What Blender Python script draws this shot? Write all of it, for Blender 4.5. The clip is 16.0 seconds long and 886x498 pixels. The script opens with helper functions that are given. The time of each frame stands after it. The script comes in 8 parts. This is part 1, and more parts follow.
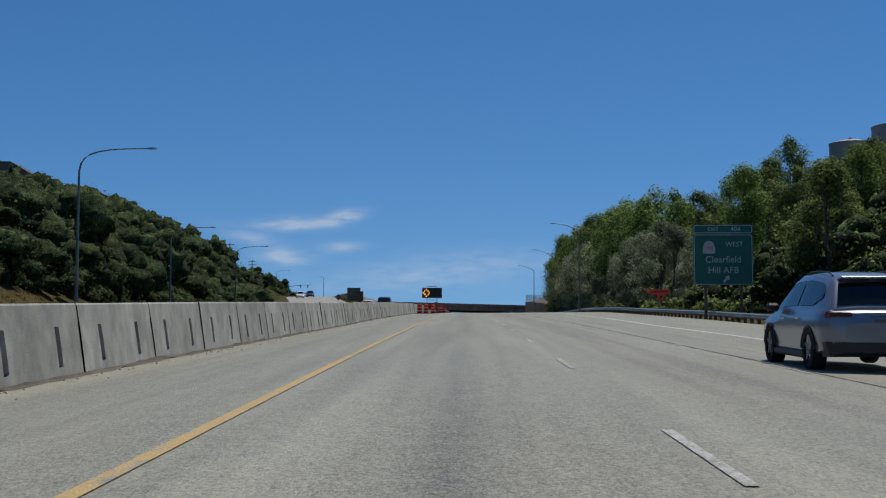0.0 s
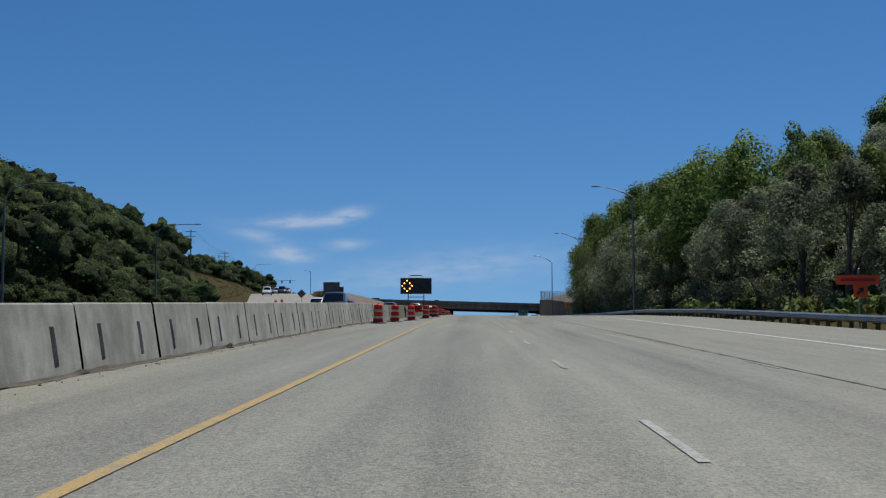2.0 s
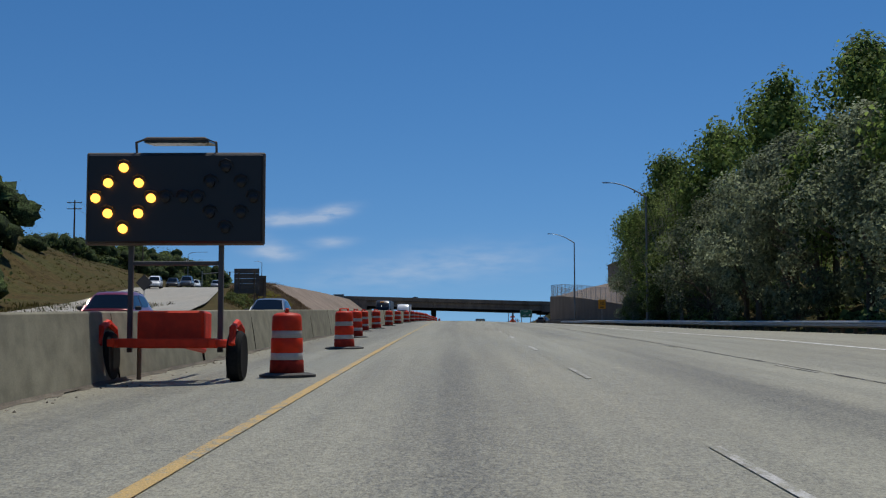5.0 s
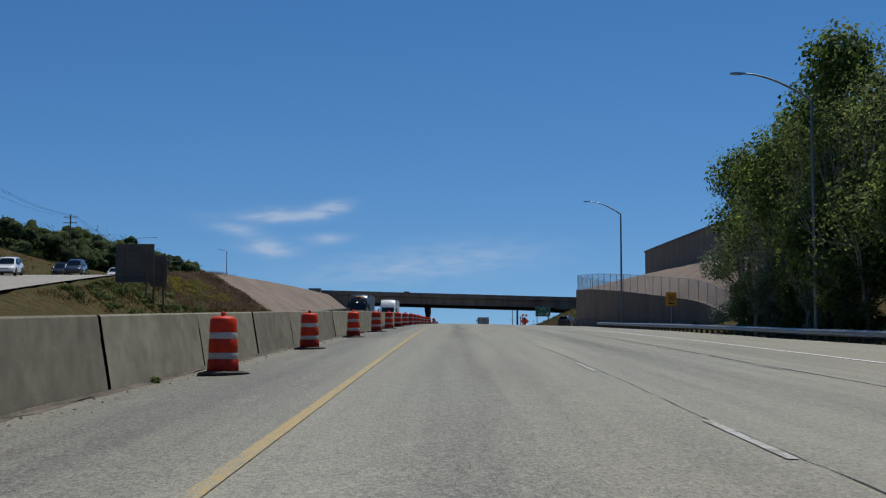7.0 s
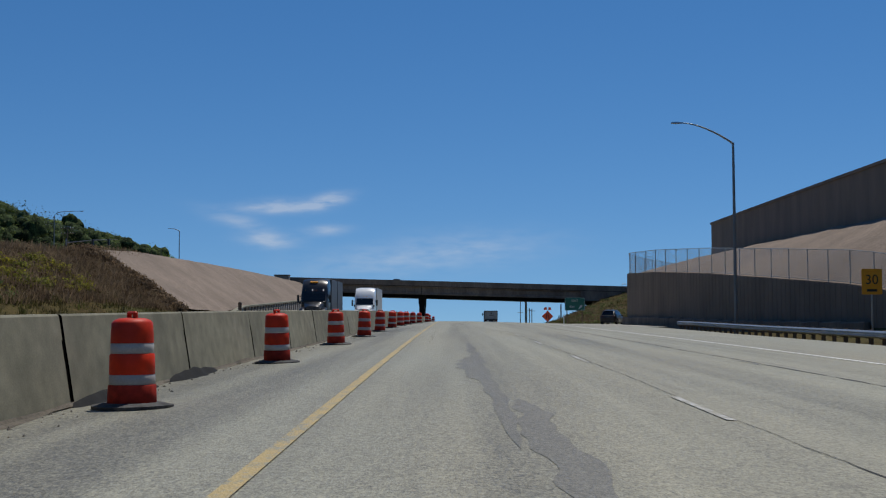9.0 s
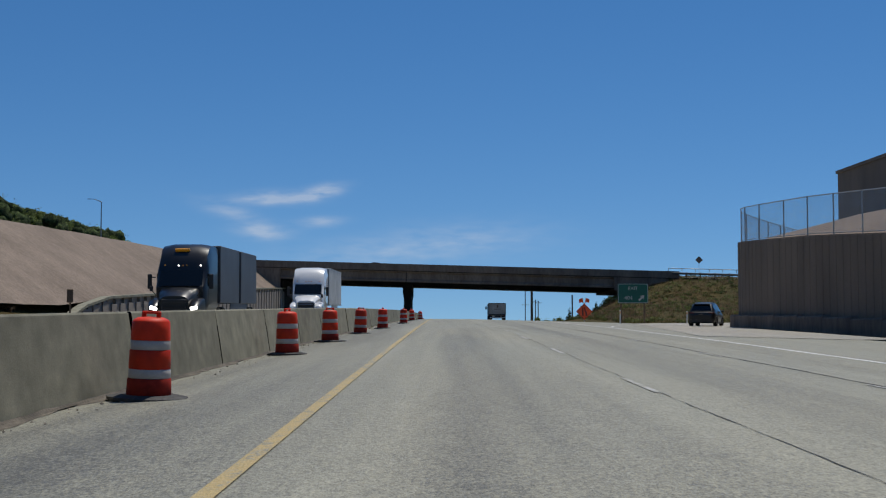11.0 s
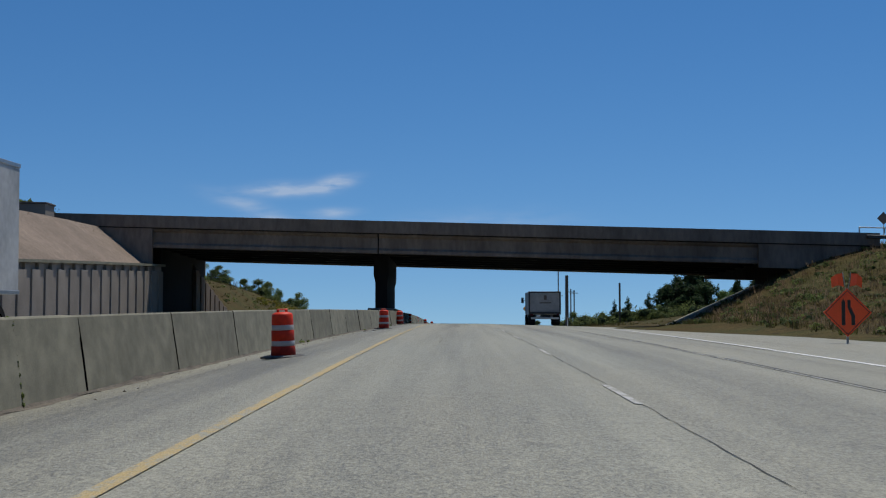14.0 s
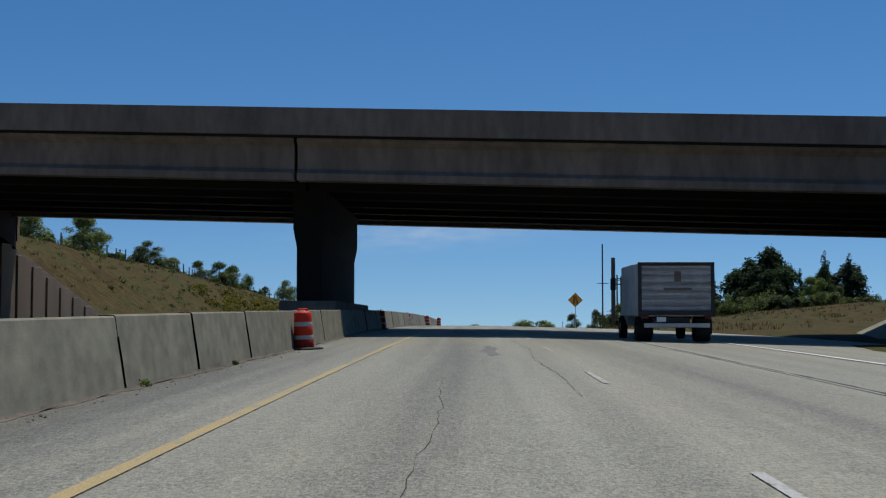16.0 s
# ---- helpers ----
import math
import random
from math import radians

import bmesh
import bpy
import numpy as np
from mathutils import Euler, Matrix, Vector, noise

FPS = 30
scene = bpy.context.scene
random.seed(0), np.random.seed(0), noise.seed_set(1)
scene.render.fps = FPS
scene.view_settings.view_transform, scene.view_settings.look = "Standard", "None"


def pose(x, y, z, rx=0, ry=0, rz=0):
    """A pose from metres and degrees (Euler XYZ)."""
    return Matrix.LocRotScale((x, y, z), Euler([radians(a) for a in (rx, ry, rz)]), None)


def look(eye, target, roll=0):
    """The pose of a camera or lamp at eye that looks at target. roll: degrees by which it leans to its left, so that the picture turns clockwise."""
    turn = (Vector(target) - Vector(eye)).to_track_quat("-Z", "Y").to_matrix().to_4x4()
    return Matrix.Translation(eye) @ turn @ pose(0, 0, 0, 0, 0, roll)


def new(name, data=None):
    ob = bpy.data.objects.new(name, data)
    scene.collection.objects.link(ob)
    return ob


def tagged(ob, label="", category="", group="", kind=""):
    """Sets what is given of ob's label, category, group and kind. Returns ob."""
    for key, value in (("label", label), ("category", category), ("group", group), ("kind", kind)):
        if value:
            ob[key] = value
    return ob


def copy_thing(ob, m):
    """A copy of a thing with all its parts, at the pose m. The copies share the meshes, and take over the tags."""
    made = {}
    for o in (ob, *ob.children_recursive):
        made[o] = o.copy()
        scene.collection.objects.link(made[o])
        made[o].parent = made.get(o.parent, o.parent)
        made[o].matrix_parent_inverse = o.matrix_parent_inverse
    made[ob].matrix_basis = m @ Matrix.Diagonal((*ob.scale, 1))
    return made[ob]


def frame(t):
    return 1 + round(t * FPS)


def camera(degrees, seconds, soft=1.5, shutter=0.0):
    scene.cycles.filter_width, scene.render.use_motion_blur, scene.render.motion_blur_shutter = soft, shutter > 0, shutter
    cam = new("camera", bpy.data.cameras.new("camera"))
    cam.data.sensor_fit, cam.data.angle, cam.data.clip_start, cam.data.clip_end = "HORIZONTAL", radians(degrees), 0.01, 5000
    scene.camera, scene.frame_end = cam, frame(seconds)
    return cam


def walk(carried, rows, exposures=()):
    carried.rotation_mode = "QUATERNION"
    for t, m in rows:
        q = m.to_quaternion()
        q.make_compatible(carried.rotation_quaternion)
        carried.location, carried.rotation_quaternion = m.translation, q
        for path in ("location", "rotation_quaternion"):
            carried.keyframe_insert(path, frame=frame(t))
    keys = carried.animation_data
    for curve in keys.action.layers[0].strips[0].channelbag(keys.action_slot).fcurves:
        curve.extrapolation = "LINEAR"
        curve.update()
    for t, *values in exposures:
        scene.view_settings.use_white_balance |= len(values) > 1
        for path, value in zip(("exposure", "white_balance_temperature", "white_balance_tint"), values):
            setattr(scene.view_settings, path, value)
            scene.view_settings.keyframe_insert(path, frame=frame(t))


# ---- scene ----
cam = camera(36.77, 16.0, soft=1.2)
PATH = [
    (0.0, pose(1.992, 0.000, 1.029, 94.967, 0.034, 0.956)),
    (0.5, pose(2.027, 15.032, 1.783, 95.068, 0.034, 0.962)),
    (1.0, pose(2.065, 29.931, 2.507, 95.064, 0.034, 1.121)),
    (1.5, pose(2.133, 44.700, 3.196, 94.838, 0.034, 1.193)),
    (2.0, pose(2.160, 59.356, 3.858, 94.864, 0.034, 1.162)),
    (2.5, pose(2.042, 73.931, 4.505, 94.930, 0.034, 1.085)),
    (3.0, pose(1.902, 88.452, 5.147, 95.037, 0.034, 0.838)),
    (3.5, pose(1.849, 102.939, 5.791, 95.030, 0.034, 0.657)),
    (4.0, pose(1.821, 117.402, 6.433, 94.964, 0.034, 0.575)),
    (4.2, pose(1.813, 123.181, 6.687, 94.916, 0.034, 0.526)),
    (6.3, pose(1.478, 183.825, 9.182, 94.702, 0.034, 0.505)),
    (6.5, pose(1.437, 189.611, 9.404, 94.734, 0.034, 0.385)),
    (7.0, pose(1.374, 204.100, 9.952, 94.622, 0.034, 0.371)),
    (7.5, pose(1.324, 218.646, 10.493, 94.376, 0.034, 0.399)),
    (8.0, pose(1.282, 233.264, 11.030, 94.494, 0.034, 0.414)),
    (8.5, pose(1.236, 247.943, 11.554, 94.487, 0.034, 0.388)),
    (9.0, pose(1.201, 262.653, 12.058, 94.247, 0.034, 0.333)),
    (9.2, pose(1.194, 268.535, 12.251, 94.197, 0.034, 0.377)),
    (11.3, pose(1.283, 329.415, 14.030, 93.870, 0.034, -0.091)),
    (11.5, pose(1.318, 335.131, 14.183, 93.931, 0.034, -0.277)),
    (12.0, pose(1.452, 349.416, 14.554, 93.809, 0.034, -0.268)),
    (12.5, pose(1.605, 363.720, 14.911, 93.743, 0.034, -0.158)),
    (13.0, pose(1.756, 378.067, 15.255, 93.734, 0.034, 0.018)),
    (13.5, pose(1.874, 392.478, 15.588, 93.655, 0.034, 0.297)),
    (14.0, pose(1.892, 406.985, 15.917, 93.513, 0.034, 0.578)),
    (14.5, pose(1.902, 421.576, 16.238, 93.356, 0.034, 0.835)),
    (15.0, pose(1.994, 436.192, 16.534, 93.387, 0.034, 1.022)),
    (15.5, pose(2.072, 450.775, 16.791, 93.170, 0.034, 1.249)),
    (16.0, pose(2.132, 465.306, 17.009, 93.091, 0.034, 1.393)),
]
walk(cam, PATH)

# ---- light ----
SUN_AZ, SUN_EL = radians(32), radians(69)  # azimuth from +y towards +x
world = bpy.data.worlds.new("world")
scene.world = world
world.use_nodes = True


def build_world():
    nt = world.node_tree
    nd, ln = nt.nodes, nt.links
    nd.clear()
    out = nd.new("ShaderNodeOutputWorld")
    bg = nd.new("ShaderNodeBackground")
    sky = nd.new("ShaderNodeTexSky")
    sky.sky_type = "NISHITA"
    sky.sun_disc = False
    sky.sun_elevation, sky.sun_rotation = SUN_EL, SUN_AZ
    sky.altitude, sky.air_density, sky.dust_density, sky.ozone_density = 1400, 1.0, 0.0, 5.0
    bg.inputs["Strength"].default_value = SKY
    # thin streaks of cirrus in fixed directions of the sky
    tc = nd.new("ShaderNodeTexCoord")
    sep = nd.new("ShaderNodeSeparateXYZ")
    ln.new(tc.outputs["Generated"], sep.inputs[0])

    def math_node(op, a, b):
        m = nd.new("ShaderNodeMath")
        m.operation = op
        for k, v in enumerate((a, b)):
            if isinstance(v, (int, float)):
                m.inputs[k].default_value = v
            else:
                ln.new(v, m.inputs[k])
        return m.outputs[0]

    u = math_node("DIVIDE", sep.outputs[0], sep.outputs[1])
    w = math_node("DIVIDE", sep.outputs[2], sep.outputs[1])
    comb = nd.new("ShaderNodeCombineXYZ")
    ln.new(math_node("MULTIPLY", u, 40.0), comb.inputs[0])
    ln.new(math_node("MULTIPLY", w, 150.0), comb.inputs[1])
    ns = nd.new("ShaderNodeTexNoise")
    ns.inputs["Scale"].default_value, ns.inputs["Detail"].default_value = 1.0, 6.0
    ln.new(comb.outputs[0], ns.inputs["Vector"])
    total = 0.0
    for cu, cw, su, sw, tilt, amount in CLOUDS:
        du = math_node("SUBTRACT", u, cu)
        dw = math_node("SUBTRACT", math_node("SUBTRACT", w, cw), math_node("MULTIPLY", du, tilt))
        a = math_node("POWER", math_node("ABSOLUTE", math_node("DIVIDE", du, su), 0), 2.0)
        b = math_node("POWER", math_node("ABSOLUTE", math_node("DIVIDE", dw, sw), 0), 2.0)
        g = math_node("EXPONENT", math_node("MULTIPLY", math_node("ADD", a, b), -1.0), 0)
        total = math_node("ADD", math_node("MULTIPLY", g, amount), total)
    ramp = nd.new("ShaderNodeMapRange")
    ramp.inputs["From Min"].default_value, ramp.inputs["From Max"].default_value = 0.22, 0.68
    ln.new(ns.outputs["Fac"], ramp.inputs["Value"])
    fac = math_node("MULTIPLY", total, ramp.outputs[0])
    front = math_node("GREATER_THAN", sep.outputs[1], 0.05)
    fac = math_node("MINIMUM", math_node("MULTIPLY", fac, front), 0.42)
    mix = nd.new("ShaderNodeMixRGB")
    ln.new(fac, mix.inputs[0])
    hs = nd.new("ShaderNodeHueSaturation")
    hs.inputs["Saturation"].default_value = 1.225
    ln.new(sky.outputs[0], hs.inputs["Color"])
    ln.new(hs.outputs[0], mix.inputs[1])
    # clear air at altitude: little whitening towards the horizon
    lift = nd.new("ShaderNodeVectorMath")
    lift.operation = "ADD"
    lift.inputs[1].default_value = (0, 0, 0.075)
    ln.new(tc.outputs["Generated"], lift.inputs[0])
    ln.new(lift.outputs[0], sky.inputs["Vector"])
    mix.inputs[2].default_value = (7.0, 7.4, 8.0, 1)
    ln.new(mix.outputs[0], bg.inputs["Color"])
    ln.new(bg.outputs[0], out.inputs[0])


SKY = 0.0870
# direction (x/y, z/y), spread, tilt and density of each streak
CLOUDS = [
    (-0.094, 0.1105, 0.014, 0.0046, 0.22, 1.0),
    (-0.130, 0.1065, 0.026, 0.0045, 0.03, 0.75),
    (-0.137, 0.0805, 0.017, 0.0048, -0.06, 0.62),
    (-0.095, 0.0885, 0.017, 0.0038, 0.05, 0.36),
    (-0.160, 0.0950, 0.024, 0.0060, -0.30, 0.3),
    (0.010, 0.0740, 0.060, 0.012, 0.05, 0.26),
    (-0.060, 0.0640, 0.060, 0.010, 0.05, 0.22),
]
build_world()
sun = new("sun", bpy.data.lights.new("sun", "SUN"))
sun.data.energy, sun.data.angle, sun.data.color = 3.45, radians(0.53), (1.0, 0.955, 0.87)
sun.matrix_world = look((0, 0, 0), (-math.sin(SUN_AZ) * math.cos(SUN_EL), -math.cos(SUN_AZ) * math.cos(SUN_EL), -math.sin(SUN_EL)))
scene.view_settings.exposure = 0.0


# ---- materials ----
def material(name, base, rough=0.8, metal=0.0, scale=4.0, vary=0.12, fine=60.0, fine_vary=0.1, bump=0.0, tint=None, per_object=0.0,
             spec=0.5, island=0.0, coat=0.0, stretch=(1, 1, 1), detail2=None, relief=0.02):
    """A principled surface with broad stains, fine grain and relief, in metres of the world."""
    mat = bpy.data.materials.new(name)
    mat.use_nodes = True
    nt = mat.node_tree
    nd, ln = nt.nodes, nt.links
    bs = nd["Principled BSDF"]
    bs.inputs["Roughness"].default_value = rough
    bs.inputs["Metallic"].default_value = metal
    bs.inputs["Specular IOR Level"].default_value = spec
    bs.inputs["Coat Weight"].default_value = coat
    geo = nd.new("ShaderNodeNewGeometry")
    mapping = nd.new("ShaderNodeMapping")
    mapping.inputs["Scale"].default_value = stretch
    ln.new(geo.outputs["Position"], mapping.inputs["Vector"])
    col = None
    rgb = nd.new("ShaderNodeRGB")
    rgb.outputs[0].default_value = (*base, 1)
    col = rgb.outputs[0]
    n1 = nd.new("ShaderNodeTexNoise")
    n1.inputs["Scale"].default_value, n1.inputs["Detail"].default_value = 1.0 / scale, 5.0
    ln.new(mapping.outputs[0], n1.inputs["Vector"])
    if tint:
        mr = nd.new("ShaderNodeMapRange")
        mr.inputs["From Min"].default_value, mr.inputs["From Max"].default_value = 0.42, 0.62
        ln.new(n1.outputs["Fac"], mr.inputs["Value"])
        mx = nd.new("ShaderNodeMixRGB")
        ln.new(mr.outputs[0], mx.inputs[0])
        ln.new(col, mx.inputs[1])
        mx.inputs[2].default_value = (*tint, 1)
        col = mx.outputs[0]

    def scaled(col, fac, amount):
        mr = nd.new("ShaderNodeMapRange")
        mr.inputs["From Min"].default_value, mr.inputs["From Max"].default_value = 0.3, 0.7
        mr.inputs["To Min"].default_value, mr.inputs["To Max"].default_value = 1 - amount, 1 + amount
        ln.new(fac, mr.inputs["Value"])
        mul = nd.new("ShaderNodeVectorMath")
        mul.operation = "SCALE"
        ln.new(col, mul.inputs[0])
        ln.new(mr.outputs[0], mul.inputs["Scale"])
        return mul.outputs[0]

    if vary:
        col = scaled(col, n1.outputs["Fac"], vary)
    n2 = nd.new("ShaderNodeTexNoise")
    n2.inputs["Scale"].default_value, n2.inputs["Detail"].default_value = fine, 3.0
    ln.new(geo.outputs["Position"], n2.inputs["Vector"])
    if fine_vary:
        col = scaled(col, n2.outputs["Fac"], fine_vary)
    if detail2:
        n3 = nd.new("ShaderNodeTexNoise")
        n3.inputs["Scale"].default_value, n3.inputs["Detail"].default_value = detail2[0], 4.0
        ln.new(mapping.outputs[0], n3.inputs["Vector"])
        col = scaled(col, n3.outputs["Fac"], detail2[1])
    if per_object:
        oi = nd.new("ShaderNodeObjectInfo")
        col = scaled(col, oi.outputs["Random"], per_object)
    if island:
        col = scaled(col, geo.outputs["Random Per Island"], island)
    ln.new(col, bs.inputs["Base Color"])
    if bump:
        bp = nd.new("ShaderNodeBump")
        bp.inputs["Strength"].default_value, bp.inputs["Distance"].default_value = bump, relief
        ln.new(n2.outputs["Fac"], bp.inputs["Height"])
        ln.new(bp.outputs[0], bs.inputs["Normal"])
    return mat


def glowing(name, color, strength):
    mat = bpy.data.materials.new(name)
    mat.use_nodes = True
    bs = mat.node_tree.nodes["Principled BSDF"]
    bs.inputs["Base Color"].default_value = (*color, 1)
    bs.inputs["Emission Color"].default_value = (*color, 1)
    bs.inputs["Emission Strength"].default_value = strength
    return mat


def leaf_material(name, base, light, vary=0.45):
    """Leaves that let some light through, each clump a little different."""
    mat = material(name, base, rough=0.62, scale=3.0, vary=0.2, fine=3.0, fine_vary=0.12, island=vary, per_object=0.18, tint=light, spec=0.12)
    nt = mat.node_tree
    nd, ln = nt.nodes, nt.links
    bs = nd["Principled BSDF"]
    tr = nd.new("ShaderNodeBsdfTranslucent")
    ln.new(bs.inputs["Base Color"].links[0].from_socket, tr.inputs[0])
    mx = nd.new("ShaderNodeMixShader")
    mx.inputs[0].default_value = 0.5
    ln.new(bs.outputs[0], mx.inputs[1])
    ln.new(tr.outputs[0], mx.inputs[2])
    ln.new(mx.outputs[0], nd["Material Output"].inputs[0])
    return mat


def paving(name, base, bands, paint=None, wear=0.5):
    """Worn concrete: dark drip bands along the lanes, drawn-out streaks, coarse and fine aggregate. Paint, where given, is worn through to it."""
    mat = bpy.data.materials.new(name)
    mat.use_nodes = True
    nt = mat.node_tree
    nd, ln = nt.nodes, nt.links
    bs = nd["Principled BSDF"]
    bs.inputs["Roughness"].default_value = 0.66
    bs.inputs["Specular IOR Level"].default_value = 0.5
    # warm-tinted sheen lobe, stronger at grazing angles
    bs.inputs["Sheen Weight"].default_value, bs.inputs["Sheen Roughness"].default_value = 0.22, 0.6
    bs.inputs["Sheen Tint"].default_value = (1.0, 0.94, 0.80, 1)
    geo = nd.new("ShaderNodeNewGeometry")
    sep = nd.new("ShaderNodeSeparateXYZ")
    ln.new(geo.outputs["Position"], sep.inputs[0])

    def calc(op, a, b=0.0):
        m = nd.new("ShaderNodeMath")
        m.operation = op
        for k, v in enumerate((a, b)):
            if isinstance(v, (int, float)):
                m.inputs[k].default_value = v
            else:
                ln.new(v, m.inputs[k])
        return m.outputs[0]

    def grain(scale, detail, stretch=(1, 1, 1), lo=0.3, hi=0.7):
        mp = nd.new("ShaderNodeMapping")
        mp.inputs["Scale"].default_value = stretch
        ln.new(geo.outputs["Position"], mp.inputs["Vector"])
        ns = nd.new("ShaderNodeTexNoise")
        ns.inputs["Scale"].default_value, ns.inputs["Detail"].default_value = scale, detail
        ln.new(mp.outputs[0], ns.inputs["Vector"])
        mr = nd.new("ShaderNodeMapRange")
        mr.inputs["From Min"].default_value, mr.inputs["From Max"].default_value = lo, hi
        mr.inputs["To Min"].default_value, mr.inputs["To Max"].default_value = -1.0, 1.0
        ln.new(ns.outputs["Fac"], mr.inputs["Value"])
        return mr.outputs[0]

    wob = calc("MULTIPLY", grain(0.05, 2.0), 0.12)
    x = calc("ADD", sep.outputs[0], wob)
    streak = grain(1.0, 4.0, (2.2, 0.035, 1))
    total = calc("ADD", 1.02, calc("MULTIPLY", streak, 0.17))
    total = calc("ADD", total, calc("MULTIPLY", grain(0.35, 4.0, (1, 0.3, 1)), 0.05))
    total = calc("ADD", total, calc("MULTIPLY", grain(5.0, 3.0, (1, 0.5, 1)), 0.08))
    for xc, w, amount, *start in bands:
        d = calc("DIVIDE", calc("SUBTRACT", x, xc), w)
        g = calc("EXPONENT", calc("MULTIPLY", calc("MULTIPLY", d, d), -1.0))
        g = calc("MULTIPLY", g, calc("ADD", 1.0, calc("MULTIPLY", grain(0.5, 3.0, (1.6, 0.06, 1)), 0.6)))
        if start:
            ramp = nd.new("ShaderNodeMapRange")
            ramp.inputs["From Min"].default_value, ramp.inputs["From Max"].default_value = start[0], start[0] + 90
            ramp.inputs["To Min"].default_value = 0.25
            ln.new(sep.outputs[1], ramp.inputs["Value"])
            g = calc("MULTIPLY", g, ramp.outputs[0])
        total = calc("SUBTRACT", total, calc("MULTIPLY", g, amount))
    coarse = grain(30.0, 2.0, (1, 0.45, 1), lo=0.36, hi=0.66)
    fine = grain(80.0, 2.0, (1, 0.4, 1), lo=0.34, hi=0.66)
    total = calc("ADD", total, calc("MULTIPLY", coarse, 0.26))
    total = calc("ADD", total, calc("MULTIPLY", fine, 0.30))
    # dark pits between the stones
    vo = nd.new("ShaderNodeTexVoronoi")
    vo.inputs["Scale"].default_value = 34.0
    drawn = nd.new("ShaderNodeMapping")
    drawn.inputs["Scale"].default_value = (1, 0.4, 1)
    ln.new(geo.outputs["Position"], drawn.inputs["Vector"])
    ln.new(drawn.outputs[0], vo.inputs["Vector"])
    pit = calc("LESS_THAN", vo.outputs["Distance"], 0.2)
    total = calc("SUBTRACT", total, calc("MULTIPLY", pit, 0.40))
    sc = nd.new("ShaderNodeVectorMath")
    sc.operation = "SCALE"
    sc.inputs[0].default_value = base
    ln.new(calc("MAXIMUM", total, 0.15), sc.inputs["Scale"])
    col = sc.outputs[0]
    # brownish dust drawn along the shoulders
    mx = nd.new("ShaderNodeMixRGB")
    mx.blend_type = "MULTIPLY"
    mx.inputs[0].default_value = 1.0
    hue = nd.new("ShaderNodeMixRGB")
    dust = calc("MULTIPLY", calc("ADD", grain(0.3, 3.0, (1, 0.15, 1)), 1.0), 0.5)
    ln.new(dust, hue.inputs[0])
    hue.inputs[1].default_value, hue.inputs[2].default_value = (1.04, 1.0, 0.92, 1), (0.985, 1.0, 0.99, 1)
    ln.new(col, mx.inputs[1])
    ln.new(hue.outputs[0], mx.inputs[2])
    col = mx.outputs[0]
    if paint:
        gone = calc("ADD", calc("MULTIPLY", grain(9.0, 5.0, (1, 0.35, 1), 0.3, 0.7), 0.55), calc("MULTIPLY", grain(0.4, 2.0, (1, 0.5, 1)), 0.35))
        gone = calc("ADD", gone, calc("MULTIPLY", coarse, 0.35))
        mr = nd.new("ShaderNodeMapRange")
        mr.inputs["From Min"].default_value, mr.inputs["From Max"].default_value = 0.75 - 1.5 * wear, 1.35 - 1.5 * wear
        ln.new(gone, mr.inputs["Value"])
        pm = nd.new("ShaderNodeMixRGB")
        ln.new(mr.outputs[0], pm.inputs[0])
        sp = nd.new("ShaderNodeVectorMath")
        sp.operation = "SCALE"
        sp.inputs[0].default_value = paint
        ln.new(calc("ADD", 1.0, calc("MULTIPLY", fine, 0.14)), sp.inputs["Scale"])
        ln.new(sp.outputs[0], pm.inputs[1])
        ln.new(col, pm.inputs[2])
        col = pm.outputs[0]
    ln.new(col, bs.inputs["Base Color"])
    bp = nd.new("ShaderNodeBump")
    bp.inputs["Strength"].default_value, bp.inputs["Distance"].default_value = 0.32, 0.012
    ln.new(calc("ADD", coarse, fine), bp.inputs["Height"])
    ln.new(bp.outputs[0], bs.inputs["Normal"])
    return mat


LANE_BANDS = [(1.75, 0.62, 0.25), (5.45, 0.58, 0.27), (8.8, 0.6, 0.10), (-1.7, 1.15, 0.42, 120), (-8.0, 0.6, 0.12), (-11.5, 0.6, 0.12)]
ROAD_BASE = (0.250, 0.241, 0.184)
pavement = paving("pavement", ROAD_BASE, LANE_BANDS)
ramp_pavement = paving("ramp_pavement", (0.31, 0.285, 0.235), [])
old_concrete = material("old_concrete", (0.372, 0.368, 0.325), 0.85, scale=0.9, vary=0.24, fine=40, fine_vary=0.12, bump=0.2, detail2=(3.2, 0.18), stretch=(1, 1, 0.8), per_object=0.08, spec=0.3)
smooth_concrete = material("smooth_concrete", (0.214, 0.204, 0.152), 0.85, scale=0.8, vary=0.18, fine=50, fine_vary=0.10, bump=0.15, detail2=(3.0, 0.17), stretch=(1, 1, 1.3), per_object=0.10, spec=0.25)
bridge_concrete = material("bridge_concrete", (0.192, 0.152, 0.120), 0.88, scale=2.2, vary=0.24, fine=25, fine_vary=0.1, bump=0.2, stretch=(1, 1, 0.3), detail2=(3.5, 0.16), spec=0.15)
wall_concrete = material("wall_concrete", (0.205, 0.162, 0.125), 0.9, scale=2.0, vary=0.15, fine=20, fine_vary=0.14, bump=0.4, stretch=(1, 1, 0.3), spec=0.2)
panel_concrete = material("panel_concrete", (0.30, 0.26, 0.22), 0.9, scale=2.5, vary=0.15, fine=20, fine_vary=0.12, bump=0.3, spec=0.2)
# near-black of the barrier joints, and shade painted into the sunk slots
slot_shade_joint_black = material("slot_shade_joint_black", (0.004, 0.004, 0.004), 0.95, vary=0.2, spec=0.0)
crack_tar = material("crack_tar", (0.035, 0.033, 0.03), 0.8, scale=0.8, vary=0.5)
patch = paving("patch", (0.135, 0.130, 0.110), [])
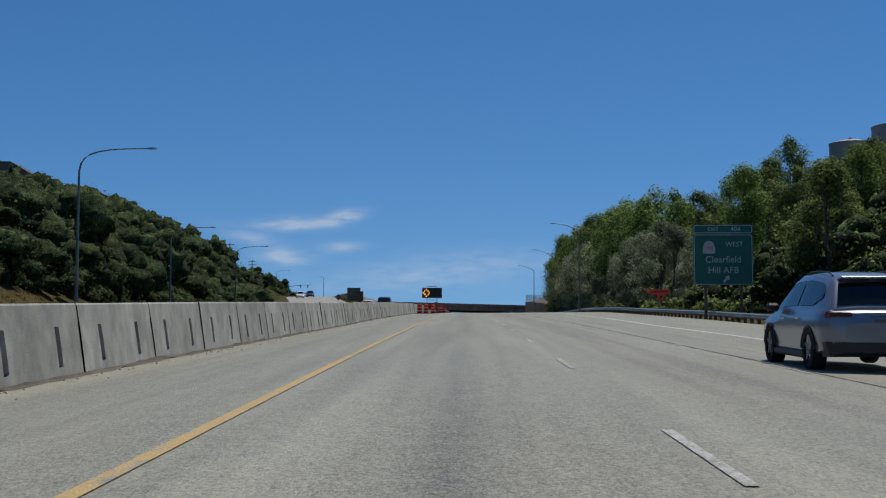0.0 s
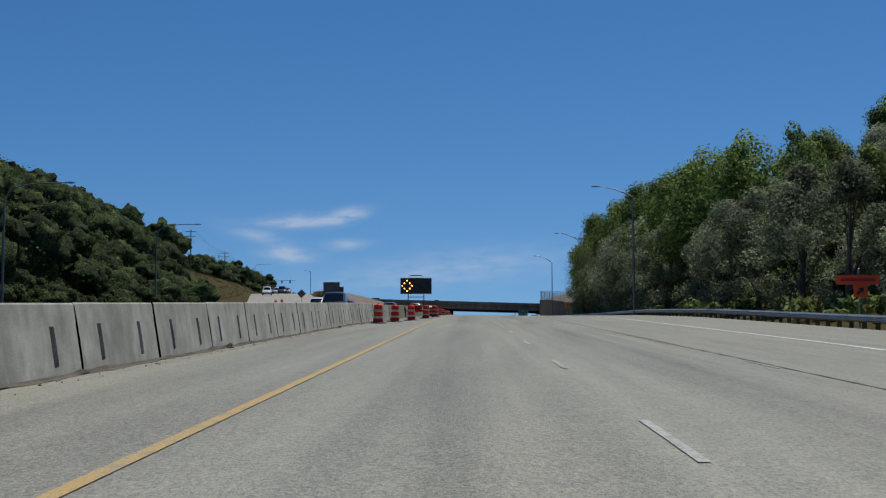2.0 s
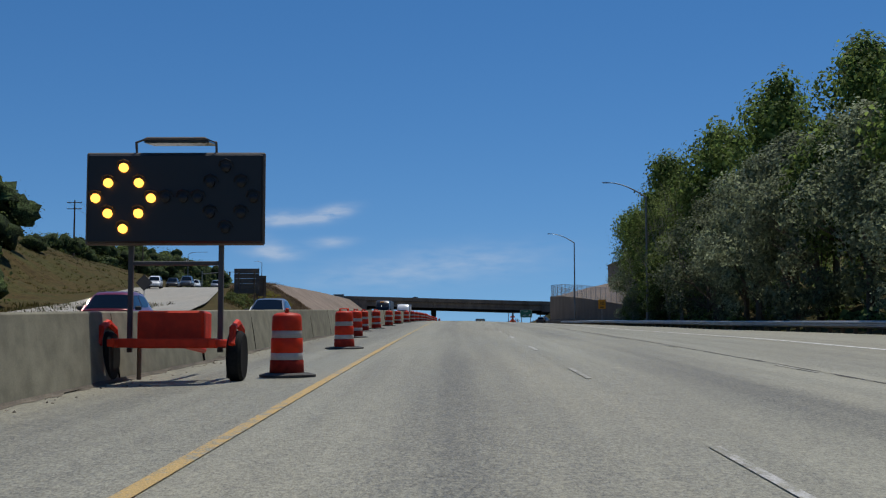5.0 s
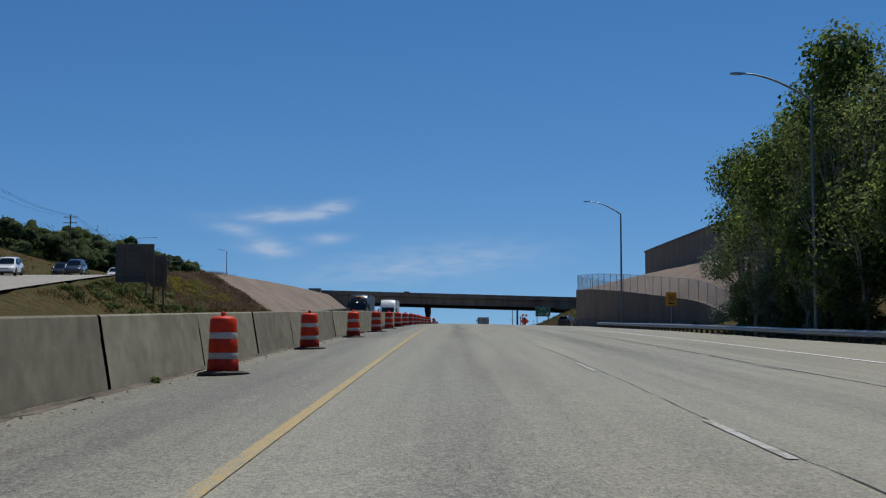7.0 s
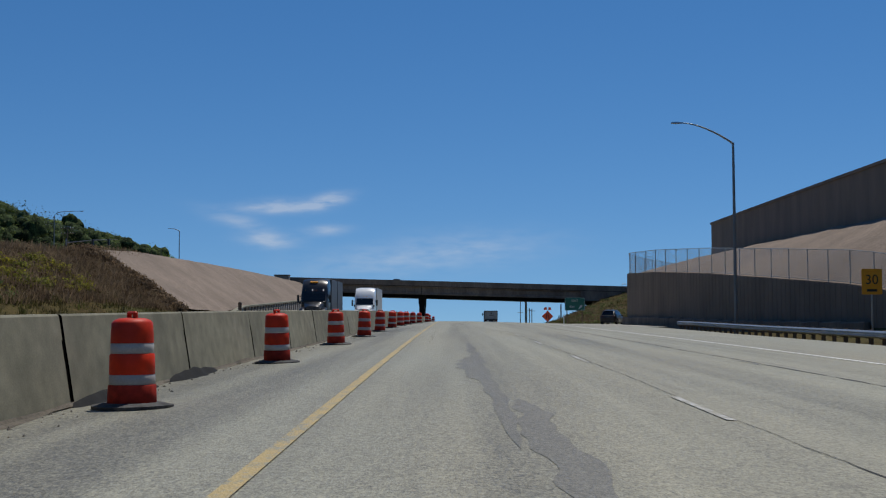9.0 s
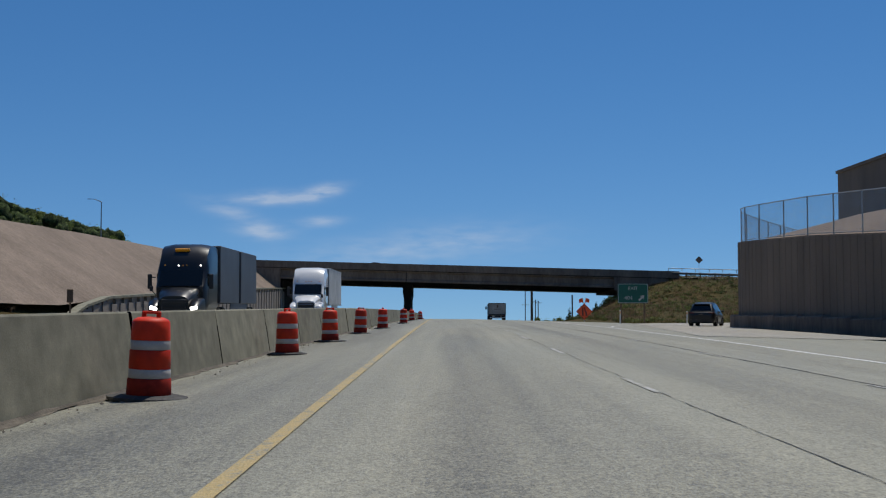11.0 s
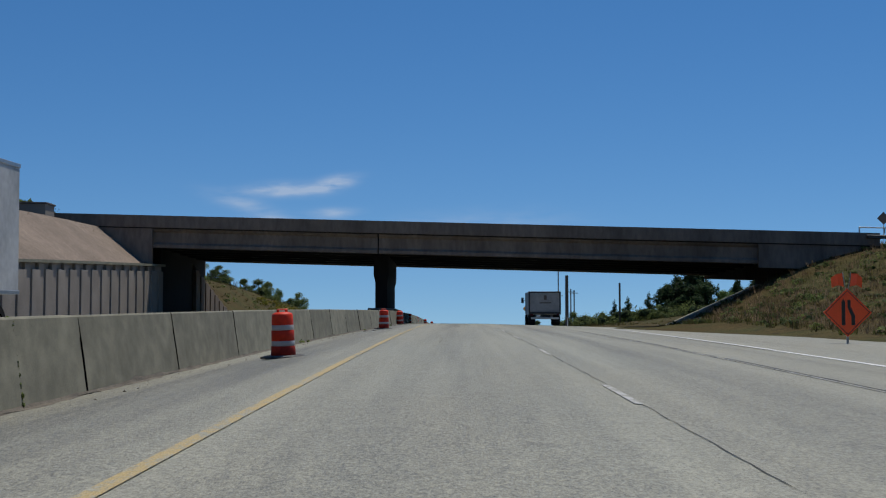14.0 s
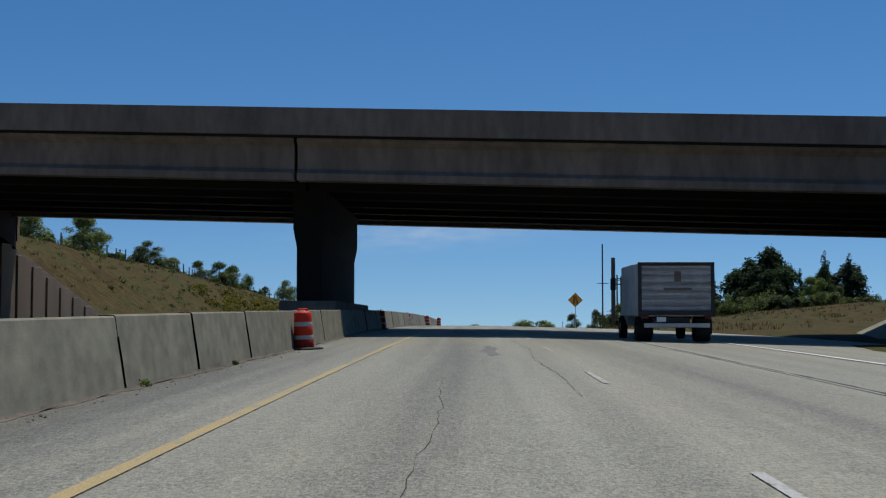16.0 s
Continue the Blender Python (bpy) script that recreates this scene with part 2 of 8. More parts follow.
faded_yellow = paving("faded_yellow", ROAD_BASE, LANE_BANDS, (0.45, 0.325, 0.115), 0.52)
yellow_paint = paving("yellow_paint", ROAD_BASE, LANE_BANDS, (0.51, 0.33, 0.09), 0.47)
white_paint = paving("white_paint", ROAD_BASE, LANE_BANDS, (0.76, 0.75, 0.72), 0.30)
worn_paint = paving("worn_paint", ROAD_BASE, LANE_BANDS, (0.49, 0.48, 0.45), 0.67)
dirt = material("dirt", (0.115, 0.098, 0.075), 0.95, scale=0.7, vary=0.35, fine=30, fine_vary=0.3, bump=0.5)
gravel = material("gravel", (0.215, 0.170, 0.134), 0.95, scale=6, vary=0.16, fine=9, fine_vary=0.26, bump=0.6, detail2=(1.6, 0.12), spec=0.15)
dry_grass = material("dry_grass", (0.082, 0.060, 0.024), 0.95, scale=6, vary=0.32, fine=7, fine_vary=0.45, bump=0.8, tint=(0.050, 0.047, 0.017), detail2=(1.3, 0.3), spec=0.06)
galvanised = material("galvanised", (0.42, 0.43, 0.43), 0.45, 0.85, scale=1.0, vary=0.15, fine=30, fine_vary=0.1)
pole_steel = material("pole_steel", (0.20, 0.21, 0.215), 0.5, 0.7, scale=1.5, vary=0.15)
weathered_wood = material("weathered_wood", (0.16, 0.115, 0.08), 0.9, scale=0.8, vary=0.25, fine=25, fine_vary=0.2, bump=0.3, stretch=(3, 3, 0.3), spec=0.2)
bark = material("bark", (0.12, 0.095, 0.072), 0.95, scale=0.6, vary=0.3, fine=12, fine_vary=0.25, bump=0.6, spec=0.15)
pale_bark = material("pale_bark", (0.30, 0.27, 0.23), 0.95, scale=0.6, vary=0.3, fine=12, fine_vary=0.25, bump=0.5)
leaf_dark = leaf_material("leaf_dark", (0.125, 0.165, 0.052), (0.178, 0.218, 0.067))
leaf_green = leaf_material("leaf_green", (0.145, 0.212, 0.058), (0.198, 0.264, 0.072))
leaf_grey = leaf_material("leaf_grey", (0.180, 0.214, 0.125), (0.262, 0.296, 0.186), 0.35)
leaf_pine = leaf_material("leaf_pine", (0.030, 0.055, 0.024), (0.045, 0.075, 0.028))
leaf_grass = leaf_material("leaf_grass", (0.070, 0.058, 0.022), (0.055, 0.060, 0.018))
leaf_scrub = leaf_material("leaf_scrub", (0.058, 0.082, 0.027), (0.085, 0.112, 0.036), 0.35)
leaf_scrub_light = leaf_material("leaf_scrub_light", (0.085, 0.11, 0.036), (0.11, 0.135, 0.044), 0.35)
# solid hearts, darker than the leaves: shade among the foliage put into colour
shrub_heart_shade = material("shrub_heart_shade", (0.028, 0.042, 0.017), 0.95, scale=1.6, vary=0.4, fine=5.5, fine_vary=0.8, bump=1.0, relief=0.22, tint=(0.047, 0.066, 0.024), detail2=(1.7, 0.4), spec=0.1, island=0.22)
# darkened bridge concrete: the deep shade below the deck put into the colour
underdeck_shade_concrete = material("underdeck_shade_concrete", (0.021, 0.019, 0.018), 0.9, scale=3.0, vary=0.2, fine=25, fine_vary=0.1, bump=0.2, spec=0.12)
# white legend greyed: the backlit faces' shade is put into its colour
sign_legend = material("sign_legend", (0.42, 0.46, 0.45), 0.5, scale=1.0, vary=0.08)
leaf_dry = leaf_material("leaf_dry", (0.112, 0.076, 0.046), (0.145, 0.10, 0.06))
leaf_straw = leaf_material("leaf_straw", (0.14, 0.098, 0.060), (0.17, 0.125, 0.078), 0.3)
bloom_yellow = leaf_material("bloom_yellow", (0.21, 0.185, 0.026), (0.115, 0.125, 0.026))
barrel_orange = material("barrel_orange", (0.58, 0.030, 0.006), 0.55, scale=0.5, vary=0.14, fine=8, fine_vary=0.12, per_object=0.15, spec=0.3)
barrel_dark_orange = material("barrel_dark_orange", (0.30, 0.022, 0.012), 0.7, scale=0.3, vary=0.3, fine=14, fine_vary=0.25, per_object=0.2, spec=0.2)
barrel_white = material("barrel_white", (0.42, 0.40, 0.39), 0.4, scale=0.3, vary=0.15, per_object=0.08)
rubber = material("rubber", (0.018, 0.018, 0.018), 0.85, scale=0.4, vary=0.3, fine=30, fine_vary=0.2, spec=0.12)
dusty_rubber = material("dusty_rubber", (0.075, 0.073, 0.070), 0.85, scale=0.25, vary=0.45, fine=30, fine_vary=0.25, per_object=0.25, spec=0.2)
sign_orange = material("sign_orange", (0.98, 0.11, 0.025), 0.4, scale=0.8, vary=0.06)
sign_green = material("sign_green", (0.008, 0.105, 0.075), 0.4, scale=1.0, vary=0.08)
sign_yellow = material("sign_yellow", (0.85, 0.34, 0.015), 0.4, scale=1.0, vary=0.08)
sign_white = material("sign_white", (0.75, 0.76, 0.75), 0.4, scale=1.0, vary=0.05)
sign_black = material("sign_black", (0.02, 0.02, 0.02), 0.5)
sign_back = material("sign_back", (0.125, 0.102, 0.085), 0.7, 0.0, scale=1.2, vary=0.2)
sign_red = material("sign_red", (0.55, 0.03, 0.03), 0.4)
black_paint = material("black_paint", (0.012, 0.012, 0.014), 0.45, scale=1.0, vary=0.2)
car_silver = material("car_silver", (0.19, 0.21, 0.25), 0.32, 0.55, scale=1.0, vary=0.05, fine=400, fine_vary=0.05, coat=0.7)
car_white = material("car_white", (0.78, 0.78, 0.77), 0.3, 0.0, scale=1.0, vary=0.04, coat=0.8)
car_black = material("car_black", (0.006, 0.006, 0.007), 0.32, 0.0, scale=1.0, vary=0.1, coat=0.25)
car_dark = material("car_dark", (0.03, 0.04, 0.06), 0.28, 0.3, scale=1.0, vary=0.08, coat=0.8)
car_red = material("car_red", (0.22, 0.015, 0.02), 0.28, 0.2, scale=1.0, vary=0.08, coat=0.8)
car_glass = material("car_glass", (0.004, 0.005, 0.006), 0.10, 0.0, vary=0, fine_vary=0, spec=0.4)
plastic_black = material("plastic_black", (0.02, 0.02, 0.021), 0.6, scale=0.5, vary=0.15)
chrome = material("chrome", (0.6, 0.6, 0.6), 0.15, 1.0, vary=0.05)
rim_metal = material("rim_metal", (0.22, 0.22, 0.23), 0.35, 0.9, vary=0.1)
rail_dark = material("rail_dark", (0.085, 0.085, 0.085), 0.75, 0.2, scale=1.0, vary=0.2)
lamp_red = material("lamp_red", (0.07, 0.005, 0.007), 0.2, vary=0.05)
lamp_clear = material("lamp_clear", (0.7, 0.72, 0.75), 0.1, vary=0.05)
box_white = material("box_white", (0.43, 0.435, 0.43), 0.5, scale=1.2, vary=0.2, fine=6, fine_vary=0.1, spec=0.3)
box_dark = material("box_dark", (0.055, 0.06, 0.07), 0.5, scale=2.0, vary=0.25)
house_tan = material("house_tan", (0.30, 0.25, 0.20), 0.9, scale=2, vary=0.1)
roof_dark = material("roof_dark", (0.10, 0.085, 0.08), 0.9, scale=1.5, vary=0.15)
tank_paint = material("tank_paint", (0.36, 0.29, 0.25), 0.6, scale=3, vary=0.1)
lens_amber = glowing("lens_amber", (1.0, 0.42, 0.06), 3.0)
headlight_glow = glowing("headlight_glow", (1.0, 0.97, 0.9), 5.0)


# ---- mesh helpers ----
class Shape:
    """Vertices and faces of one mesh, gathered piece by piece."""

    def __init__(self):
        self.v, self.f, self.m = [], [], []

    def add(self, verts, faces, mat=0):
        o = len(self.v)
        self.v += [tuple(p) for p in verts]
        self.f += [tuple(o + i for i in q) for q in faces]
        self.m += [mat] * len(faces)
        return self

    def box(self, c, s, rot=None, ch=0.0, mat=0):
        """A box of size s round c, its edges cut by ch."""
        hx, hy, hz = (a / 2 for a in s)
        if ch <= 0:
            vs = [Vector((x, y, z)) for x in (-hx, hx) for y in (-hy, hy) for z in (-hz, hz)]
            fs = [(0, 1, 3, 2), (4, 6, 7, 5), (0, 4, 5, 1), (2, 3, 7, 6), (0, 2, 6, 4), (1, 5, 7, 3)]
        else:
            vs, fs, ix = [], [], {}
            for x in (-1, 1):
                for y in (-1, 1):
                    for z in (-1, 1):
                        for a in range(3):
                            d = [ch, ch, ch]
                            d[a] = 0
                            ix[x, y, z, a] = len(vs)
                            vs.append(Vector((x * (hx - d[0]), y * (hy - d[1]), z * (hz - d[2]))))
            for a in range(3):
                b, c2 = (a + 1) % 3, (a + 2) % 3
                for sa in (-1, 1):
                    q = []
                    for sb, sc in ((-1, -1), (1, -1), (1, 1), (-1, 1)):
                        k = [0, 0, 0]
                        k[a], k[b], k[c2] = sa, sb, sc
                        q.append(ix[k[0], k[1], k[2], a])
                    fs.append(tuple(q if sa > 0 else q[::-1]))
                for sb in (-1, 1):
                    for sc in (-1, 1):
                        k0, k1 = [0, 0, 0], [0, 0, 0]
                        k0[a], k0[b], k0[c2] = -1, sb, sc
                        k1[a], k1[b], k1[c2] = 1, sb, sc
                        q = [ix[(*k0, b)], ix[(*k1, b)], ix[(*k1, c2)], ix[(*k0, c2)]]
                        fs.append(tuple(q if sb * sc < 0 else q[::-1]))
            for x in (-1, 1):
                for y in (-1, 1):
                    for z in (-1, 1):
                        q = [ix[x, y, z, a] for a in range(3)]
                        fs.append(tuple(q if x * y * z > 0 else q[::-1]))
        r = rot if rot is not None else Matrix.Identity(3)
        return self.add([r @ p + Vector(c) for p in vs], fs, mat)

    def tube(self, pts, radii, n=8, mat=0, cap=True):
        """A round bar along points."""
        pts = [Vector(p) for p in pts]
        if isinstance(radii, (int, float)):
            radii = [radii] * len(pts)
        vs, fs = [], []
        for i, p in enumerate(pts):
            d = (pts[min(i + 1, len(pts) - 1)] - pts[max(i - 1, 0)]).normalized()
            a = d.orthogonal().normalized() if abs(d.z) < 0.9 else Vector((1, 0, 0)).cross(d).normalized()
            b = d.cross(a)
            vs += [p + float(radii[i]) * (math.cos(6.2832 * k / n) * a + math.sin(6.2832 * k / n) * b) for k in range(n)]
        for i in range(len(pts) - 1):
            for k in range(n):
                fs.append((i * n + k, i * n + (k + 1) % n, (i + 1) * n + (k + 1) % n, (i + 1) * n + k))
        if cap:
            fs += [tuple(range(n))[::-1], tuple((len(pts) - 1) * n + k for k in range(n))]
        return self.add(vs, fs, mat)

    def lathe(self, rings, n=20, c=(0, 0, 0), mat=0):
        """Rings of (radius, height) turned about z."""
        vs = [(c[0] + r * math.cos(6.2832 * k / n), c[1] + r * math.sin(6.2832 * k / n), c[2] + z) for r, z in rings for k in range(n)]
        fs = [(i * n + k, i * n + (k + 1) % n, (i + 1) * n + (k + 1) % n, (i + 1) * n + k) for i in range(len(rings) - 1) for k in range(n)]
        fs.append(tuple((len(rings) - 1) * n + k for k in range(n)))
        fs.append(tuple(range(n))[::-1])
        return self.add(vs, fs, mat)

    def sheet(self, rows, mat=0, flip=False):
        """A surface through rows of points."""
        n = len(rows[0])
        vs = [p for r in rows for p in r]
        fs = [(i * n + k, i * n + k + 1, (i + 1) * n + k + 1, (i + 1) * n + k) for i in range(len(rows) - 1) for k in range(n - 1)]
        return self.add(vs, [q[::-1] for q in fs] if flip else fs, mat)

    def prism(self, poly, y0, y1, mat=0):
        """A polygon of (x, z) drawn out from y0 to y1."""
        n = len(poly)
        vs = [(x, y0, z) for x, z in poly] + [(x, y1, z) for x, z in poly]
        fs = [tuple(range(n)), tuple(range(n, 2 * n))[::-1]]
        fs += [(k, k + n, (k + 1) % n + n, (k + 1) % n) for k in range(n)]
        return self.add(vs, fs, mat)

    def mesh(self, name, mats, smooth=False, raw=False):
        me = bpy.data.meshes.new(name)
        me.from_pydata([tuple(p) for p in self.v], [], self.f)
        for m in mats if isinstance(mats, (list, tuple)) else [mats]:
            me.materials.append(m)
        if any(self.m):
            me.polygons.foreach_set("material_index", self.m)
        if smooth:
            me.shade_smooth()
            me.set_sharp_from_angle(angle=radians(38))
        if not raw:
            bm = bmesh.new()
            bm.from_mesh(me)
            bmesh.ops.recalc_face_normals(bm, faces=bm.faces)
            bm.to_mesh(me)
            bm.free()
        me.update()
        return me


def part(name, shape, mats, parent=None, label="", smooth=False, at=None):
    """One mesh object under a thing or a part."""
    ob = new(name, shape.mesh(name, mats, smooth))
    if parent is not None:
        ob.parent = parent
    if at is not None:
        ob.matrix_basis = at
    if label:
        ob["label"] = label
    return ob


def thing(name, m, label, category, group=""):
    """An empty at the base of a thing, which its parts hang from."""
    ob = new(name)
    ob.empty_display_size = 0.2
    ob.matrix_basis = m
    return tagged(ob, label, category, group)


def structure(name, shape, mats, label, smooth=False):
    ob = new(name, shape.mesh(name, mats, smooth))
    return tagged(ob, label, kind="structure")


# ---- the lie of the land ----
RY = np.array([-400, -30, 30, 90, 150, 210, 270, 330, 390, 450, 510, 570, 630, 690, 750, 810, 870, 930, 990, 1200, 2000, 4900.0])
RZ = np.array([-20, -1.5, 1.5, 4.21, 6.82, 9.16, 11.29, 13.03, 14.52, 15.77, 16.47, 16.63, 16.27, 15.38, 13.97, 12.04, 9.58, 6.59, 3.5, -4.0, -12, -20])
RM = np.gradient(RZ, RY)


def rz(y):
    """Height of the carriageway at its yellow line."""
    i = int(min(max(np.searchsorted(RY, y) - 1, 0), len(RY) - 2))
    h = RY[i + 1] - RY[i]
    u = (y - RY[i]) / h
    return float((2 * u**3 - 3 * u**2 + 1) * RZ[i] + (u**3 - 2 * u**2 + u) * h * RM[i] + (3 * u**2 - 2 * u**3) * RZ[i + 1] + (u**3 - u**2) * h * RM[i + 1])


def tilt(y):
    """Fall of the outer lanes, which turn over as the road bends."""
    return float(np.interp(y, [30, 60, 90, 120, 150, 185, 230, 270, 340, 365, 480], [-0.030, -0.020, -0.006, 0.0, 0.008, 0.005, -0.020, -0.032, -0.030, -0.024, -0.027]))


def cross(x, y):
    """Fall of the pavement to either side; the inner shoulder dips before the bridge."""
    if x > 3.6:
        return -0.0095 + tilt(y) * (x - 3.6)
    fall = -0.005 * (x - 1.7) if x > -4 else 0.03 - 0.01 * (-4 - x)
    return fall - shoulder_dip(y) * min(max((-x - 0.6) / 2.0, 0.0), 1.0) * min(max((8 + x) / 4, 0.0), 1.0)


def shoulder_dip(y):
    return float(np.interp(y, [0, 40, 75, 100, 270, 330, 365, 385, 400, 415, 435, 465, 482, 498, 520], [0.16, 0.15, 0.07, 0.05, 0.06, 0.07, 0.09, 0.13, 0.17, 0.20, 0.21, 0.17, 0.14, 0.05, 0.0]))


def road_at(x, y):
    lift = float(np.interp(y, [58, 74, 90, 122, 138], [0.0, 0.07, 0.085, 0.085, 0.0]))
    return rz(y) + cross(x, y) + lift * min(max(-x / 2.2, 0.0), 1.0)


def lie(x, y, up=0.0, turn=0.0):
    """A pose on the carriageway, leaning with its grade."""
    grade = math.atan((rz(y + 1) - rz(y - 1)) / 2)
    return Matrix.Translation((x, y, road_at(x, y) + up)) @ Matrix.Rotation(grade, 4, "X") @ Matrix.Rotation(radians(turn), 4, "Z")


FAR_L = [(-4500, 40), (-600, 34)]
FAR_R = [(600, 14), (4500, 10)]
LAND = [
    (-400, FAR_L + [(-130, 20), (-70, 12), (-51, 10.3), (-47, 8), (-42, 3), (-38, 0.4), (-20, -0.3), (19, -0.6), (24, 0), (35, 6), (60, 18), (110, 27)] + FAR_R),
    (40, FAR_L + [(-130, 20), (-70, 12), (-51, 10.3), (-47, 8), (-42, 3), (-38, 0.4), (-20, -0.3), (19, -0.6), (24, 0), (35, 6), (60, 17), (110, 26)] + FAR_R),
    (120, FAR_L + [(-130, 21), (-70, 13), (-51, 10.5), (-47, 8.2), (-42, 3), (-38, 0.6), (-20, -0.3), (19, -0.6), (24, 0.3), (32, 5), (45, 10.5), (60, 15), (110, 22)] + FAR_R),
    (200, FAR_L + [(-130, 23), (-90, 18), (-69, 15.6), (-55, 13.6), (-50, 11.6), (-45.6, 8.2), (-42, 3), (-38, 0.8), (-24, 0.2), (-20, -0.2), (19, -0.6), (24, 0.2), (32, 2.8), (60, 13), (75, 20), (110, 24)] + FAR_R),
    (250, FAR_L + [(-130, 26), (-86, 22), (-69, 19.4), (-63, 17), (-57.5, 14), (-52, 10.8), (-48.5, 7.2), (-44, 2.3), (-40, 1.3), (-26, 0.5), (-20, -0.2), (19, -0.6), (24, 0.2), (32, 2.5), (50, 9), (60, 14), (72, 21.5), (110, 26)] + FAR_R),
    (300, FAR_L + [(-130, 30), (-110, 28), (-83, 24), (-69, 19), (-63, 15.6), (-59, 12), (-54.8, 9), (-50, 5), (-44, 3.2), (-31, 2.6), (-25, 1.4), (-20, -0.2), (19, -0.6), (27.5, 0.1), (34.5, 4.5), (50, 9), (72, 20), (110, 26)] + FAR_R),
    (350, FAR_L + [(-130, 30), (-116, 29.5), (-98, 28), (-81, 21.6), (-74, 17.6), (-69, 14.3), (-63, 11.2), (-54, 8), (-46, 5.6), (-34, 5.8), (-29, 5.0), (-24, 2.2), (-20, -0.2), (19, -0.6), (26.5, -0.7), (36, 6), (50, 11.5)] + FAR_R),
    (378, FAR_L + [(-130, 28), (-108, 24.5), (-84, 18), (-70, 13), (-60, 10), (-52, 7.6), (-42, 6.9), (-34, 7.0), (-31, 6.2), (-26, 2.9), (-23.5, 1.2), (-20, -0.2), (19, -0.6), (25, -0.7), (35, 2), (37, 6), (50, 11.5)] + FAR_R),
    (400, FAR_L + [(-130, 26), (-100, 21), (-82, 15.5), (-70, 12.4), (-60, 9.8), (-52, 7.7), (-40, 7.6), (-33, 6.9), (-27, 2.9), (-23.5, 0.7), (-20, -0.2), (19, -0.6), (24, -0.7), (34, -0.7), (38, 6), (50, 11.5)] + FAR_R),
    (432, FAR_L + [(-130, 20), (-95, 15), (-80, 12.5), (-68, 10.5), (-55, 7.8), (-38, 7.2), (-33, 6.4), (-27, 2.4), (-23.5, 0.2), (-20, -0.2), (19, -0.6), (60, -0.5), (80, 2), (110, 6)] + FAR_R),
    (452, FAR_L + [(-130, 20), (-95, 15), (-80, 12.5), (-68, 10.5), (-57, 8), (-36, 7.2), (-32, 6.4), (-26, 2.0), (-23.5, 0), (-20, -0.2), (12, -0.35), (18, -0.35), (36, -0.3), (60, 0.2)] + FAR_R),
    (488, FAR_L + [(-130, 20), (-95, 15), (-80, 12.5), (-68, 10.5), (-60, 8.2), (-30, 7.2), (-27, 5), (-23, 0), (-20, -0.2), (13, -0.3), (18, 0.1), (26, 1.6), (60, 3)] + FAR_R),
    (512, FAR_L + [(-130, 20), (-95, 15), (-78, 11.5), (-60, 8.2), (-30, 7.4), (-25, 6), (-23, 0), (-20, -0.2), (14, -0.3), (20, 0), (29.5, 5.0), (34, 6.3), (60, 6.0), (120, 5)] + FAR_R),
    (515, FAR_L + [(-130, 20), (-95, 15), (-78, 11.5), (-60, 8.2), (-30, 7.4), (-25, 6), (-23, 0), (-20, -0.2), (14, -0.3), (20, -0.35), (21.6, -0.6), (31, 3.6), (34, 6.3), (60, 6.0), (120, 5)] + FAR_R),
    (527, FAR_L + [(-130, 20), (-95, 15), (-78, 11.5), (-60, 8.2), (-30, 7.4), (-25, 6), (-23, 0), (-20, -0.2), (14, -0.3), (20, -0.35), (21.6, -0.6), (31, 3.6), (34, 6.3), (60, 6.0), (120, 5)] + FAR_R),
    (535, FAR_L + [(-130, 26), (-95, 19), (-75, 13.2), (-60, 9), (-40, 8.2), (-33, 7.2), (-30.8, 6.2), (-26, 2.8), (-22, 0.1), (-19, -0.2), (14, -0.3), (24, 0.0), (34, 1.0), (60, 3.4), (120, 5)] + FAR_R),
    (575, FAR_L + [(-130, 27), (-95, 20.5), (-75, 13.8), (-60, 9), (-40, 8.0), (-34, 7.1), (-30.8, 6.3), (-27, 3.6), (-22, 0.1), (-19, -0.2), (14, -0.3), (24, 0.2), (38, 1.8), (60, 3.4), (120, 5)] + FAR_R),
    (700, FAR_L + [(-130, 31), (-106, 27), (-90, 20), (-75, 13), (-60, 9), (-35, 6.2), (-27, 3), (-20, -0.2), (14, -0.3), (24, 0.3), (60, 4), (120, 5)] + FAR_R),
    (765, FAR_L + [(-130, 32), (-106, 28), (-92, 20), (-75, 12), (-60, 8.5), (-35, 5.2), (-27, 2.4), (-20, -0.2), (14, -0.3), (24, 0.5), (60, 3.4), (120, 4)] + FAR_R),
    (900, [(-4500, 0), (-600, 6), (-60, 5), (-30, 2), (-20, -0.3), (14, -0.3), (40, 1), (120, 2), (600, 0), (4500, 0)]),
    (4900, [(-4500, 0), (4500, 0)]),
]


def land_h(x, y):
    """Height of the ground over the carriageway's line at y."""
    k = 0
    while k < len(LAND) - 2 and y > LAND[k + 1][0]:
        k += 1
    (y0, a), (y1, b) = LAND[k], LAND[k + 1]
    u = min(max((y - y0) / (y1 - y0), 0), 1)
    ha = np.interp(x, [p[0] for p in a], [p[1] for p in a])
    hb = np.interp(x, [p[0] for p in b], [p[1] for p in b])
    return float((1 - u) * ha + u * hb)


def ramp_line(y):
    """Middle and height of the ramp beside the oncoming lanes."""
    return (float(np.interp(y, [215, 265, 330, 430, 520], [-20, -27, -37, -49, -60])),
            float(np.interp(y, [215, 265, 330, 430, 520], [0.2, 1.7, 4.7, 7.6, 8.6])))


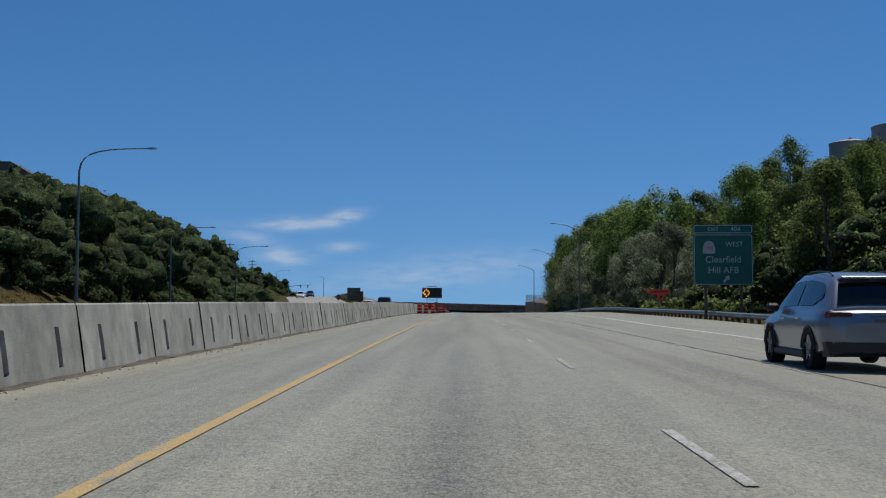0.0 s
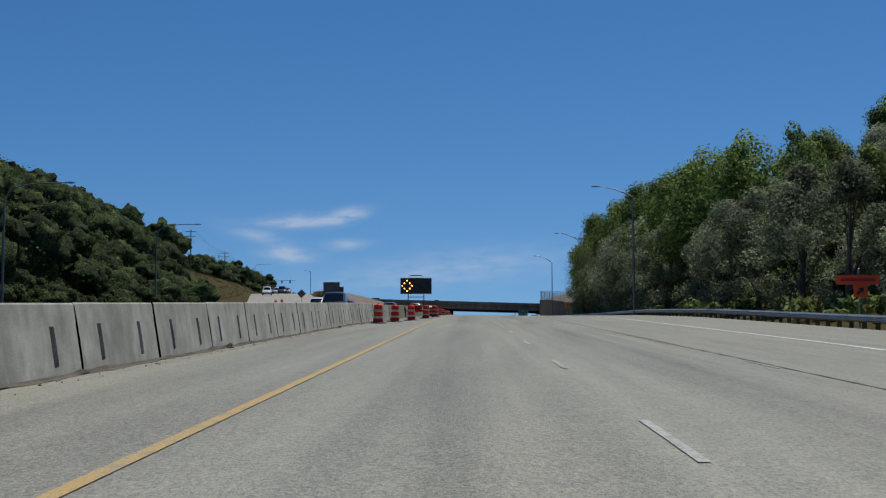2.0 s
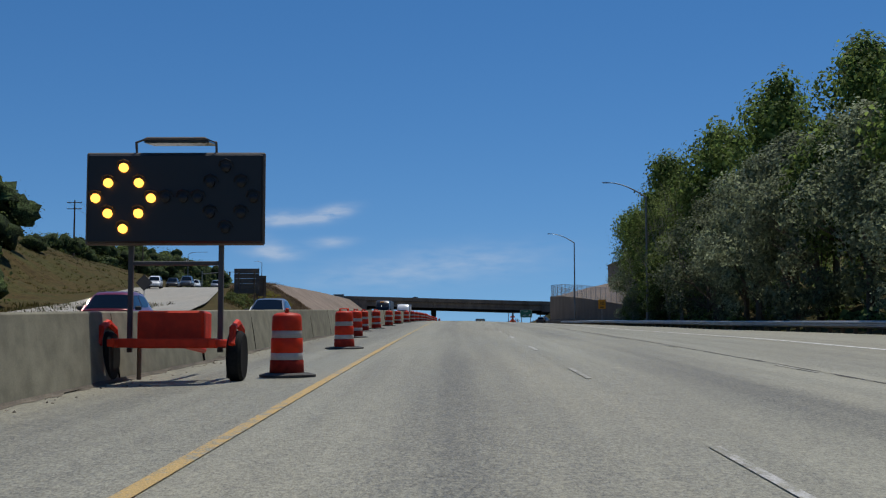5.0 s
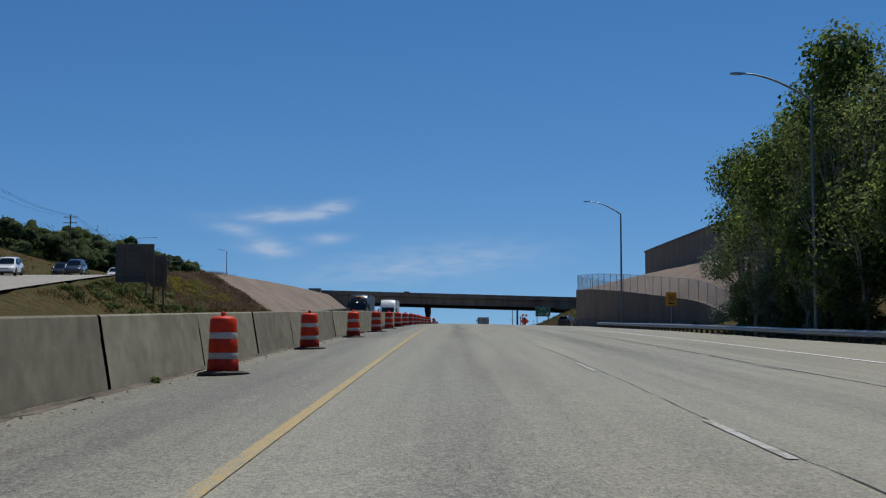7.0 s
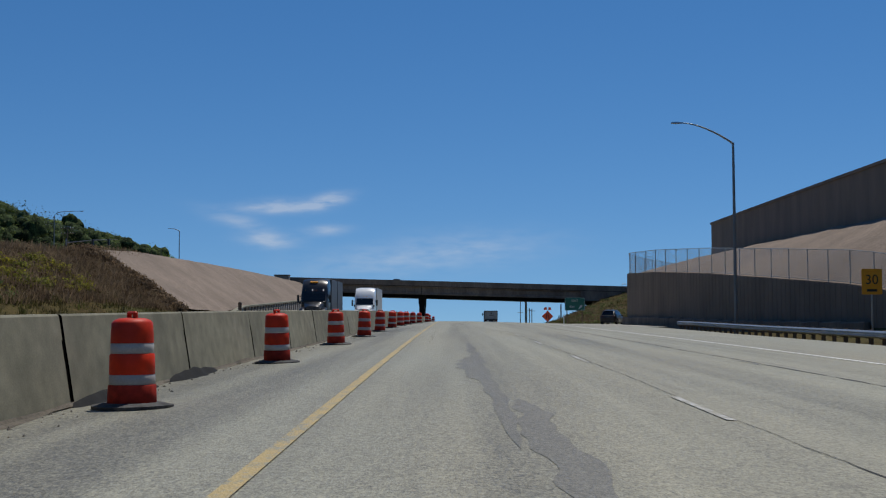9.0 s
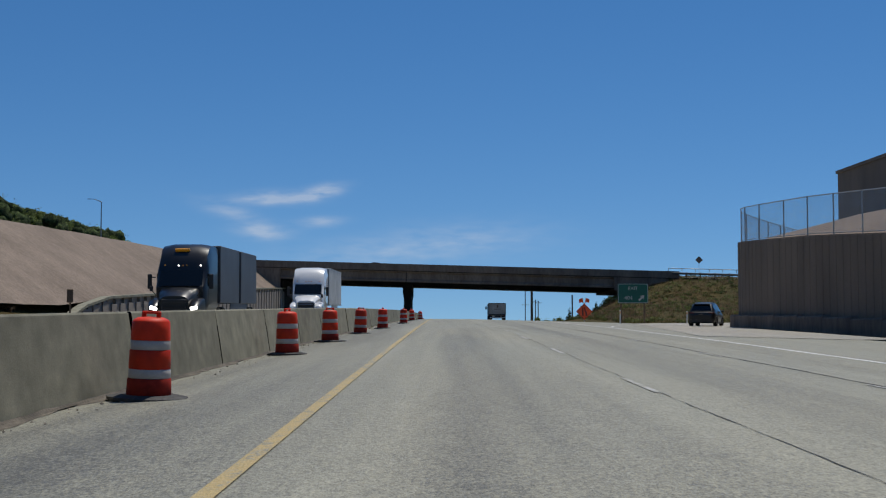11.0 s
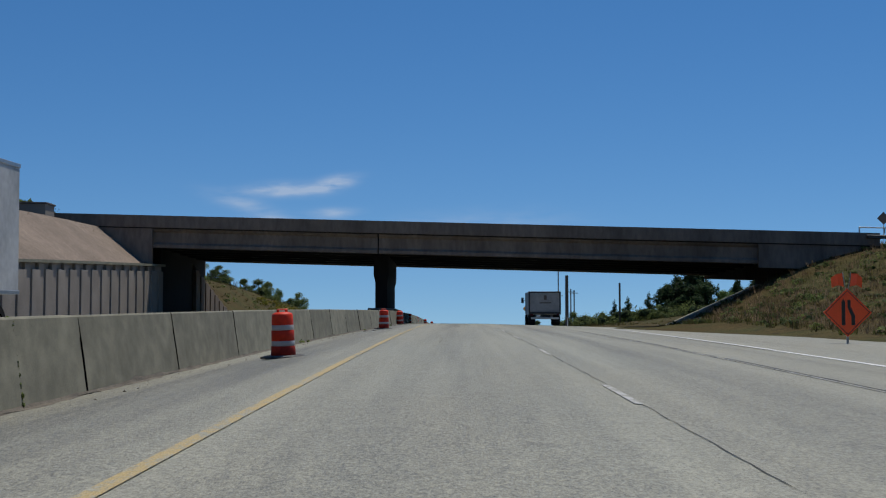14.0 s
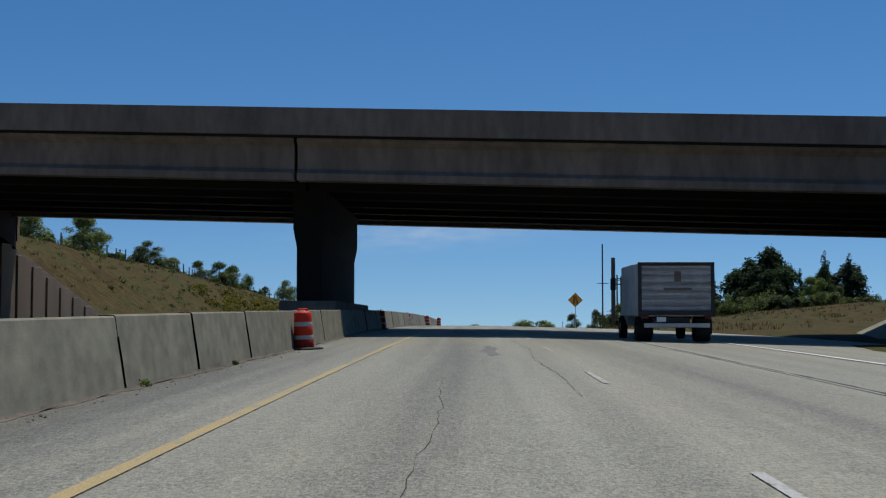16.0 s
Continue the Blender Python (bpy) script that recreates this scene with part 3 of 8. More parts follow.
def land(x, y):
    h = land_h(x, y) + (tilt(y) + 0.024) * max(min(x, 22.0) - 3.6, 0.0)
    if 205 < y < 545:
        xc, hr = ramp_line(y)
        far = max(abs(x - xc - 0.3) - 7.2, 0) / 4.0
        if far < 1:
            h = (hr - 0.12) * (1 - far) + h * far
        if abs(x - xc - 0.3) < 9:
            return rz(y) + h
    z = rz(y) + h
    if x < -26 or x > 24:
        z += 0.5 * noise.noise((x * 0.08, y * 0.08, 3.1)) + 0.15 * noise.noise((x * 0.4, y * 0.4, 7.7))
    return z


def build_ground():
    xs = sorted(set([-4500, -2500, -1400, -900, -600, -400, -300, -220] + list(range(-180, -100, 10)) + list(range(-100, -60, 4)) + list(range(-60, -18, 2))
                    + [-23.4, -18, 0, 17] + list(range(18, 62, 2)) + list(range(64, 130, 6)) + [140, 170, 220, 300, 450, 600, 1000, 1800, 3000, 4500]))
    ys = list(range(-400, -60, 40)) + list(range(-60, 720, 4)) + list(range(720, 1000, 20)) + [1050, 1120, 1200, 1400, 1700, 2200, 3000, 4000, 4900]
    rows = [[(x, y, land(x, y) - (0.12 if -22 < x < 17.5 else 0)) for x in xs] for y in ys]
    structure("ground", Shape().sheet(rows), dry_grass, "rough ground of dry and green grass beside the highway", smooth=True)


def strip(x0, x1, y0, y1, up, step=6.0, cuts=1, fx=None):
    """A band on the carriageway from x0 to x1."""
    n = max(1, int((y1 - y0) / step))
    rows = []
    for i in range(n + 1):
        y = y0 + (y1 - y0) * i / n
        off = fx(y) if fx else 0.0
        rows.append([(x0 + off + (x1 - x0) * k / cuts, y, road_at(x0 + off + (x1 - x0) * k / cuts, y) + up) for k in range(cuts + 1)])
    return rows


def ramp_z(x, y):
    """Surface of the exit ramp."""
    return rz(y) + cross(min(x, 17.0), y) + 0.015


YS_ROAD = list(range(-380, -60, 20)) + list(range(-60, 760, 5)) + list(range(760, 1300, 30))


def build_roads():
    xs = [-19.5, -16, -12, -8, -6, -4, -3, -2.4, -1.6, -0.8, 0, 1.7, 3.6, 5, 7.2, 9, 11, 14, 17.6]
    rows = [[(x, y, road_at(x, y)) for x in xs] for y in YS_ROAD]
    structure("road", Shape().sheet(rows), pavement, "wide light grey highway pavement with worn wheel tracks", smooth=True)
    # exit lane that leaves to the right behind the wall's end
    rows = []
    for y in np.linspace(372, 448, 39):
        a = float(np.interp(y, [372, 431, 436, 442, 448], [11, 16.6, 19, 27, 45]))
        b = float(np.interp(y, [372, 400, 408, 416, 433, 448], [19.0, 19.6, 20.0, 24.0, 36, 62]))
        rows.append([(a + (b - a) * j / 8, float(y), ramp_z(a + (b - a) * j / 8, float(y))) for j in range(9)])
    structure("road_exit_ramp", Shape().sheet(rows), ramp_pavement, "light grey exit ramp leaving the highway", smooth=True)
    # ramp that climbs beside the oncoming lanes
    rows = []
    for k in range(60):
        y = 215 + 305 * k / 59
        xc, h = ramp_line(y)
        rows.append([(xc + d, y, rz(y) + h) for d in (-5.5, -2.5, 0.5, 4.0, 6.6)])
    structure("road_side_ramp", Shape().sheet(rows), ramp_pavement, "pale ramp climbing to the overpass beside the oncoming lanes", smooth=True)


def build_markings():
    def lane_x(y):
        return float(np.interp(y, [10, 30, 70, 130, 200, 280, 350, 450, 470], [3.53, 3.55, 3.65, 3.54, 3.65, 3.66, 3.70, 3.70, 3.82]))

    def edge(y):
        return float(np.interp(y, [0, 60, 95, 150, 190, 216, 250, 300, 375, 390, 403, 430, 450, 480, 1000], [10.9, 10.9, 11.5, 11.7, 11.0, 10.2, 10.3, 10.2, 10.1, 10.3, 9.95, 9.65, 9.75, 10.3, 10.4]))
    structure("trim_yellow_line", Shape().sheet(strip(-0.06, 0.06, -60, 182, 0.009, 4)), yellow_paint, "worn yellow edge line along the left shoulder")
    structure("trim_yellow_line_faded", Shape().sheet(strip(-0.06, 0.06, 182, 900, 0.009, 4)), faded_yellow, "faded yellow edge line along the left shoulder")
    structure("trim_edge_line", Shape().sheet(strip(-0.09, 0.09, -60, 441, 0.009, 4, fx=edge)), white_paint, "white edge line along the right shoulder")
    structure("trim_edge_line_far", Shape().sheet(strip(-0.10, 0.10, 440, 900, 0.016, 4, fx=edge)), white_paint, "white edge line along the right shoulder")
    way = [(10.4, 394.0), (11.1, 399.0), (12.1, 403.8), (14.2, 409.5), (16.6, 415.5), (18.6, 421), (20.6, 428)]
    rows = []
    for i, (x, y) in enumerate(way):
        p, q = way[max(i - 1, 0)], way[min(i + 1, len(way) - 1)]
        d = math.hypot(q[0] - p[0], q[1] - p[1])
        nx, ny = -(q[1] - p[1]) / d * 0.075, (q[0] - p[0]) / d * 0.075
        rows.append([(x + nx, y + ny, ramp_z(x, y) + 0.012), (x - nx, y - ny, ramp_z(x, y) + 0.012)])
    structure("trim_gore_line_outer", Shape().sheet(rows), white_paint, "white gore line hooking into the exit ramp")
    # dashes of the first lane line: their phase differs slightly along the way
    for k in range(-3, 52):
        y = DASH0 + DASH_STEP * k + float(np.interp(k, [0, 5, 10, 16, 17, 21, 22, 28, 31, 32, 34, 35, 36, 38], [-0.38, -0.68, -0.85, -1.5, -1.8, -1.6, -1.45, -0.5, -0.9, -0.5, -1.9, -1.4, -0.7, -0.55]))
        sh = Shape().sheet(strip(-0.044, 0.044, y - 3.05, y, 0.009, 1.5, fx=lane_x))
        structure("trim_lane_dash", sh, worn_paint, "white dash of the lane line")
    # dashes of the second lane line, thinned to a strip beside the sealed joint, and unbroken before the bridge
    for k in range(-3, 33):
        y = 22.4 + DASH_STEP * k
        structure("trim_lane_dash", Shape().sheet(strip(-0.032, 0.032, y - 2.6, y, 0.009, 1.3, fx=lambda q: 7.09)), worn_paint, "thin worn white dash beside the sealed joint")
    structure("trim_lane_line", Shape().sheet(strip(-0.028, 0.028, 416, 500, 0.009, 3, fx=lambda q: 7.10)), worn_paint, "thin white lane line beside the sealed joint")
    # sealed joints and cracks
    def wander(base, amp, seed):
        return lambda y: base + amp * noise.noise((0.15 * y, seed, 0)) + 0.4 * amp * noise.noise((1.1 * y, seed, 5))
    def crack(base, y0, y1, w, seed, amp):
        rows, line = [], wander(base, amp, seed)
        for i in range(int((y1 - y0) / 0.4) + 1):
            y = y0 + 0.4 * i
            x = line(y) + 0.25 * amp * noise.noise((3.1 * y, seed, 9))
            h = w * max(0.12, 0.75 + 1.3 * noise.noise((0.9 * y, seed, 3)) + 0.5 * noise.noise((0.11 * y, seed, 6)))
            rows.append([(x - h, y, road_at(x, y) + 0.005), (x + h, y, road_at(x, y) + 0.005)])
        return Shape().sheet(rows)
    for base, y0, y1, w, seed, amp in ((7.2, -60, 700, 0.031, 1.0, 0.06), (LANE + 0.10, 195, 472, 0.0065, 2.0, 0.06), (1.45, 441, 452, 0.006, 3.0, 0.12), (LANE + 1.2, 38, 60, 0.009, 4.0, 0.10), (1.75, 471, 484, 0.003, 6.0, 0.14), (3.3, 480, 505, 0.005, 8.0, 0.12),
                                       (0.6, 300, 322, 0.007, 11.0, 0.15), (5.2, 245, 262, 0.008, 15.0, 0.2)):
        structure("trim_crack", crack(base, y0, y1, w, seed, amp), crack_tar, "dark crack along a pavement joint")


def ragged(x0, x1, y0, y1, seed, up=0.004):
    """A stain with an uneven outline."""
    n = 40
    rows = []
    for i in range(n + 1):
        y = y0 + (y1 - y0) * i / n
        t = math.sin(math.pi * i / n) ** 0.35
        m = (x0 + x1) / 2 + 0.12 * noise.noise((y * 0.5, seed, 0))
        a = (x1 - x0) / 2 * t * (1 + 0.7 * noise.noise((y * 1.3, seed, 2)))
        b = (x1 - x0) / 2 * t * (1 + 0.7 * noise.noise((y * 1.3, seed, 9)))
        rows.append([(m - a, y, road_at(m, y) + up), (m + b, y, road_at(m, y) + up)])
    return Shape().sheet(rows)


def build_stains():
    for x0, x1, y0, y1, s in ((1.58, 1.8, 272, 300, 1), (1.78, 2.1, 267.5, 277, 2), (1.35, 1.75, 281, 289, 3), (2.3, 2.6, 492, 499, 6)):
        structure("trim_patch", ragged(x0, x1, y0, y1, s), patch, "dark patched stain on the pavement")


# ---- barrier, bridge and walls ----
def barrier_x(y):
    """Line of the barrier's foot."""
    return float(np.interp(y, [-30, 20, 40, 75, 100, 160, 230, 275, 365, 385, 400, 415, 435, 465, 482, 498, 520, 700], [-3.75, -3.69, -3.55, -3.2, -3.0, -2.9, -2.77, -2.67, -2.54, -2.65, -2.8, -2.88, -2.86, -2.6, -2.35, -2.07, -2.4, -2.6]))


def barrier_mesh(length, slots, height):
    """A single-slope precast unit; the slots are sunk into its lower face."""
    prof = [(0.0, 0.0), (-0.026, 0.155), (-0.028, 0.17), (-0.046, 0.28), (-0.07, 0.43), (-0.106, height * 0.68), (-0.108, height * 0.695), (-0.15, height - 0.02), (-0.17, height), (-0.37, height), (-0.39, height - 0.02), (-0.54, 0.0)]
    n = len(prof)
    gap = 0.032 if slots else 0.016
    ys = [gap, length - gap]
    for c in slots:
        ys += [c - 0.092, c - 0.075, c + 0.075, c + 0.092]
    ys = sorted(ys)
    vs, fs, ms = [], [], []

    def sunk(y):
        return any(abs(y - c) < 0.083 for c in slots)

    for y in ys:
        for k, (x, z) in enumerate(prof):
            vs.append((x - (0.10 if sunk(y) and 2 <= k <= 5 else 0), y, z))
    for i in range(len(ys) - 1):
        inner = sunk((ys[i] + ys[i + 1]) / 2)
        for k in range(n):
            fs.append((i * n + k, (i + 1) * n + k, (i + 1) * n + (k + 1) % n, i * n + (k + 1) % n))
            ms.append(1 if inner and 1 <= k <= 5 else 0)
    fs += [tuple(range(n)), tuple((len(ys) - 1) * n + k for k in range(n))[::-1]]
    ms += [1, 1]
    sh = Shape().add(vs, fs)
    sh.m = ms
    return sh


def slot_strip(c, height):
    """Near-black strip painted as a slot's inner shade, just clear of the sunk face."""
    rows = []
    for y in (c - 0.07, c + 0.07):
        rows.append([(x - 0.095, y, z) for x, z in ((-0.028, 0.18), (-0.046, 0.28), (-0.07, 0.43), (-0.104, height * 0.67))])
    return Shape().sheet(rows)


# ends of the plain barrier units
JOINTS = ([214.3 - 6.2 * k for k in range(10, -1, -1)] + [220.45, 226.6, 232.8, 239.0, 245.25, 251.5, 257.7, 263.8, 270.1, 276.4, 282.5, 288.9] + [288.9 + 6.1 * k for k in range(1, 10)]
          + [349.9, 356.1, 362.4, 368.1, 374.2, 380.4, 386.7, 393.0, 399.3, 405.6, 411.9, 418.1, 424.2, 429.9, 436.1, 442.2, 450.3, 456.4, 462.4, 468.8, 475.5, 482.3, 486.6, 491.1] + [491.1 + 6.1 * k for k in range(1, 30)])


def build_barrier():
    NS, NP = 4.08, 6.25
    old = barrier_mesh(NS, (1.02, 3.08), 0.93).mesh("barrier_slotted", [old_concrete, slot_shade_joint_black])
    plain = barrier_mesh(NP, (), 0.93).mesh("barrier_plain", [smooth_concrete, slot_shade_joint_black])
    slots = [slot_strip(c, 0.93).mesh("slot", slot_shade_joint_black) for c in (1.02, 3.08)]
    joint = {n: Shape().prism([(-0.001, 0.01), (-0.026, 0.17), (-0.067, 0.43), (-0.104, 0.632), (-0.158, 0.90), (-0.37, 0.90), (-0.51, 0.01)], n - 0.045, n + 0.045).mesh("joint_filler", slot_shade_joint_black) for n in (NS, NP)}
    rnd = random.Random(4)
    y = -20.15
    while y < 640:
        slotted = y < 144
        n = NS if slotted else NP
        if slotted:
            f = 4.45 / NS
        else:
            f = (min(q for q in JOINTS if q > y + 2) - y) / NP
        x0, x1 = barrier_x(y), barrier_x(y + n * f)
        ob = new("concrete_barrier", old if slotted else plain)
        grade = math.atan((rz(y + n) - rz(y)) / n)
        ob.matrix_basis = Matrix.Translation((x0 + rnd.uniform(-0.015, 0.015), y, road_at(x0, y) - 0.01)) @ Matrix.Rotation(-math.atan((x1 - x0) / n), 4, "Z") @ Matrix.Rotation(grade, 4, "X") @ Matrix.Rotation(radians(rnd.uniform(-0.5, 0.5)), 4, "Y") @ Matrix.Diagonal((1, f, float(np.interp(y, [40, 75, 100, 250, 365, 391, 435, 482, 500], [1.16, 1.08, 1.06, 1.03, 1.055, 1.09, 1.11, 1.06, 1.0])), 1))
        tagged(ob, "precast grey concrete barrier unit with dark vertical slots" if slotted else "plain pale concrete barrier unit with dark joints", "barrier", "median barrier")
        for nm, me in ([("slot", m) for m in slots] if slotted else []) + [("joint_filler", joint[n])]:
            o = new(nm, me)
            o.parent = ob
        y += n * f


BY0, BY1 = 512.8, 535.6  # front and back of the bridge
BX0, BX1 = -22.7, 25.4


def btop(x):
    """Top of the bridge's parapet."""
    return rz(518) + 8.13 - 0.032 * (min(x, 45.0) + 4.3) - 0.012 * max(x - 45.0, 0.0)


def skew(x):
    """The bridge crosses a little askew, its right end nearer."""
    return -0.075 * (max(min(x, 70.0), -60.0) + 4.3)


def build_bridge():
    br = thing("overpass_bridge", Matrix.Identity(4), "grey-brown concrete overpass on girders with a tapered pier", "bridge")

    def bpart(name, shape, mat):
        shape.v = [(x, y + skew(x), z) for x, y, z in shape.v]
        return part(name, shape, mat, br)

    def beam(y0, y1, xa, xb, hi, lo):
        sh = Shape()
        vs = [(x, y, btop(x) - h) for x in (xa, xb) for y in (y0, y1) for h in (hi, lo)]
        return sh.add(vs, [(0, 1, 3, 2), (4, 6, 7, 5), (0, 4, 5, 1), (2, 3, 7, 6), (0, 2, 6, 4), (1, 5, 7, 3)])

    L, R = -34, 34.5
    for y0, y1 in ((BY0 - 0.25, BY0 + 0.1), (BY1 - 0.1, BY1 + 0.25)):
        bpart("parapet", beam(y0, y1, L, R, 0, 0.98), bridge_concrete)
    bpart("deck", beam(BY0 - 0.12, BY1 + 0.12, L, R, 0.82, 1.06), underdeck_shade_concrete)
    n = 7
    for k in range(n):
        yc = BY0 + 0.45 + (BY1 - BY0 - 0.9) * k / (n - 1)
        for xa, xb in ((BX0 - 0.4, -4.4), (-4.28, BX1 + 0.4)):
            sh = Shape()
            prof = [(-0.42, 1.06), (0.42, 1.06), (0.42, 1.18), (0.16, 1.34), (0.16, 2.16), (0.36, 2.32), (0.36, 2.58), (-0.36, 2.58), (-0.36, 2.32), (-0.16, 2.16), (-0.16, 1.34), (-0.42, 1.18)]
            m = len(prof)
            vs = [(x, yc + w, btop(x) - h) for x in (xa, xb) for w, h in prof]
            sh.add(vs, [(i, (i + 1) % m, m + (i + 1) % m, m + i) for i in range(m)] + [tuple(range(m)), tuple(range(m, 2 * m))[::-1]])
            bpart("girder", sh, bridge_concrete if k in (0, n - 1) else underdeck_shade_concrete)
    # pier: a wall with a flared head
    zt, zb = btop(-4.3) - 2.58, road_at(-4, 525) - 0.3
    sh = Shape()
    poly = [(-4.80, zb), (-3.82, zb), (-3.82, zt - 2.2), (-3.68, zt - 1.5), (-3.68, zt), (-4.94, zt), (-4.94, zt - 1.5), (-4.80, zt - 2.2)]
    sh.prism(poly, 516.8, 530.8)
    bpart("pier", sh, underdeck_shade_concrete)
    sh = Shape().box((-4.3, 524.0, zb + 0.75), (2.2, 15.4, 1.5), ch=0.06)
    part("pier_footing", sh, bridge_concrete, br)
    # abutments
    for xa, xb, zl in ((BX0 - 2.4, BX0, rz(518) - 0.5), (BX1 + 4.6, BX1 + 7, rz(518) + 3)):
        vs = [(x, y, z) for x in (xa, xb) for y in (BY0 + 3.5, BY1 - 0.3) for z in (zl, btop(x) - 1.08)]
        bpart("abutment", Shape().add(vs, [(0, 1, 3, 2), (4, 6, 7, 5), (0, 4, 5, 1), (2, 3, 7, 6), (0, 2, 6, 4), (1, 5, 7, 3)]), underdeck_shade_concrete)
    # wing walls carrying the fascia past the abutments
    for y in (BY0 - 0.1, BY1 - 0.25):
        for poly in ([(-34, btop(-34) - 1.0), (BX0 + 0.05, btop(BX0) - 1.0), (BX0 + 0.05, btop(BX0) - 3.9), (-27, btop(-27) - 3.2)],
                     [(BX1 - 0.05, btop(BX1) - 1.0), (34.5, btop(34.5) - 1.0), (31, btop(31) - 2.9), (BX1 - 0.05, btop(BX1) - 2.9)]):
            bpart("wing_wall", Shape().prism(poly, y, y + 0.35), bridge_concrete)
    # paved slope under the right span
    z0, z1 = rz(525) - 0.38, rz(525) + 4.0
    sh = Shape()
    sh.add([(x, y, z) for y in (BY0 - 2.3, 533.4) for x, z in ((20.9, z0), (30.8, z1), (30.8, z1 - 2.5), (20.9, z0 - 1.0))],
           [(0, 1, 5, 4), (1, 2, 6, 5), (2, 3, 7, 6), (3, 0, 4, 7), (0, 3, 2, 1), (4, 5, 6, 7)])
    part("slope_paving", sh, smooth_concrete, br)
    # road on the embankments at both ends
    rows = [[(x, y, max(btop(x) - 0.86, land(x, y) + 0.05)) for y in (BY0 + skew(x), (BY0 + BY1) / 2 + skew(x), BY1 + skew(x))] for x in [-130, -110, -90, -70, -60, -50, -40, -33]]
    structure("road_overpass_west", Shape().sheet(rows), ramp_pavement, "pale approach road of the overpass")
    rows = [[(x, y, max(btop(x) - 0.86, land(x, y) + 0.05)) for y in (BY0 + skew(x), (BY0 + BY1) / 2 + skew(x), BY1 + skew(x))] for x in [34.3, 40, 50] + list(range(62, 140, 10))]
    structure("road_overpass_east", Shape().sheet(rows), ramp_pavement, "pale approach road of the overpass")


def w_right(y):
    """Line and top of the wall beside the exit."""
    return (float(np.interp(y, [296, 344, 399, 403, 406, 408, 410, 412.5, 416, 433], [29.8, 27.6, 21.0, 20.5, 20.3, 20.45, 21.0, 22.2, 24.2, 34.6])),
            float(np.interp(y, [296, 322, 327, 333, 341, 348, 357, 378, 395, 408, 433], [-0.5, -0.4, 0.15, 0.85, 1.9, 2.6, 3.1, 4.25, 4.95, 5.2, 4.2])))


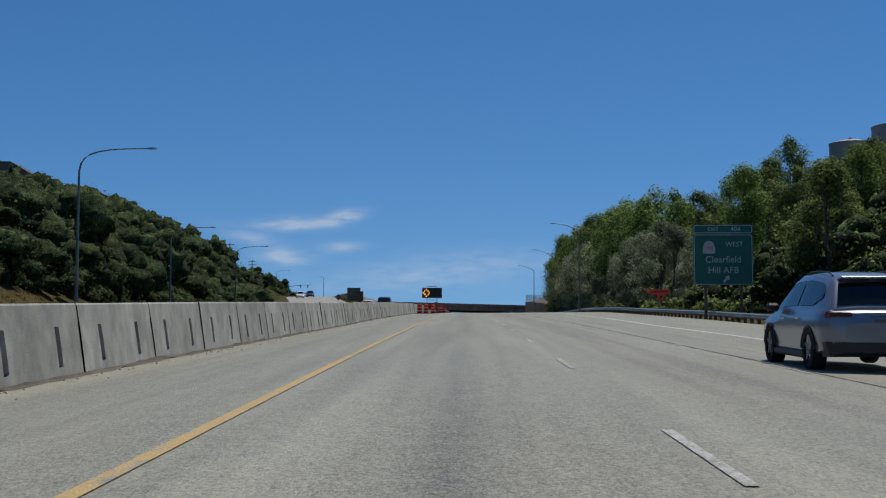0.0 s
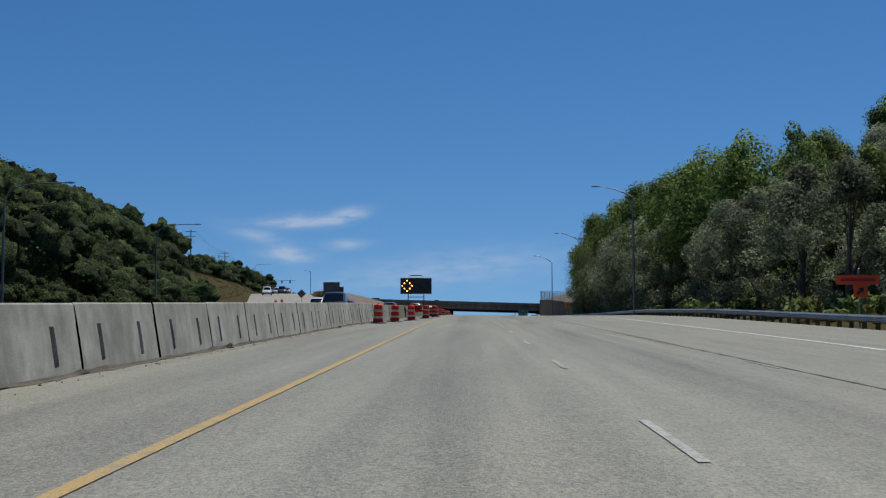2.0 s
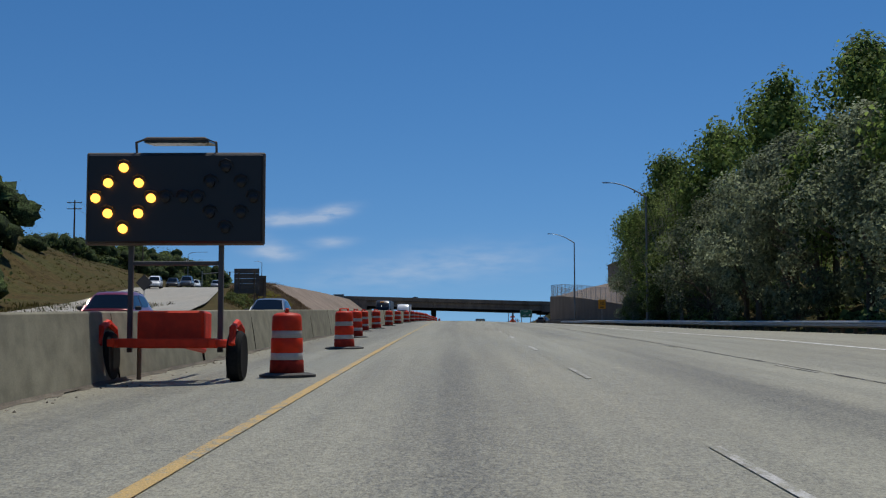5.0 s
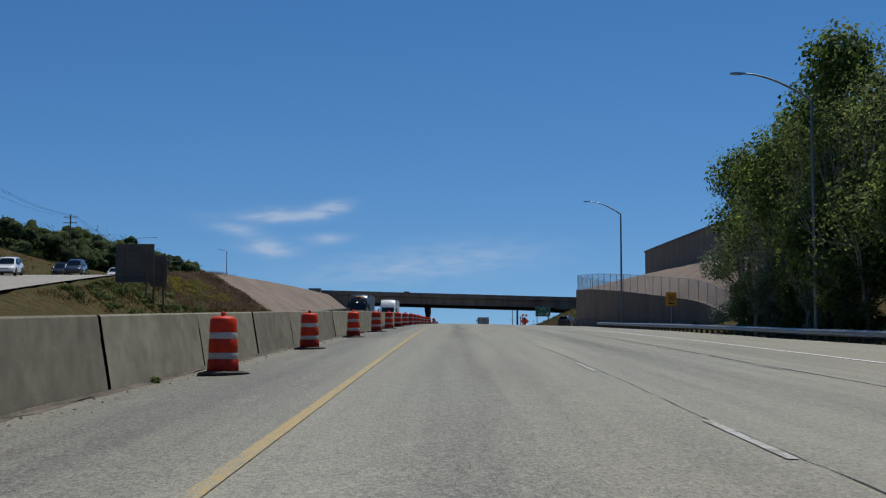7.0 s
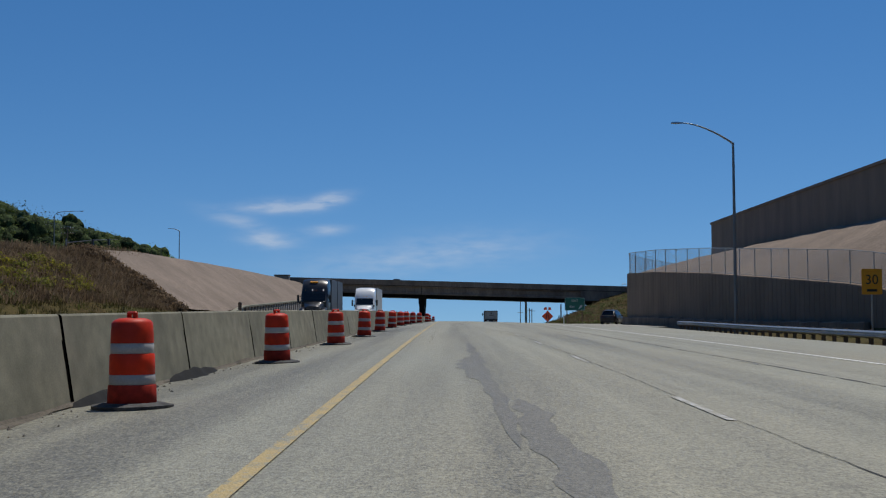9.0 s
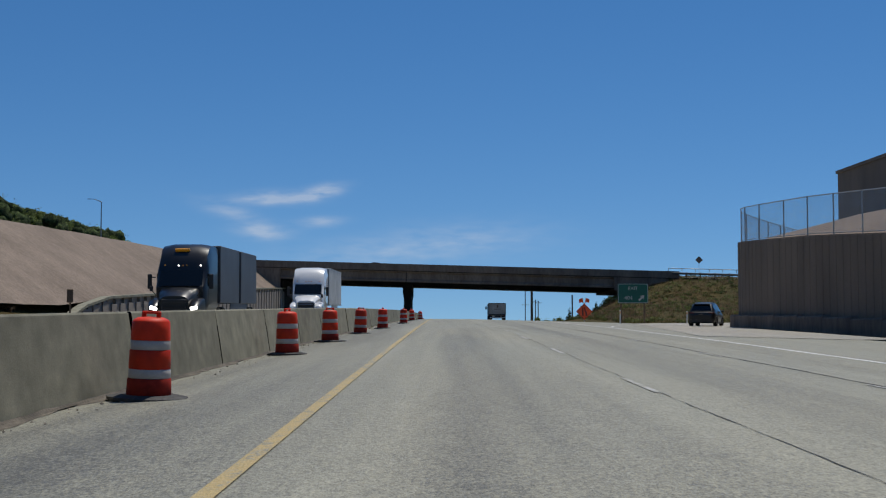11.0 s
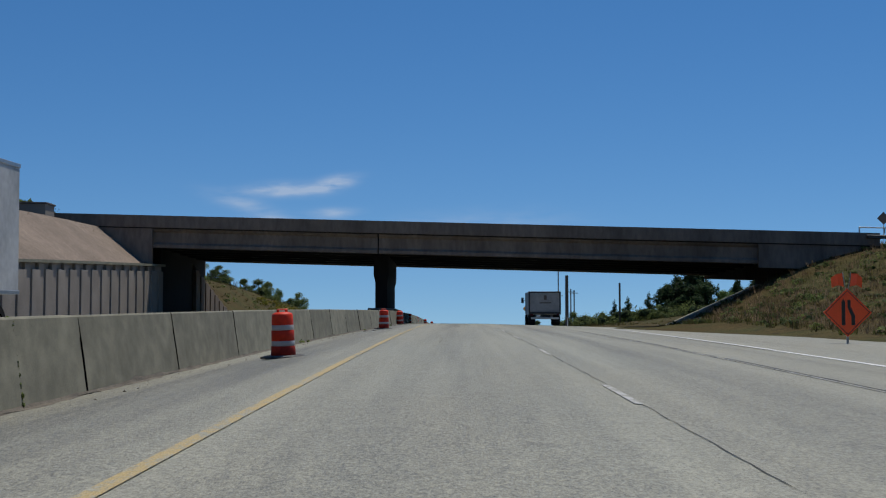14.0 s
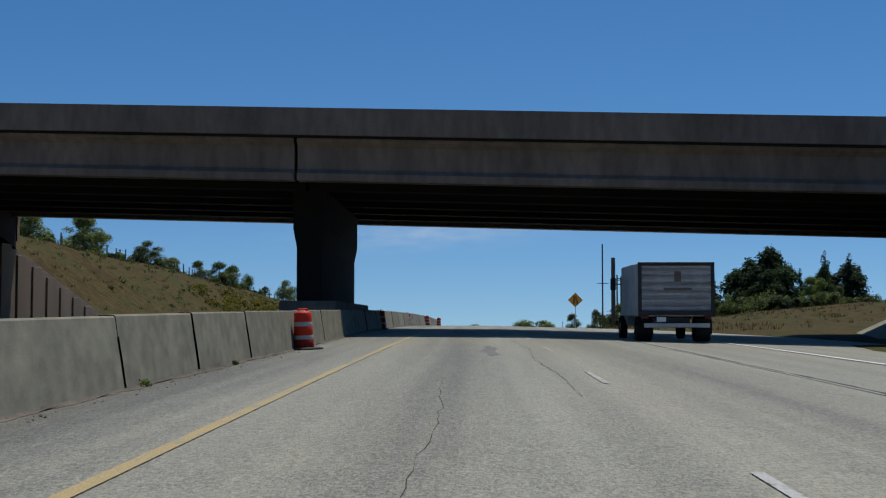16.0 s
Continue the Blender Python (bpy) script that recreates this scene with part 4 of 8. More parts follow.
def build_right_walls():
    pts = [(w_right(y)[0], float(y)) for y in list(np.linspace(296, 399, 30)) + [401, 403, 404.5, 406, 407, 408, 409, 410, 411.2, 412.5, 414, 416, 418.5, 421, 424, 427, 430, 433]]
    wall = Shape()
    front, back = [], []
    for i, (x, y) in enumerate(pts):
        top = rz(y) + w_right(y)[1]
        front.append([(x, y, rz(y) - 1.2), (x, y, top)])
        back.append([(x + 0.4, y - 0.1, top), (x + 0.4, y - 0.1, rz(y) - 1.2)])
    wall.sheet([f + b for f, b in zip(front, back)])
    ob = structure("wall_right", wall, wall_concrete, "brown fluted concrete retaining wall beside the exit")
    # upright ribs of the fluted face
    rib = Shape()
    for i in range(len(pts) - 1):
        (xa, ya), (xb, yb) = pts[i], pts[i + 1]
        d = math.hypot(xb - xa, yb - ya)
        m = max(1, round(d / 1.0))
        for k in range(m):
            u = (k + 0.5) / m
            x, y = xa + (xb - xa) * u, ya + (yb - ya) * u
            h = w_right(y)[1] + 0.9
            ang = math.atan2(yb - ya, xb - xa)
            rib.box((x, y, rz(y) - 0.95 + h / 2), (0.62, 0.05, h), Matrix.Rotation(ang, 3, "Z"), 0.024)
    r = part("wall_ribs", rib, wall_concrete, ob)
    # kerb at the foot
    kerb = Shape()
    for i in range(14, len(pts) - 1):
        (xa, ya), (xb, yb) = pts[i], pts[i + 1]
        d = math.hypot(xb - xa, yb - ya)
        ang = math.atan2(yb - ya, xb - xa)
        nx, ny = -math.sin(ang), math.cos(ang)
        rise = float(np.interp(ya, [370, 392], [0.0, 0.27]))
        kerb.box(((xa + xb) / 2 + nx * 0.35, (ya + yb) / 2 + ny * 0.35, rz((ya + yb) / 2) - 0.45), (d + 0.1, 0.45, 1.3 + 2 * rise), Matrix.Rotation(ang, 3, "Z"), 0.08)
    part("kerb", kerb, bridge_concrete, ob, "pale concrete kerb at the wall's foot")
    # mesh fence on the wall
    fence = thing("chain_link_fence", Matrix.Identity(4), "grey chain-link fence on top of the retaining wall", "fence")
    post = Shape().tube([(0, 0, 0), (0, 0, 2.22)], 0.04, 8).mesh("post", galvanised)
    last = None
    corners = []
    for i, (x, y) in enumerate(pts):
        corners.append((x + 0.2, y, rz(y) + w_right(y)[1]))
        if last is None or math.hypot(x - last[0], y - last[1]) > 2.3:
            last = (x, y)
            o = new("post", post)
            o.parent = fence
            o.matrix_basis = Matrix.Translation(corners[-1])
    part("top_rail", Shape().tube([(x, y, z + 2.2) for x, y, z in corners], 0.03, 6), galvanised, fence)
    part("bottom_rail", Shape().tube([(x, y, z + 0.1) for x, y, z in corners], 0.025, 6), galvanised, fence)
    wires = Shape()
    for i in range(len(corners) - 1):
        a, b = Vector(corners[i]), Vector(corners[i + 1])
        d = (b - a).length
        m = max(2, round(d / 0.16))
        up = Vector((0, 0, 1))
        for k in range(-14, m):
            for sgn in (1, -1):
                u0, u1 = (k / m, (k + 14) / m) if sgn > 0 else ((k + 14) / m, k / m)
                z0, z1 = 0.1, 2.19
                lo, hi = (u0, z0), (u1, z1)
                p, q = list(lo), list(hi)
                for e, o2 in ((p, hi), (q, lo)):
                    if e[0] < 0:
                        s = (0 - e[0]) / (o2[0] - e[0])
                        e[1] += s * (o2[1] - e[1]); e[0] = 0
                    if e[0] > 1:
                        s = (1 - e[0]) / (o2[0] - e[0])
                        e[1] += s * (o2[1] - e[1]); e[0] = 1
                if abs(p[0] - q[0]) < 1e-4:
                    continue
                A, B = a + (b - a) * p[0] + up * p[1], a + (b - a) * q[0] + up * q[1]
                t = Vector((0, 0, 0.012))
                wires.add([A - t, B - t, B + t, A + t], [(0, 1, 2, 3)])
    part("wire_mesh", wires, galvanised, fence)
    # gravel bank up to the upper wall, and that wall
    uw = 34.8
    rows = []
    for k in range(45):
        y = 270 + 162.5 * k / 44
        x0, h0 = w_right(max(y, 296))
        top = np.interp(y, [270, 300, 340, 434], [3.5, 6.2, 8.3, 8.5])
        rows.append([(x0 + 0.3 + (uw + 0.3 - x0 - 0.3) * j / 8, y, rz(y) + h0 - 0.15 + (top - h0 + 0.15) * (j / 8) ** 0.9 + 0.15 * noise.noise((j * 0.7, y * 0.2, 1))) for j in range(9)])
    structure("gravel_slope_right", Shape().sheet(rows), gravel, "tan gravel bank above the retaining wall", smooth=True)
    zt = rz(434) + 12.45
    upper = Shape()
    rows = [[(uw, y, rz(y) + 3), (uw, y, rz(y) + 12.45), (uw + 0.5, y, rz(y) + 12.45), (uw + 0.5, y, rz(y) + 3)] for y in np.linspace(285, 434, 26)]
    upper.sheet(rows)
    upper.add([(uw, 434, rz(434) - 1), (uw, 434, zt), (uw + 30, 434, zt), (uw + 30, 434, rz(434) - 1)], [(0, 1, 2, 3)])
    ob = structure("wall_upper", upper, wall_concrete, "brown upper retaining wall with a capping")
    rows = [[(uw - 0.15, y, rz(y) + 12.4), (uw + 0.65, y, rz(y) + 12.4), (uw + 0.65, y, rz(y) + 12.65), (uw - 0.15, y, rz(y) + 12.65), (uw - 0.15, y, rz(y) + 12.4)] for y in np.linspace(285, 434.1, 26)]
    part("capping", Shape().sheet(rows), wall_concrete, ob)


def build_left_bank():
    def wall_top(y):
        return float(np.interp(y, [405, 408.5, 411.5, 414.5, 421.7, 430, 438, 482, 518], [0.2, 0.98, 1.26, 1.58, 1.78, 2.0, 2.2, 3.6, 4.75]))
    # retaining wall of tall panels
    ob = structure("wall_left", Shape().sheet([[(-23.0, y, rz(y) - 1.2), (-22.7, y, rz(y) - 1.2), (-22.7, y, rz(y) + wall_top(y)), (-23.0, y, rz(y) + wall_top(y)), (-23.0, y, rz(y) - 1.2)] for y in np.linspace(405, 517.8, 60)]), panel_concrete, "panelled concrete retaining wall beside the oncoming lanes")
    y, k = 405.5, 0
    while y < 517.0:
        w = 1.0 if k % 2 else 1.5
        dep = 0.12 if k % 2 else 0.22
        h = wall_top(y + 0.1) + 0.58 - (0.35 if k % 2 == 0 and wall_top(y) > 1.5 else 0)
        part("panel", Shape().box((-22.65 + dep / 2, y + w / 2, rz(y) - 0.6 + h / 2), (dep + 0.1, w - 0.02, h), ch=0.02), panel_concrete, ob)
        y += w
        k += 1
    rows = [[(-22.95, y, rz(y) + wall_top(y)), (-22.3, y, rz(y) + wall_top(y)), (-22.3, y, rz(y) + wall_top(y) + 0.18), (-22.95, y, rz(y) + wall_top(y) + 0.18)] for y in np.linspace(405, 517.6, 60)]
    part("coping", Shape().sheet([r + r[:1] for r in rows]), smooth_concrete, ob)
    # its end past the bridge falls with the bank
    far = structure("wall_left_far", Shape().add([(x, y, rz(y) + h) for x in (-23.0, -22.7) for y, h in ((530.8, -0.6), (556, -0.6), (556, 0.3), (530.8, 5.6))],
                                                 [(0, 1, 2, 3), (7, 6, 5, 4), (0, 4, 5, 1), (1, 5, 6, 2), (2, 6, 7, 3), (3, 7, 4, 0)]), wall_concrete, "panelled concrete wall falling away past the bridge")
    y, k = 531.2, 0
    while y < 554:
        w = 1.0 if k % 2 else 1.5
        h = 5.6 - (y + w - 530.8) * 5.3 / 25.2 + 0.4
        part("panel", Shape().box((-22.65 + (0.05 if k % 2 else 0.1), y + w / 2, rz(y) - 0.6 + h / 2), (0.2 if k % 2 else 0.3, w - 0.02, h), ch=0.02), wall_concrete, far)
        y += w
        k += 1
    # gravel bank
    rows = []
    for k in range(56):
        y = 382.5 + 134.5 * k / 55
        x1 = float(np.interp(y, [382.5, 386, 402, 450, 517], [-30.5, -32.4, -32.2, -31, -27]))
        h1 = float(np.interp(y, [382.5, 386, 402, 450, 517], [6.2, 6.8, 7.4, 7.8, 7.9]))
        x0 = -22.9
        h0 = wall_top(y) if y > 414 else float(np.interp(y, [382.5, 405, 414], [1.25, 1.1, 1.55]))
        rows.append([(x0 + (x1 - x0) * j / 8, y, rz(y) + h0 + (h1 - h0) * j / 8 + 0.05 * noise.noise((j * 0.8, y * 0.25, 2))) for j in range(9)])
    structure("gravel_slope_left", Shape().sheet(rows), gravel, "tan gravel bank below the overpass approach", smooth=True)


# ---- things ----
def lettering(name, text, size, m, mat, parent, align="CENTER", depth=0.004):
    """Raised letters as one mesh, upright in the xz plane of m, read from -y."""
    cu = bpy.data.curves.new(name, "FONT")
    cu.body, cu.size, cu.align_x, cu.align_y, cu.extrude = text, size, align, "CENTER", depth
    tmp = bpy.data.objects.new(name, cu)
    scene.collection.objects.link(tmp)
    me = bpy.data.meshes.new_from_object(tmp.evaluated_get(bpy.context.evaluated_depsgraph_get()))
    bpy.data.objects.remove(tmp)
    bpy.data.curves.remove(cu)
    me.materials.clear()
    me.materials.append(mat)
    ob = new(name, me)
    ob.parent = parent
    ob.matrix_basis = m @ Matrix.Rotation(radians(90), 4, "X")
    return ob


def flat(poly, y0, y1):
    return Shape().prism(poly, y0, y1)


def rounded(w, h, r, cx=0.0, cz=0.0, n=5):
    """Outline of a rounded plate."""
    pts = []
    for sx, sz, a0 in ((1, 1, 0), (-1, 1, 90), (-1, -1, 180), (1, -1, 270)):
        for k in range(n + 1):
            a = radians(a0 + 90 * k / n)
            pts.append((cx + sx * (w / 2 - r) + r * math.cos(a), cz + sz * (h / 2 - r) + r * math.sin(a)))
    return pts


def arrow_poly(cx, cz, s):
    """An arrow that points up and to the right."""
    pts = [(-0.5, -0.12), (0.05, -0.12), (0.05, -0.34), (0.5, 0), (0.05, 0.34), (0.05, 0.12), (-0.5, 0.12)]
    c = math.sqrt(0.5)
    return [(cx + s * (x - z) * c, cz + s * (x + z) * c) for x, z in pts]


def build_far_fence():
    """Wire fence along the crest of the bank beyond the bridge."""
    ob = thing("wire_fence", Matrix.Identity(4), "old wire fence on thin wooden posts along the grassy crest", "fence")
    tops = []
    for k in range(22):
        y = 585 + 4.2 * k
        x = -35.4 - 0.03 * (y - 585)
        z = land(x, y)
        part("post", Shape().tube([(x, y, z - 0.2), (x + 0.03 * math.sin(k * 2.1), y, z + 1.35)], 0.07, 6), weathered_wood, ob)
        tops.append((x, y, z))
    for h in (0.7, 1.2):
        part("wire", Shape().tube([(x, y, z + h) for x, y, z in tops], 0.012, 4), rail_dark, ob)


# barrels
def make_barrel(m):
    ob = thing("traffic_barrel", m, "orange and white striped plastic traffic barrel on a black rubber base", "traffic barrel", "traffic barrels along the shoulder")
    bands = [(0.245, 0.04, 0.238, 0.235), (0.230, 0.235, 0.229, 0.335), (0.228, 0.335, 0.223, 0.545), (0.216, 0.545, 0.215, 0.650), (0.215, 0.650, 0.198, 0.905)]
    for k, (ra, za, rb, zb) in enumerate(bands):
        sh = Shape()
        if k == 4:
            sh.lathe([(ra, za), (ra - 0.004, za + 0.1), (rb + 0.006, zb - 0.055), (rb - 0.012, zb - 0.03), (rb - 0.06, zb - 0.008), (0.05, zb)], 24)
        else:
            sh.lathe([(ra - 0.008, za), (ra, za + 0.012), (rb, zb - 0.012), (rb - 0.008, zb)], 24)
        part("white_band" if k % 2 else "orange_band", sh, barrel_white if k % 2 else barrel_dark_orange if k == 0 else barrel_orange, ob, "dark orange lower band" if k == 0 else "", smooth=True)
    hd = Shape()
    for k in (-1, 1):
        hd.box((k * 0.095, 0, 0.928), (0.05, 0.045, 0.07), ch=0.012)
    hd.box((0, 0, 0.952), (0.235, 0.042, 0.032), ch=0.012)
    part("handle", hd, barrel_orange, ob, "flat slotted orange grip")
    n = 28
    base = Shape()
    vs, fs = [], []
    for z, s in ((0.0, 1.0), (0.03, 1.0), (0.055, 0.72)):
        for k in range(n):
            a = 6.2832 * k / n
            wob = 1 + 0.03 * math.sin(3 * a)
            vs.append((s * 0.46 * wob * math.cos(a), s * 0.40 * wob * math.sin(a), z + 0.012 * math.sin(2 * a + 1) * (s - 0.7)))
    for i in range(2):
        fs += [(i * n + k, i * n + (k + 1) % n, (i + 1) * n + (k + 1) % n, (i + 1) * n + k) for k in range(n)]
    fs += [tuple(range(2 * n, 3 * n)), tuple(range(n))[::-1]]
    part("rubber_base", base.add(vs, fs), dusty_rubber, ob, "flat black rubber base")
    return ob


def build_barrels():
    rnd = random.Random(9)
    spots = [(-2.2, 122.7), (-1.83, 130.1), (-1.34, 138.9), (-0.88, 151.2), (-0.65, 165.2), (-0.9, 178.0), (-1.6, 191.0), (-2.3, 204.9), (-2.2, 213.0), (-2.15, 224.7), (-2.18, 237.5),
             (-2.1, 251.3), (-2.0, 264.0), (-2.0, 276.1), (-1.95, 286.9), (-1.92, 299.0), (-1.85, 309.7), (-1.95, 322.0), (-2.0, 335.5), (-2.03, 348.6), (-1.99, 358.5), (-1.86, 369.9), (-1.6, 381.9), (-1.3, 403.4), (-1.53, 433.4), (-1.5, 469.3), (-1.9, 496.6)]
    spots += [(-2.5, 530.5), (-2.7, 560.0), (-2.4, 590.0), (-1.9, 612.0)]
    first = None
    for x, y in spots:
        m = lie(x, y, 0.0, rnd.uniform(0, 180)) @ Matrix.Rotation(radians(rnd.uniform(-2.2, 2.2)), 4, "Y")
        if first is None:
            first = make_barrel(m)
        else:
            copy_thing(first, m)
    # barrels and cones on the side ramp
    for x, y in ((-26.5, 262), (-26, 252)):
        copy_thing(first, Matrix.Translation((x, y, land(x, y))))


# litter
def build_litter():
    """Broken slabs and a torn rubber strip along the barrier's foot."""
    rnd = random.Random(31)
    spots = [(0.16, 257.2 + 0.62 * k) for k in range(13)] + [(0.3, 119.2), (0.2, 119.9), (0.85, 465.9), (0.45, 465.4), (0.2, 360.1), (0.3, 360.9), (0.25, 385.6)]
    for dx, y in spots:
        x = barrier_x(y) + dx + rnd.uniform(-0.05, 0.08)
        lx, ly = rnd.uniform(0.05, 0.13), rnd.uniform(0.10, 0.26)
        n, vs = 7, []
        for z in (-0.01, rnd.uniform(0.015, 0.035)):
            for k in range(n):
                a = 6.2832 * k / n
                r = 1 + 0.3 * math.sin(2.3 * k + y)
                vs.append((lx * r * math.cos(a), ly * r * math.sin(a), z + 0.01 * math.sin(a + y)))
        sh = Shape().add(vs, [(k, (k + 1) % n, n + (k + 1) % n, n + k) for k in range(n)] + [tuple(range(n, 2 * n)), tuple(range(n))[::-1]])
        ob = new("rubble", sh.mesh("rubble", rnd.choice((panel_concrete, smooth_concrete, dirt))))
        ob.matrix_basis = Matrix.Translation((x, y, road_at(x, y) + 0.012)) @ Matrix.Rotation(rnd.uniform(-0.3, 0.3), 4, "Z")
        tagged(ob, "flat broken piece of concrete lying at the barrier's foot", "rubble", "rubble along the barrier")
    for y0, y1 in ((276.2, 280.1), (280.8, 284.4)):
        rows = []
        for k in range(31):
            y = y0 + (y1 - y0) * k / 30
            w = math.sin(math.pi * k / 30) ** 0.4 * (1 + 0.5 * noise.noise((y * 1.7, 2.0, 0)))
            x, z = barrier_x(y) + 0.02, road_at(barrier_x(y), y)
            rows.append([(x - 0.01, y, z + 0.005), (x - 0.01, y, z + 0.11 * w), (x + 0.04 * w, y, z + 0.10 * w), (x + 0.10 * w, y, z + 0.035 * w), (x + 0.17 * w, y, z + 0.003), (x - 0.01, y, z + 0.003)])
        ob = new("rubber_strip", Shape().sheet(rows).mesh("rubber_strip", rubber, smooth=True))
        tagged(ob, "torn black rubber strip lying against the barrier's foot", "rubber strip")


# arrow board
def build_arrow_board():
    y, x = 164.4, -2.1
    m = Matrix.Translation((x, y, road_at(x, y)))
    ob = thing("arrow_board_trailer", m, "black arrow board with lit amber lamps on an orange trailer", "arrow board")
    part("board", Shape().box((0, 0, 2.50), (2.40, 0.10, 1.22), ch=0.02), black_paint, ob, "black lamp panel")
    part("board_rim", Shape().box((0, 0.03, 2.50), (2.46, 0.07, 1.28), ch=0.02), sign_back, ob)
    # lamps: a diamond lit on one side, the rest dark
    dots = [(0, 0.42), (0.21, 0.21), (0.38, 0), (0.21, -0.21), (0, -0.42), (-0.21, -0.21), (-0.38, 0), (-0.21, 0.21)]
    lit = [(-0.70 + a, 2.5 + b) for a, b in dots]
    dark = [(0.70 + a, 2.5 + b) for a, b in dots] + [(-0.12, 2.5), (0.12, 2.5)]
    for group, mat in ((lit, lens_amber), (dark, black_paint)):
        for px, pz in group:
            lamp = Shape()
            ring = [(0.062, 0), (0.062, 0.05), (0.05, 0.055), (0.02, 0.07)]
            lamp.lathe(ring, 14)
            part("lamp", lamp, mat, ob, "lit amber lamp" if mat is lens_amber else "", smooth=True, at=Matrix.Translation((px, -0.05, pz)) @ Matrix.Rotation(radians(90), 4, "X"))
            hood = Shape().tube([(px - 0.1, -0.06, pz + 0.02), (px - 0.07, -0.1, pz + 0.09), (px, -0.12, pz + 0.115), (px + 0.07, -0.1, pz + 0.09), (px + 0.1, -0.06, pz + 0.02)], 0.012, 5)
            part("lamp_hood", hood, black_paint, ob)
    for sx in (-0.62, 0.62):
        part("mast", Shape().box((sx, 0.12, 1.45), (0.07, 0.07, 2.1), ch=0.01), rail_dark, ob, "dark steel mast")
    part("cross_bar", Shape().box((0, 0.12, 1.62), (1.3, 0.05, 0.06), ch=0.01), rail_dark, ob)
    part("solar_frame", Shape().tube([(-0.55, 0.05, 3.1), (-0.55, 0.0, 3.28), (-0.4, -0.02, 3.33), (0.4, -0.02, 3.33), (0.55, 0.0, 3.28), (0.55, 0.05, 3.1)], 0.022, 6), sign_back, ob)
    part("solar_panel", Shape().box((0, 0.3, 3.32), (0.9, 0.6, 0.04), Matrix.Rotation(radians(5), 3, "X"), 0.01), car_glass, ob)
    part("frame", Shape().box((0, 0.4, 0.52), (1.4, 0.09, 0.12), ch=0.01).box((0, -0.5, 0.52), (1.4, 0.09, 0.12), ch=0.01).box((-0.66, 0, 0.52), (0.1, 1.5, 0.1), ch=0.01).box((0.66, 0, 0.52), (0.1, 1.5, 0.1), ch=0.01), barrel_orange, ob, "orange trailer frame")
    part("tongue", Shape().tube([(0, 0.5, 0.52), (0, 2.2, 0.45)], 0.05, 8), barrel_orange, ob)
    part("battery_box", Shape().box((0, 0.1, 0.75), (0.9, 0.6, 0.42), ch=0.03), barrel_orange, ob)
    for sx in (-0.88, 0.88):
        part("wheel", Shape().lathe([(0.13, -0.09), (0.31, -0.1), (0.345, -0.06), (0.345, 0.06), (0.31, 0.1), (0.13, 0.09)], 20), rubber, ob, smooth=True, at=Matrix.Translation((sx, -0.05, 0.345)) @ Matrix.Rotation(radians(90), 4, "Y"))
        part("fender", Shape().tube([(sx, 0.4, 0.5), (sx, 0.3, 0.72), (sx, -0.05, 0.8), (sx, -0.4, 0.72), (sx, -0.5, 0.5)], 0.05, 6), barrel_orange, ob)
        part("jack_leg", Shape().tube([(sx * 0.72, 0.75, 0.0), (sx * 0.72, 0.75, 0.6)], 0.035, 6), sign_back, ob)


# lamps and poles
def make_lamp(m, height, reach, rise, label, power=1.7):
    """A davit lamp; the arm reaches towards -x."""
    ob = thing("street_lamp", m, label, "street lamp", "highway lamps")
    part("pole", Shape().tube([(0, 0, 0), (0, 0, height * 0.5), (0, 0, height)], [0.13, 0.105, 0.08], 12), pole_steel, ob, smooth=True)
    part("base_plate", Shape().box((0, 0, 0.03), (0.45, 0.45, 0.06), ch=0.01).tube([(0, 0, 0.05), (0, 0, 0.35)], 0.17, 12), pole_steel, ob)
    pts = []
    for k in range(9):
        a = k / 8
        pts.append((-reach * a, 0, height - 0.05 + rise * (1 - (1 - a) ** power)) if power < 3 else (-reach * a ** 2.6, 0, height - 0.05 + rise * (1 - (1 - a) ** 2.4)))
    part("arm", Shape().tube(pts, [0.075 - 0.035 * k / 8 for k in range(9)], 10), pole_steel, ob, smooth=True)
    e = pts[-1]
    head = Shape()
    for dx, w, h in ((0.1, 0.05, 0.04), (-0.05, 0.10, 0.07), (-0.3, 0.17, 0.10), (-0.6, 0.16, 0.09), (-0.75, 0.07, 0.05)):
        head.v += [(e[0] + dx, s * w, e[2] + t * h) for s, t in ((-1, -0.5), (1, -0.5), (0.8, 0.6), (-0.8, 0.6))]
    for i in range(4):
        for k in range(4):
            head.f.append((i * 4 + k, i * 4 + (k + 1) % 4, (i + 1) * 4 + (k + 1) % 4, (i + 1) * 4 + k))
    head.f += [(0, 1, 2, 3), (16, 17, 18, 19)]
    head.m = [0] * len(head.f)
    part("luminaire", head, galvanised, ob, "grey cobra-head luminaire")
    return ob


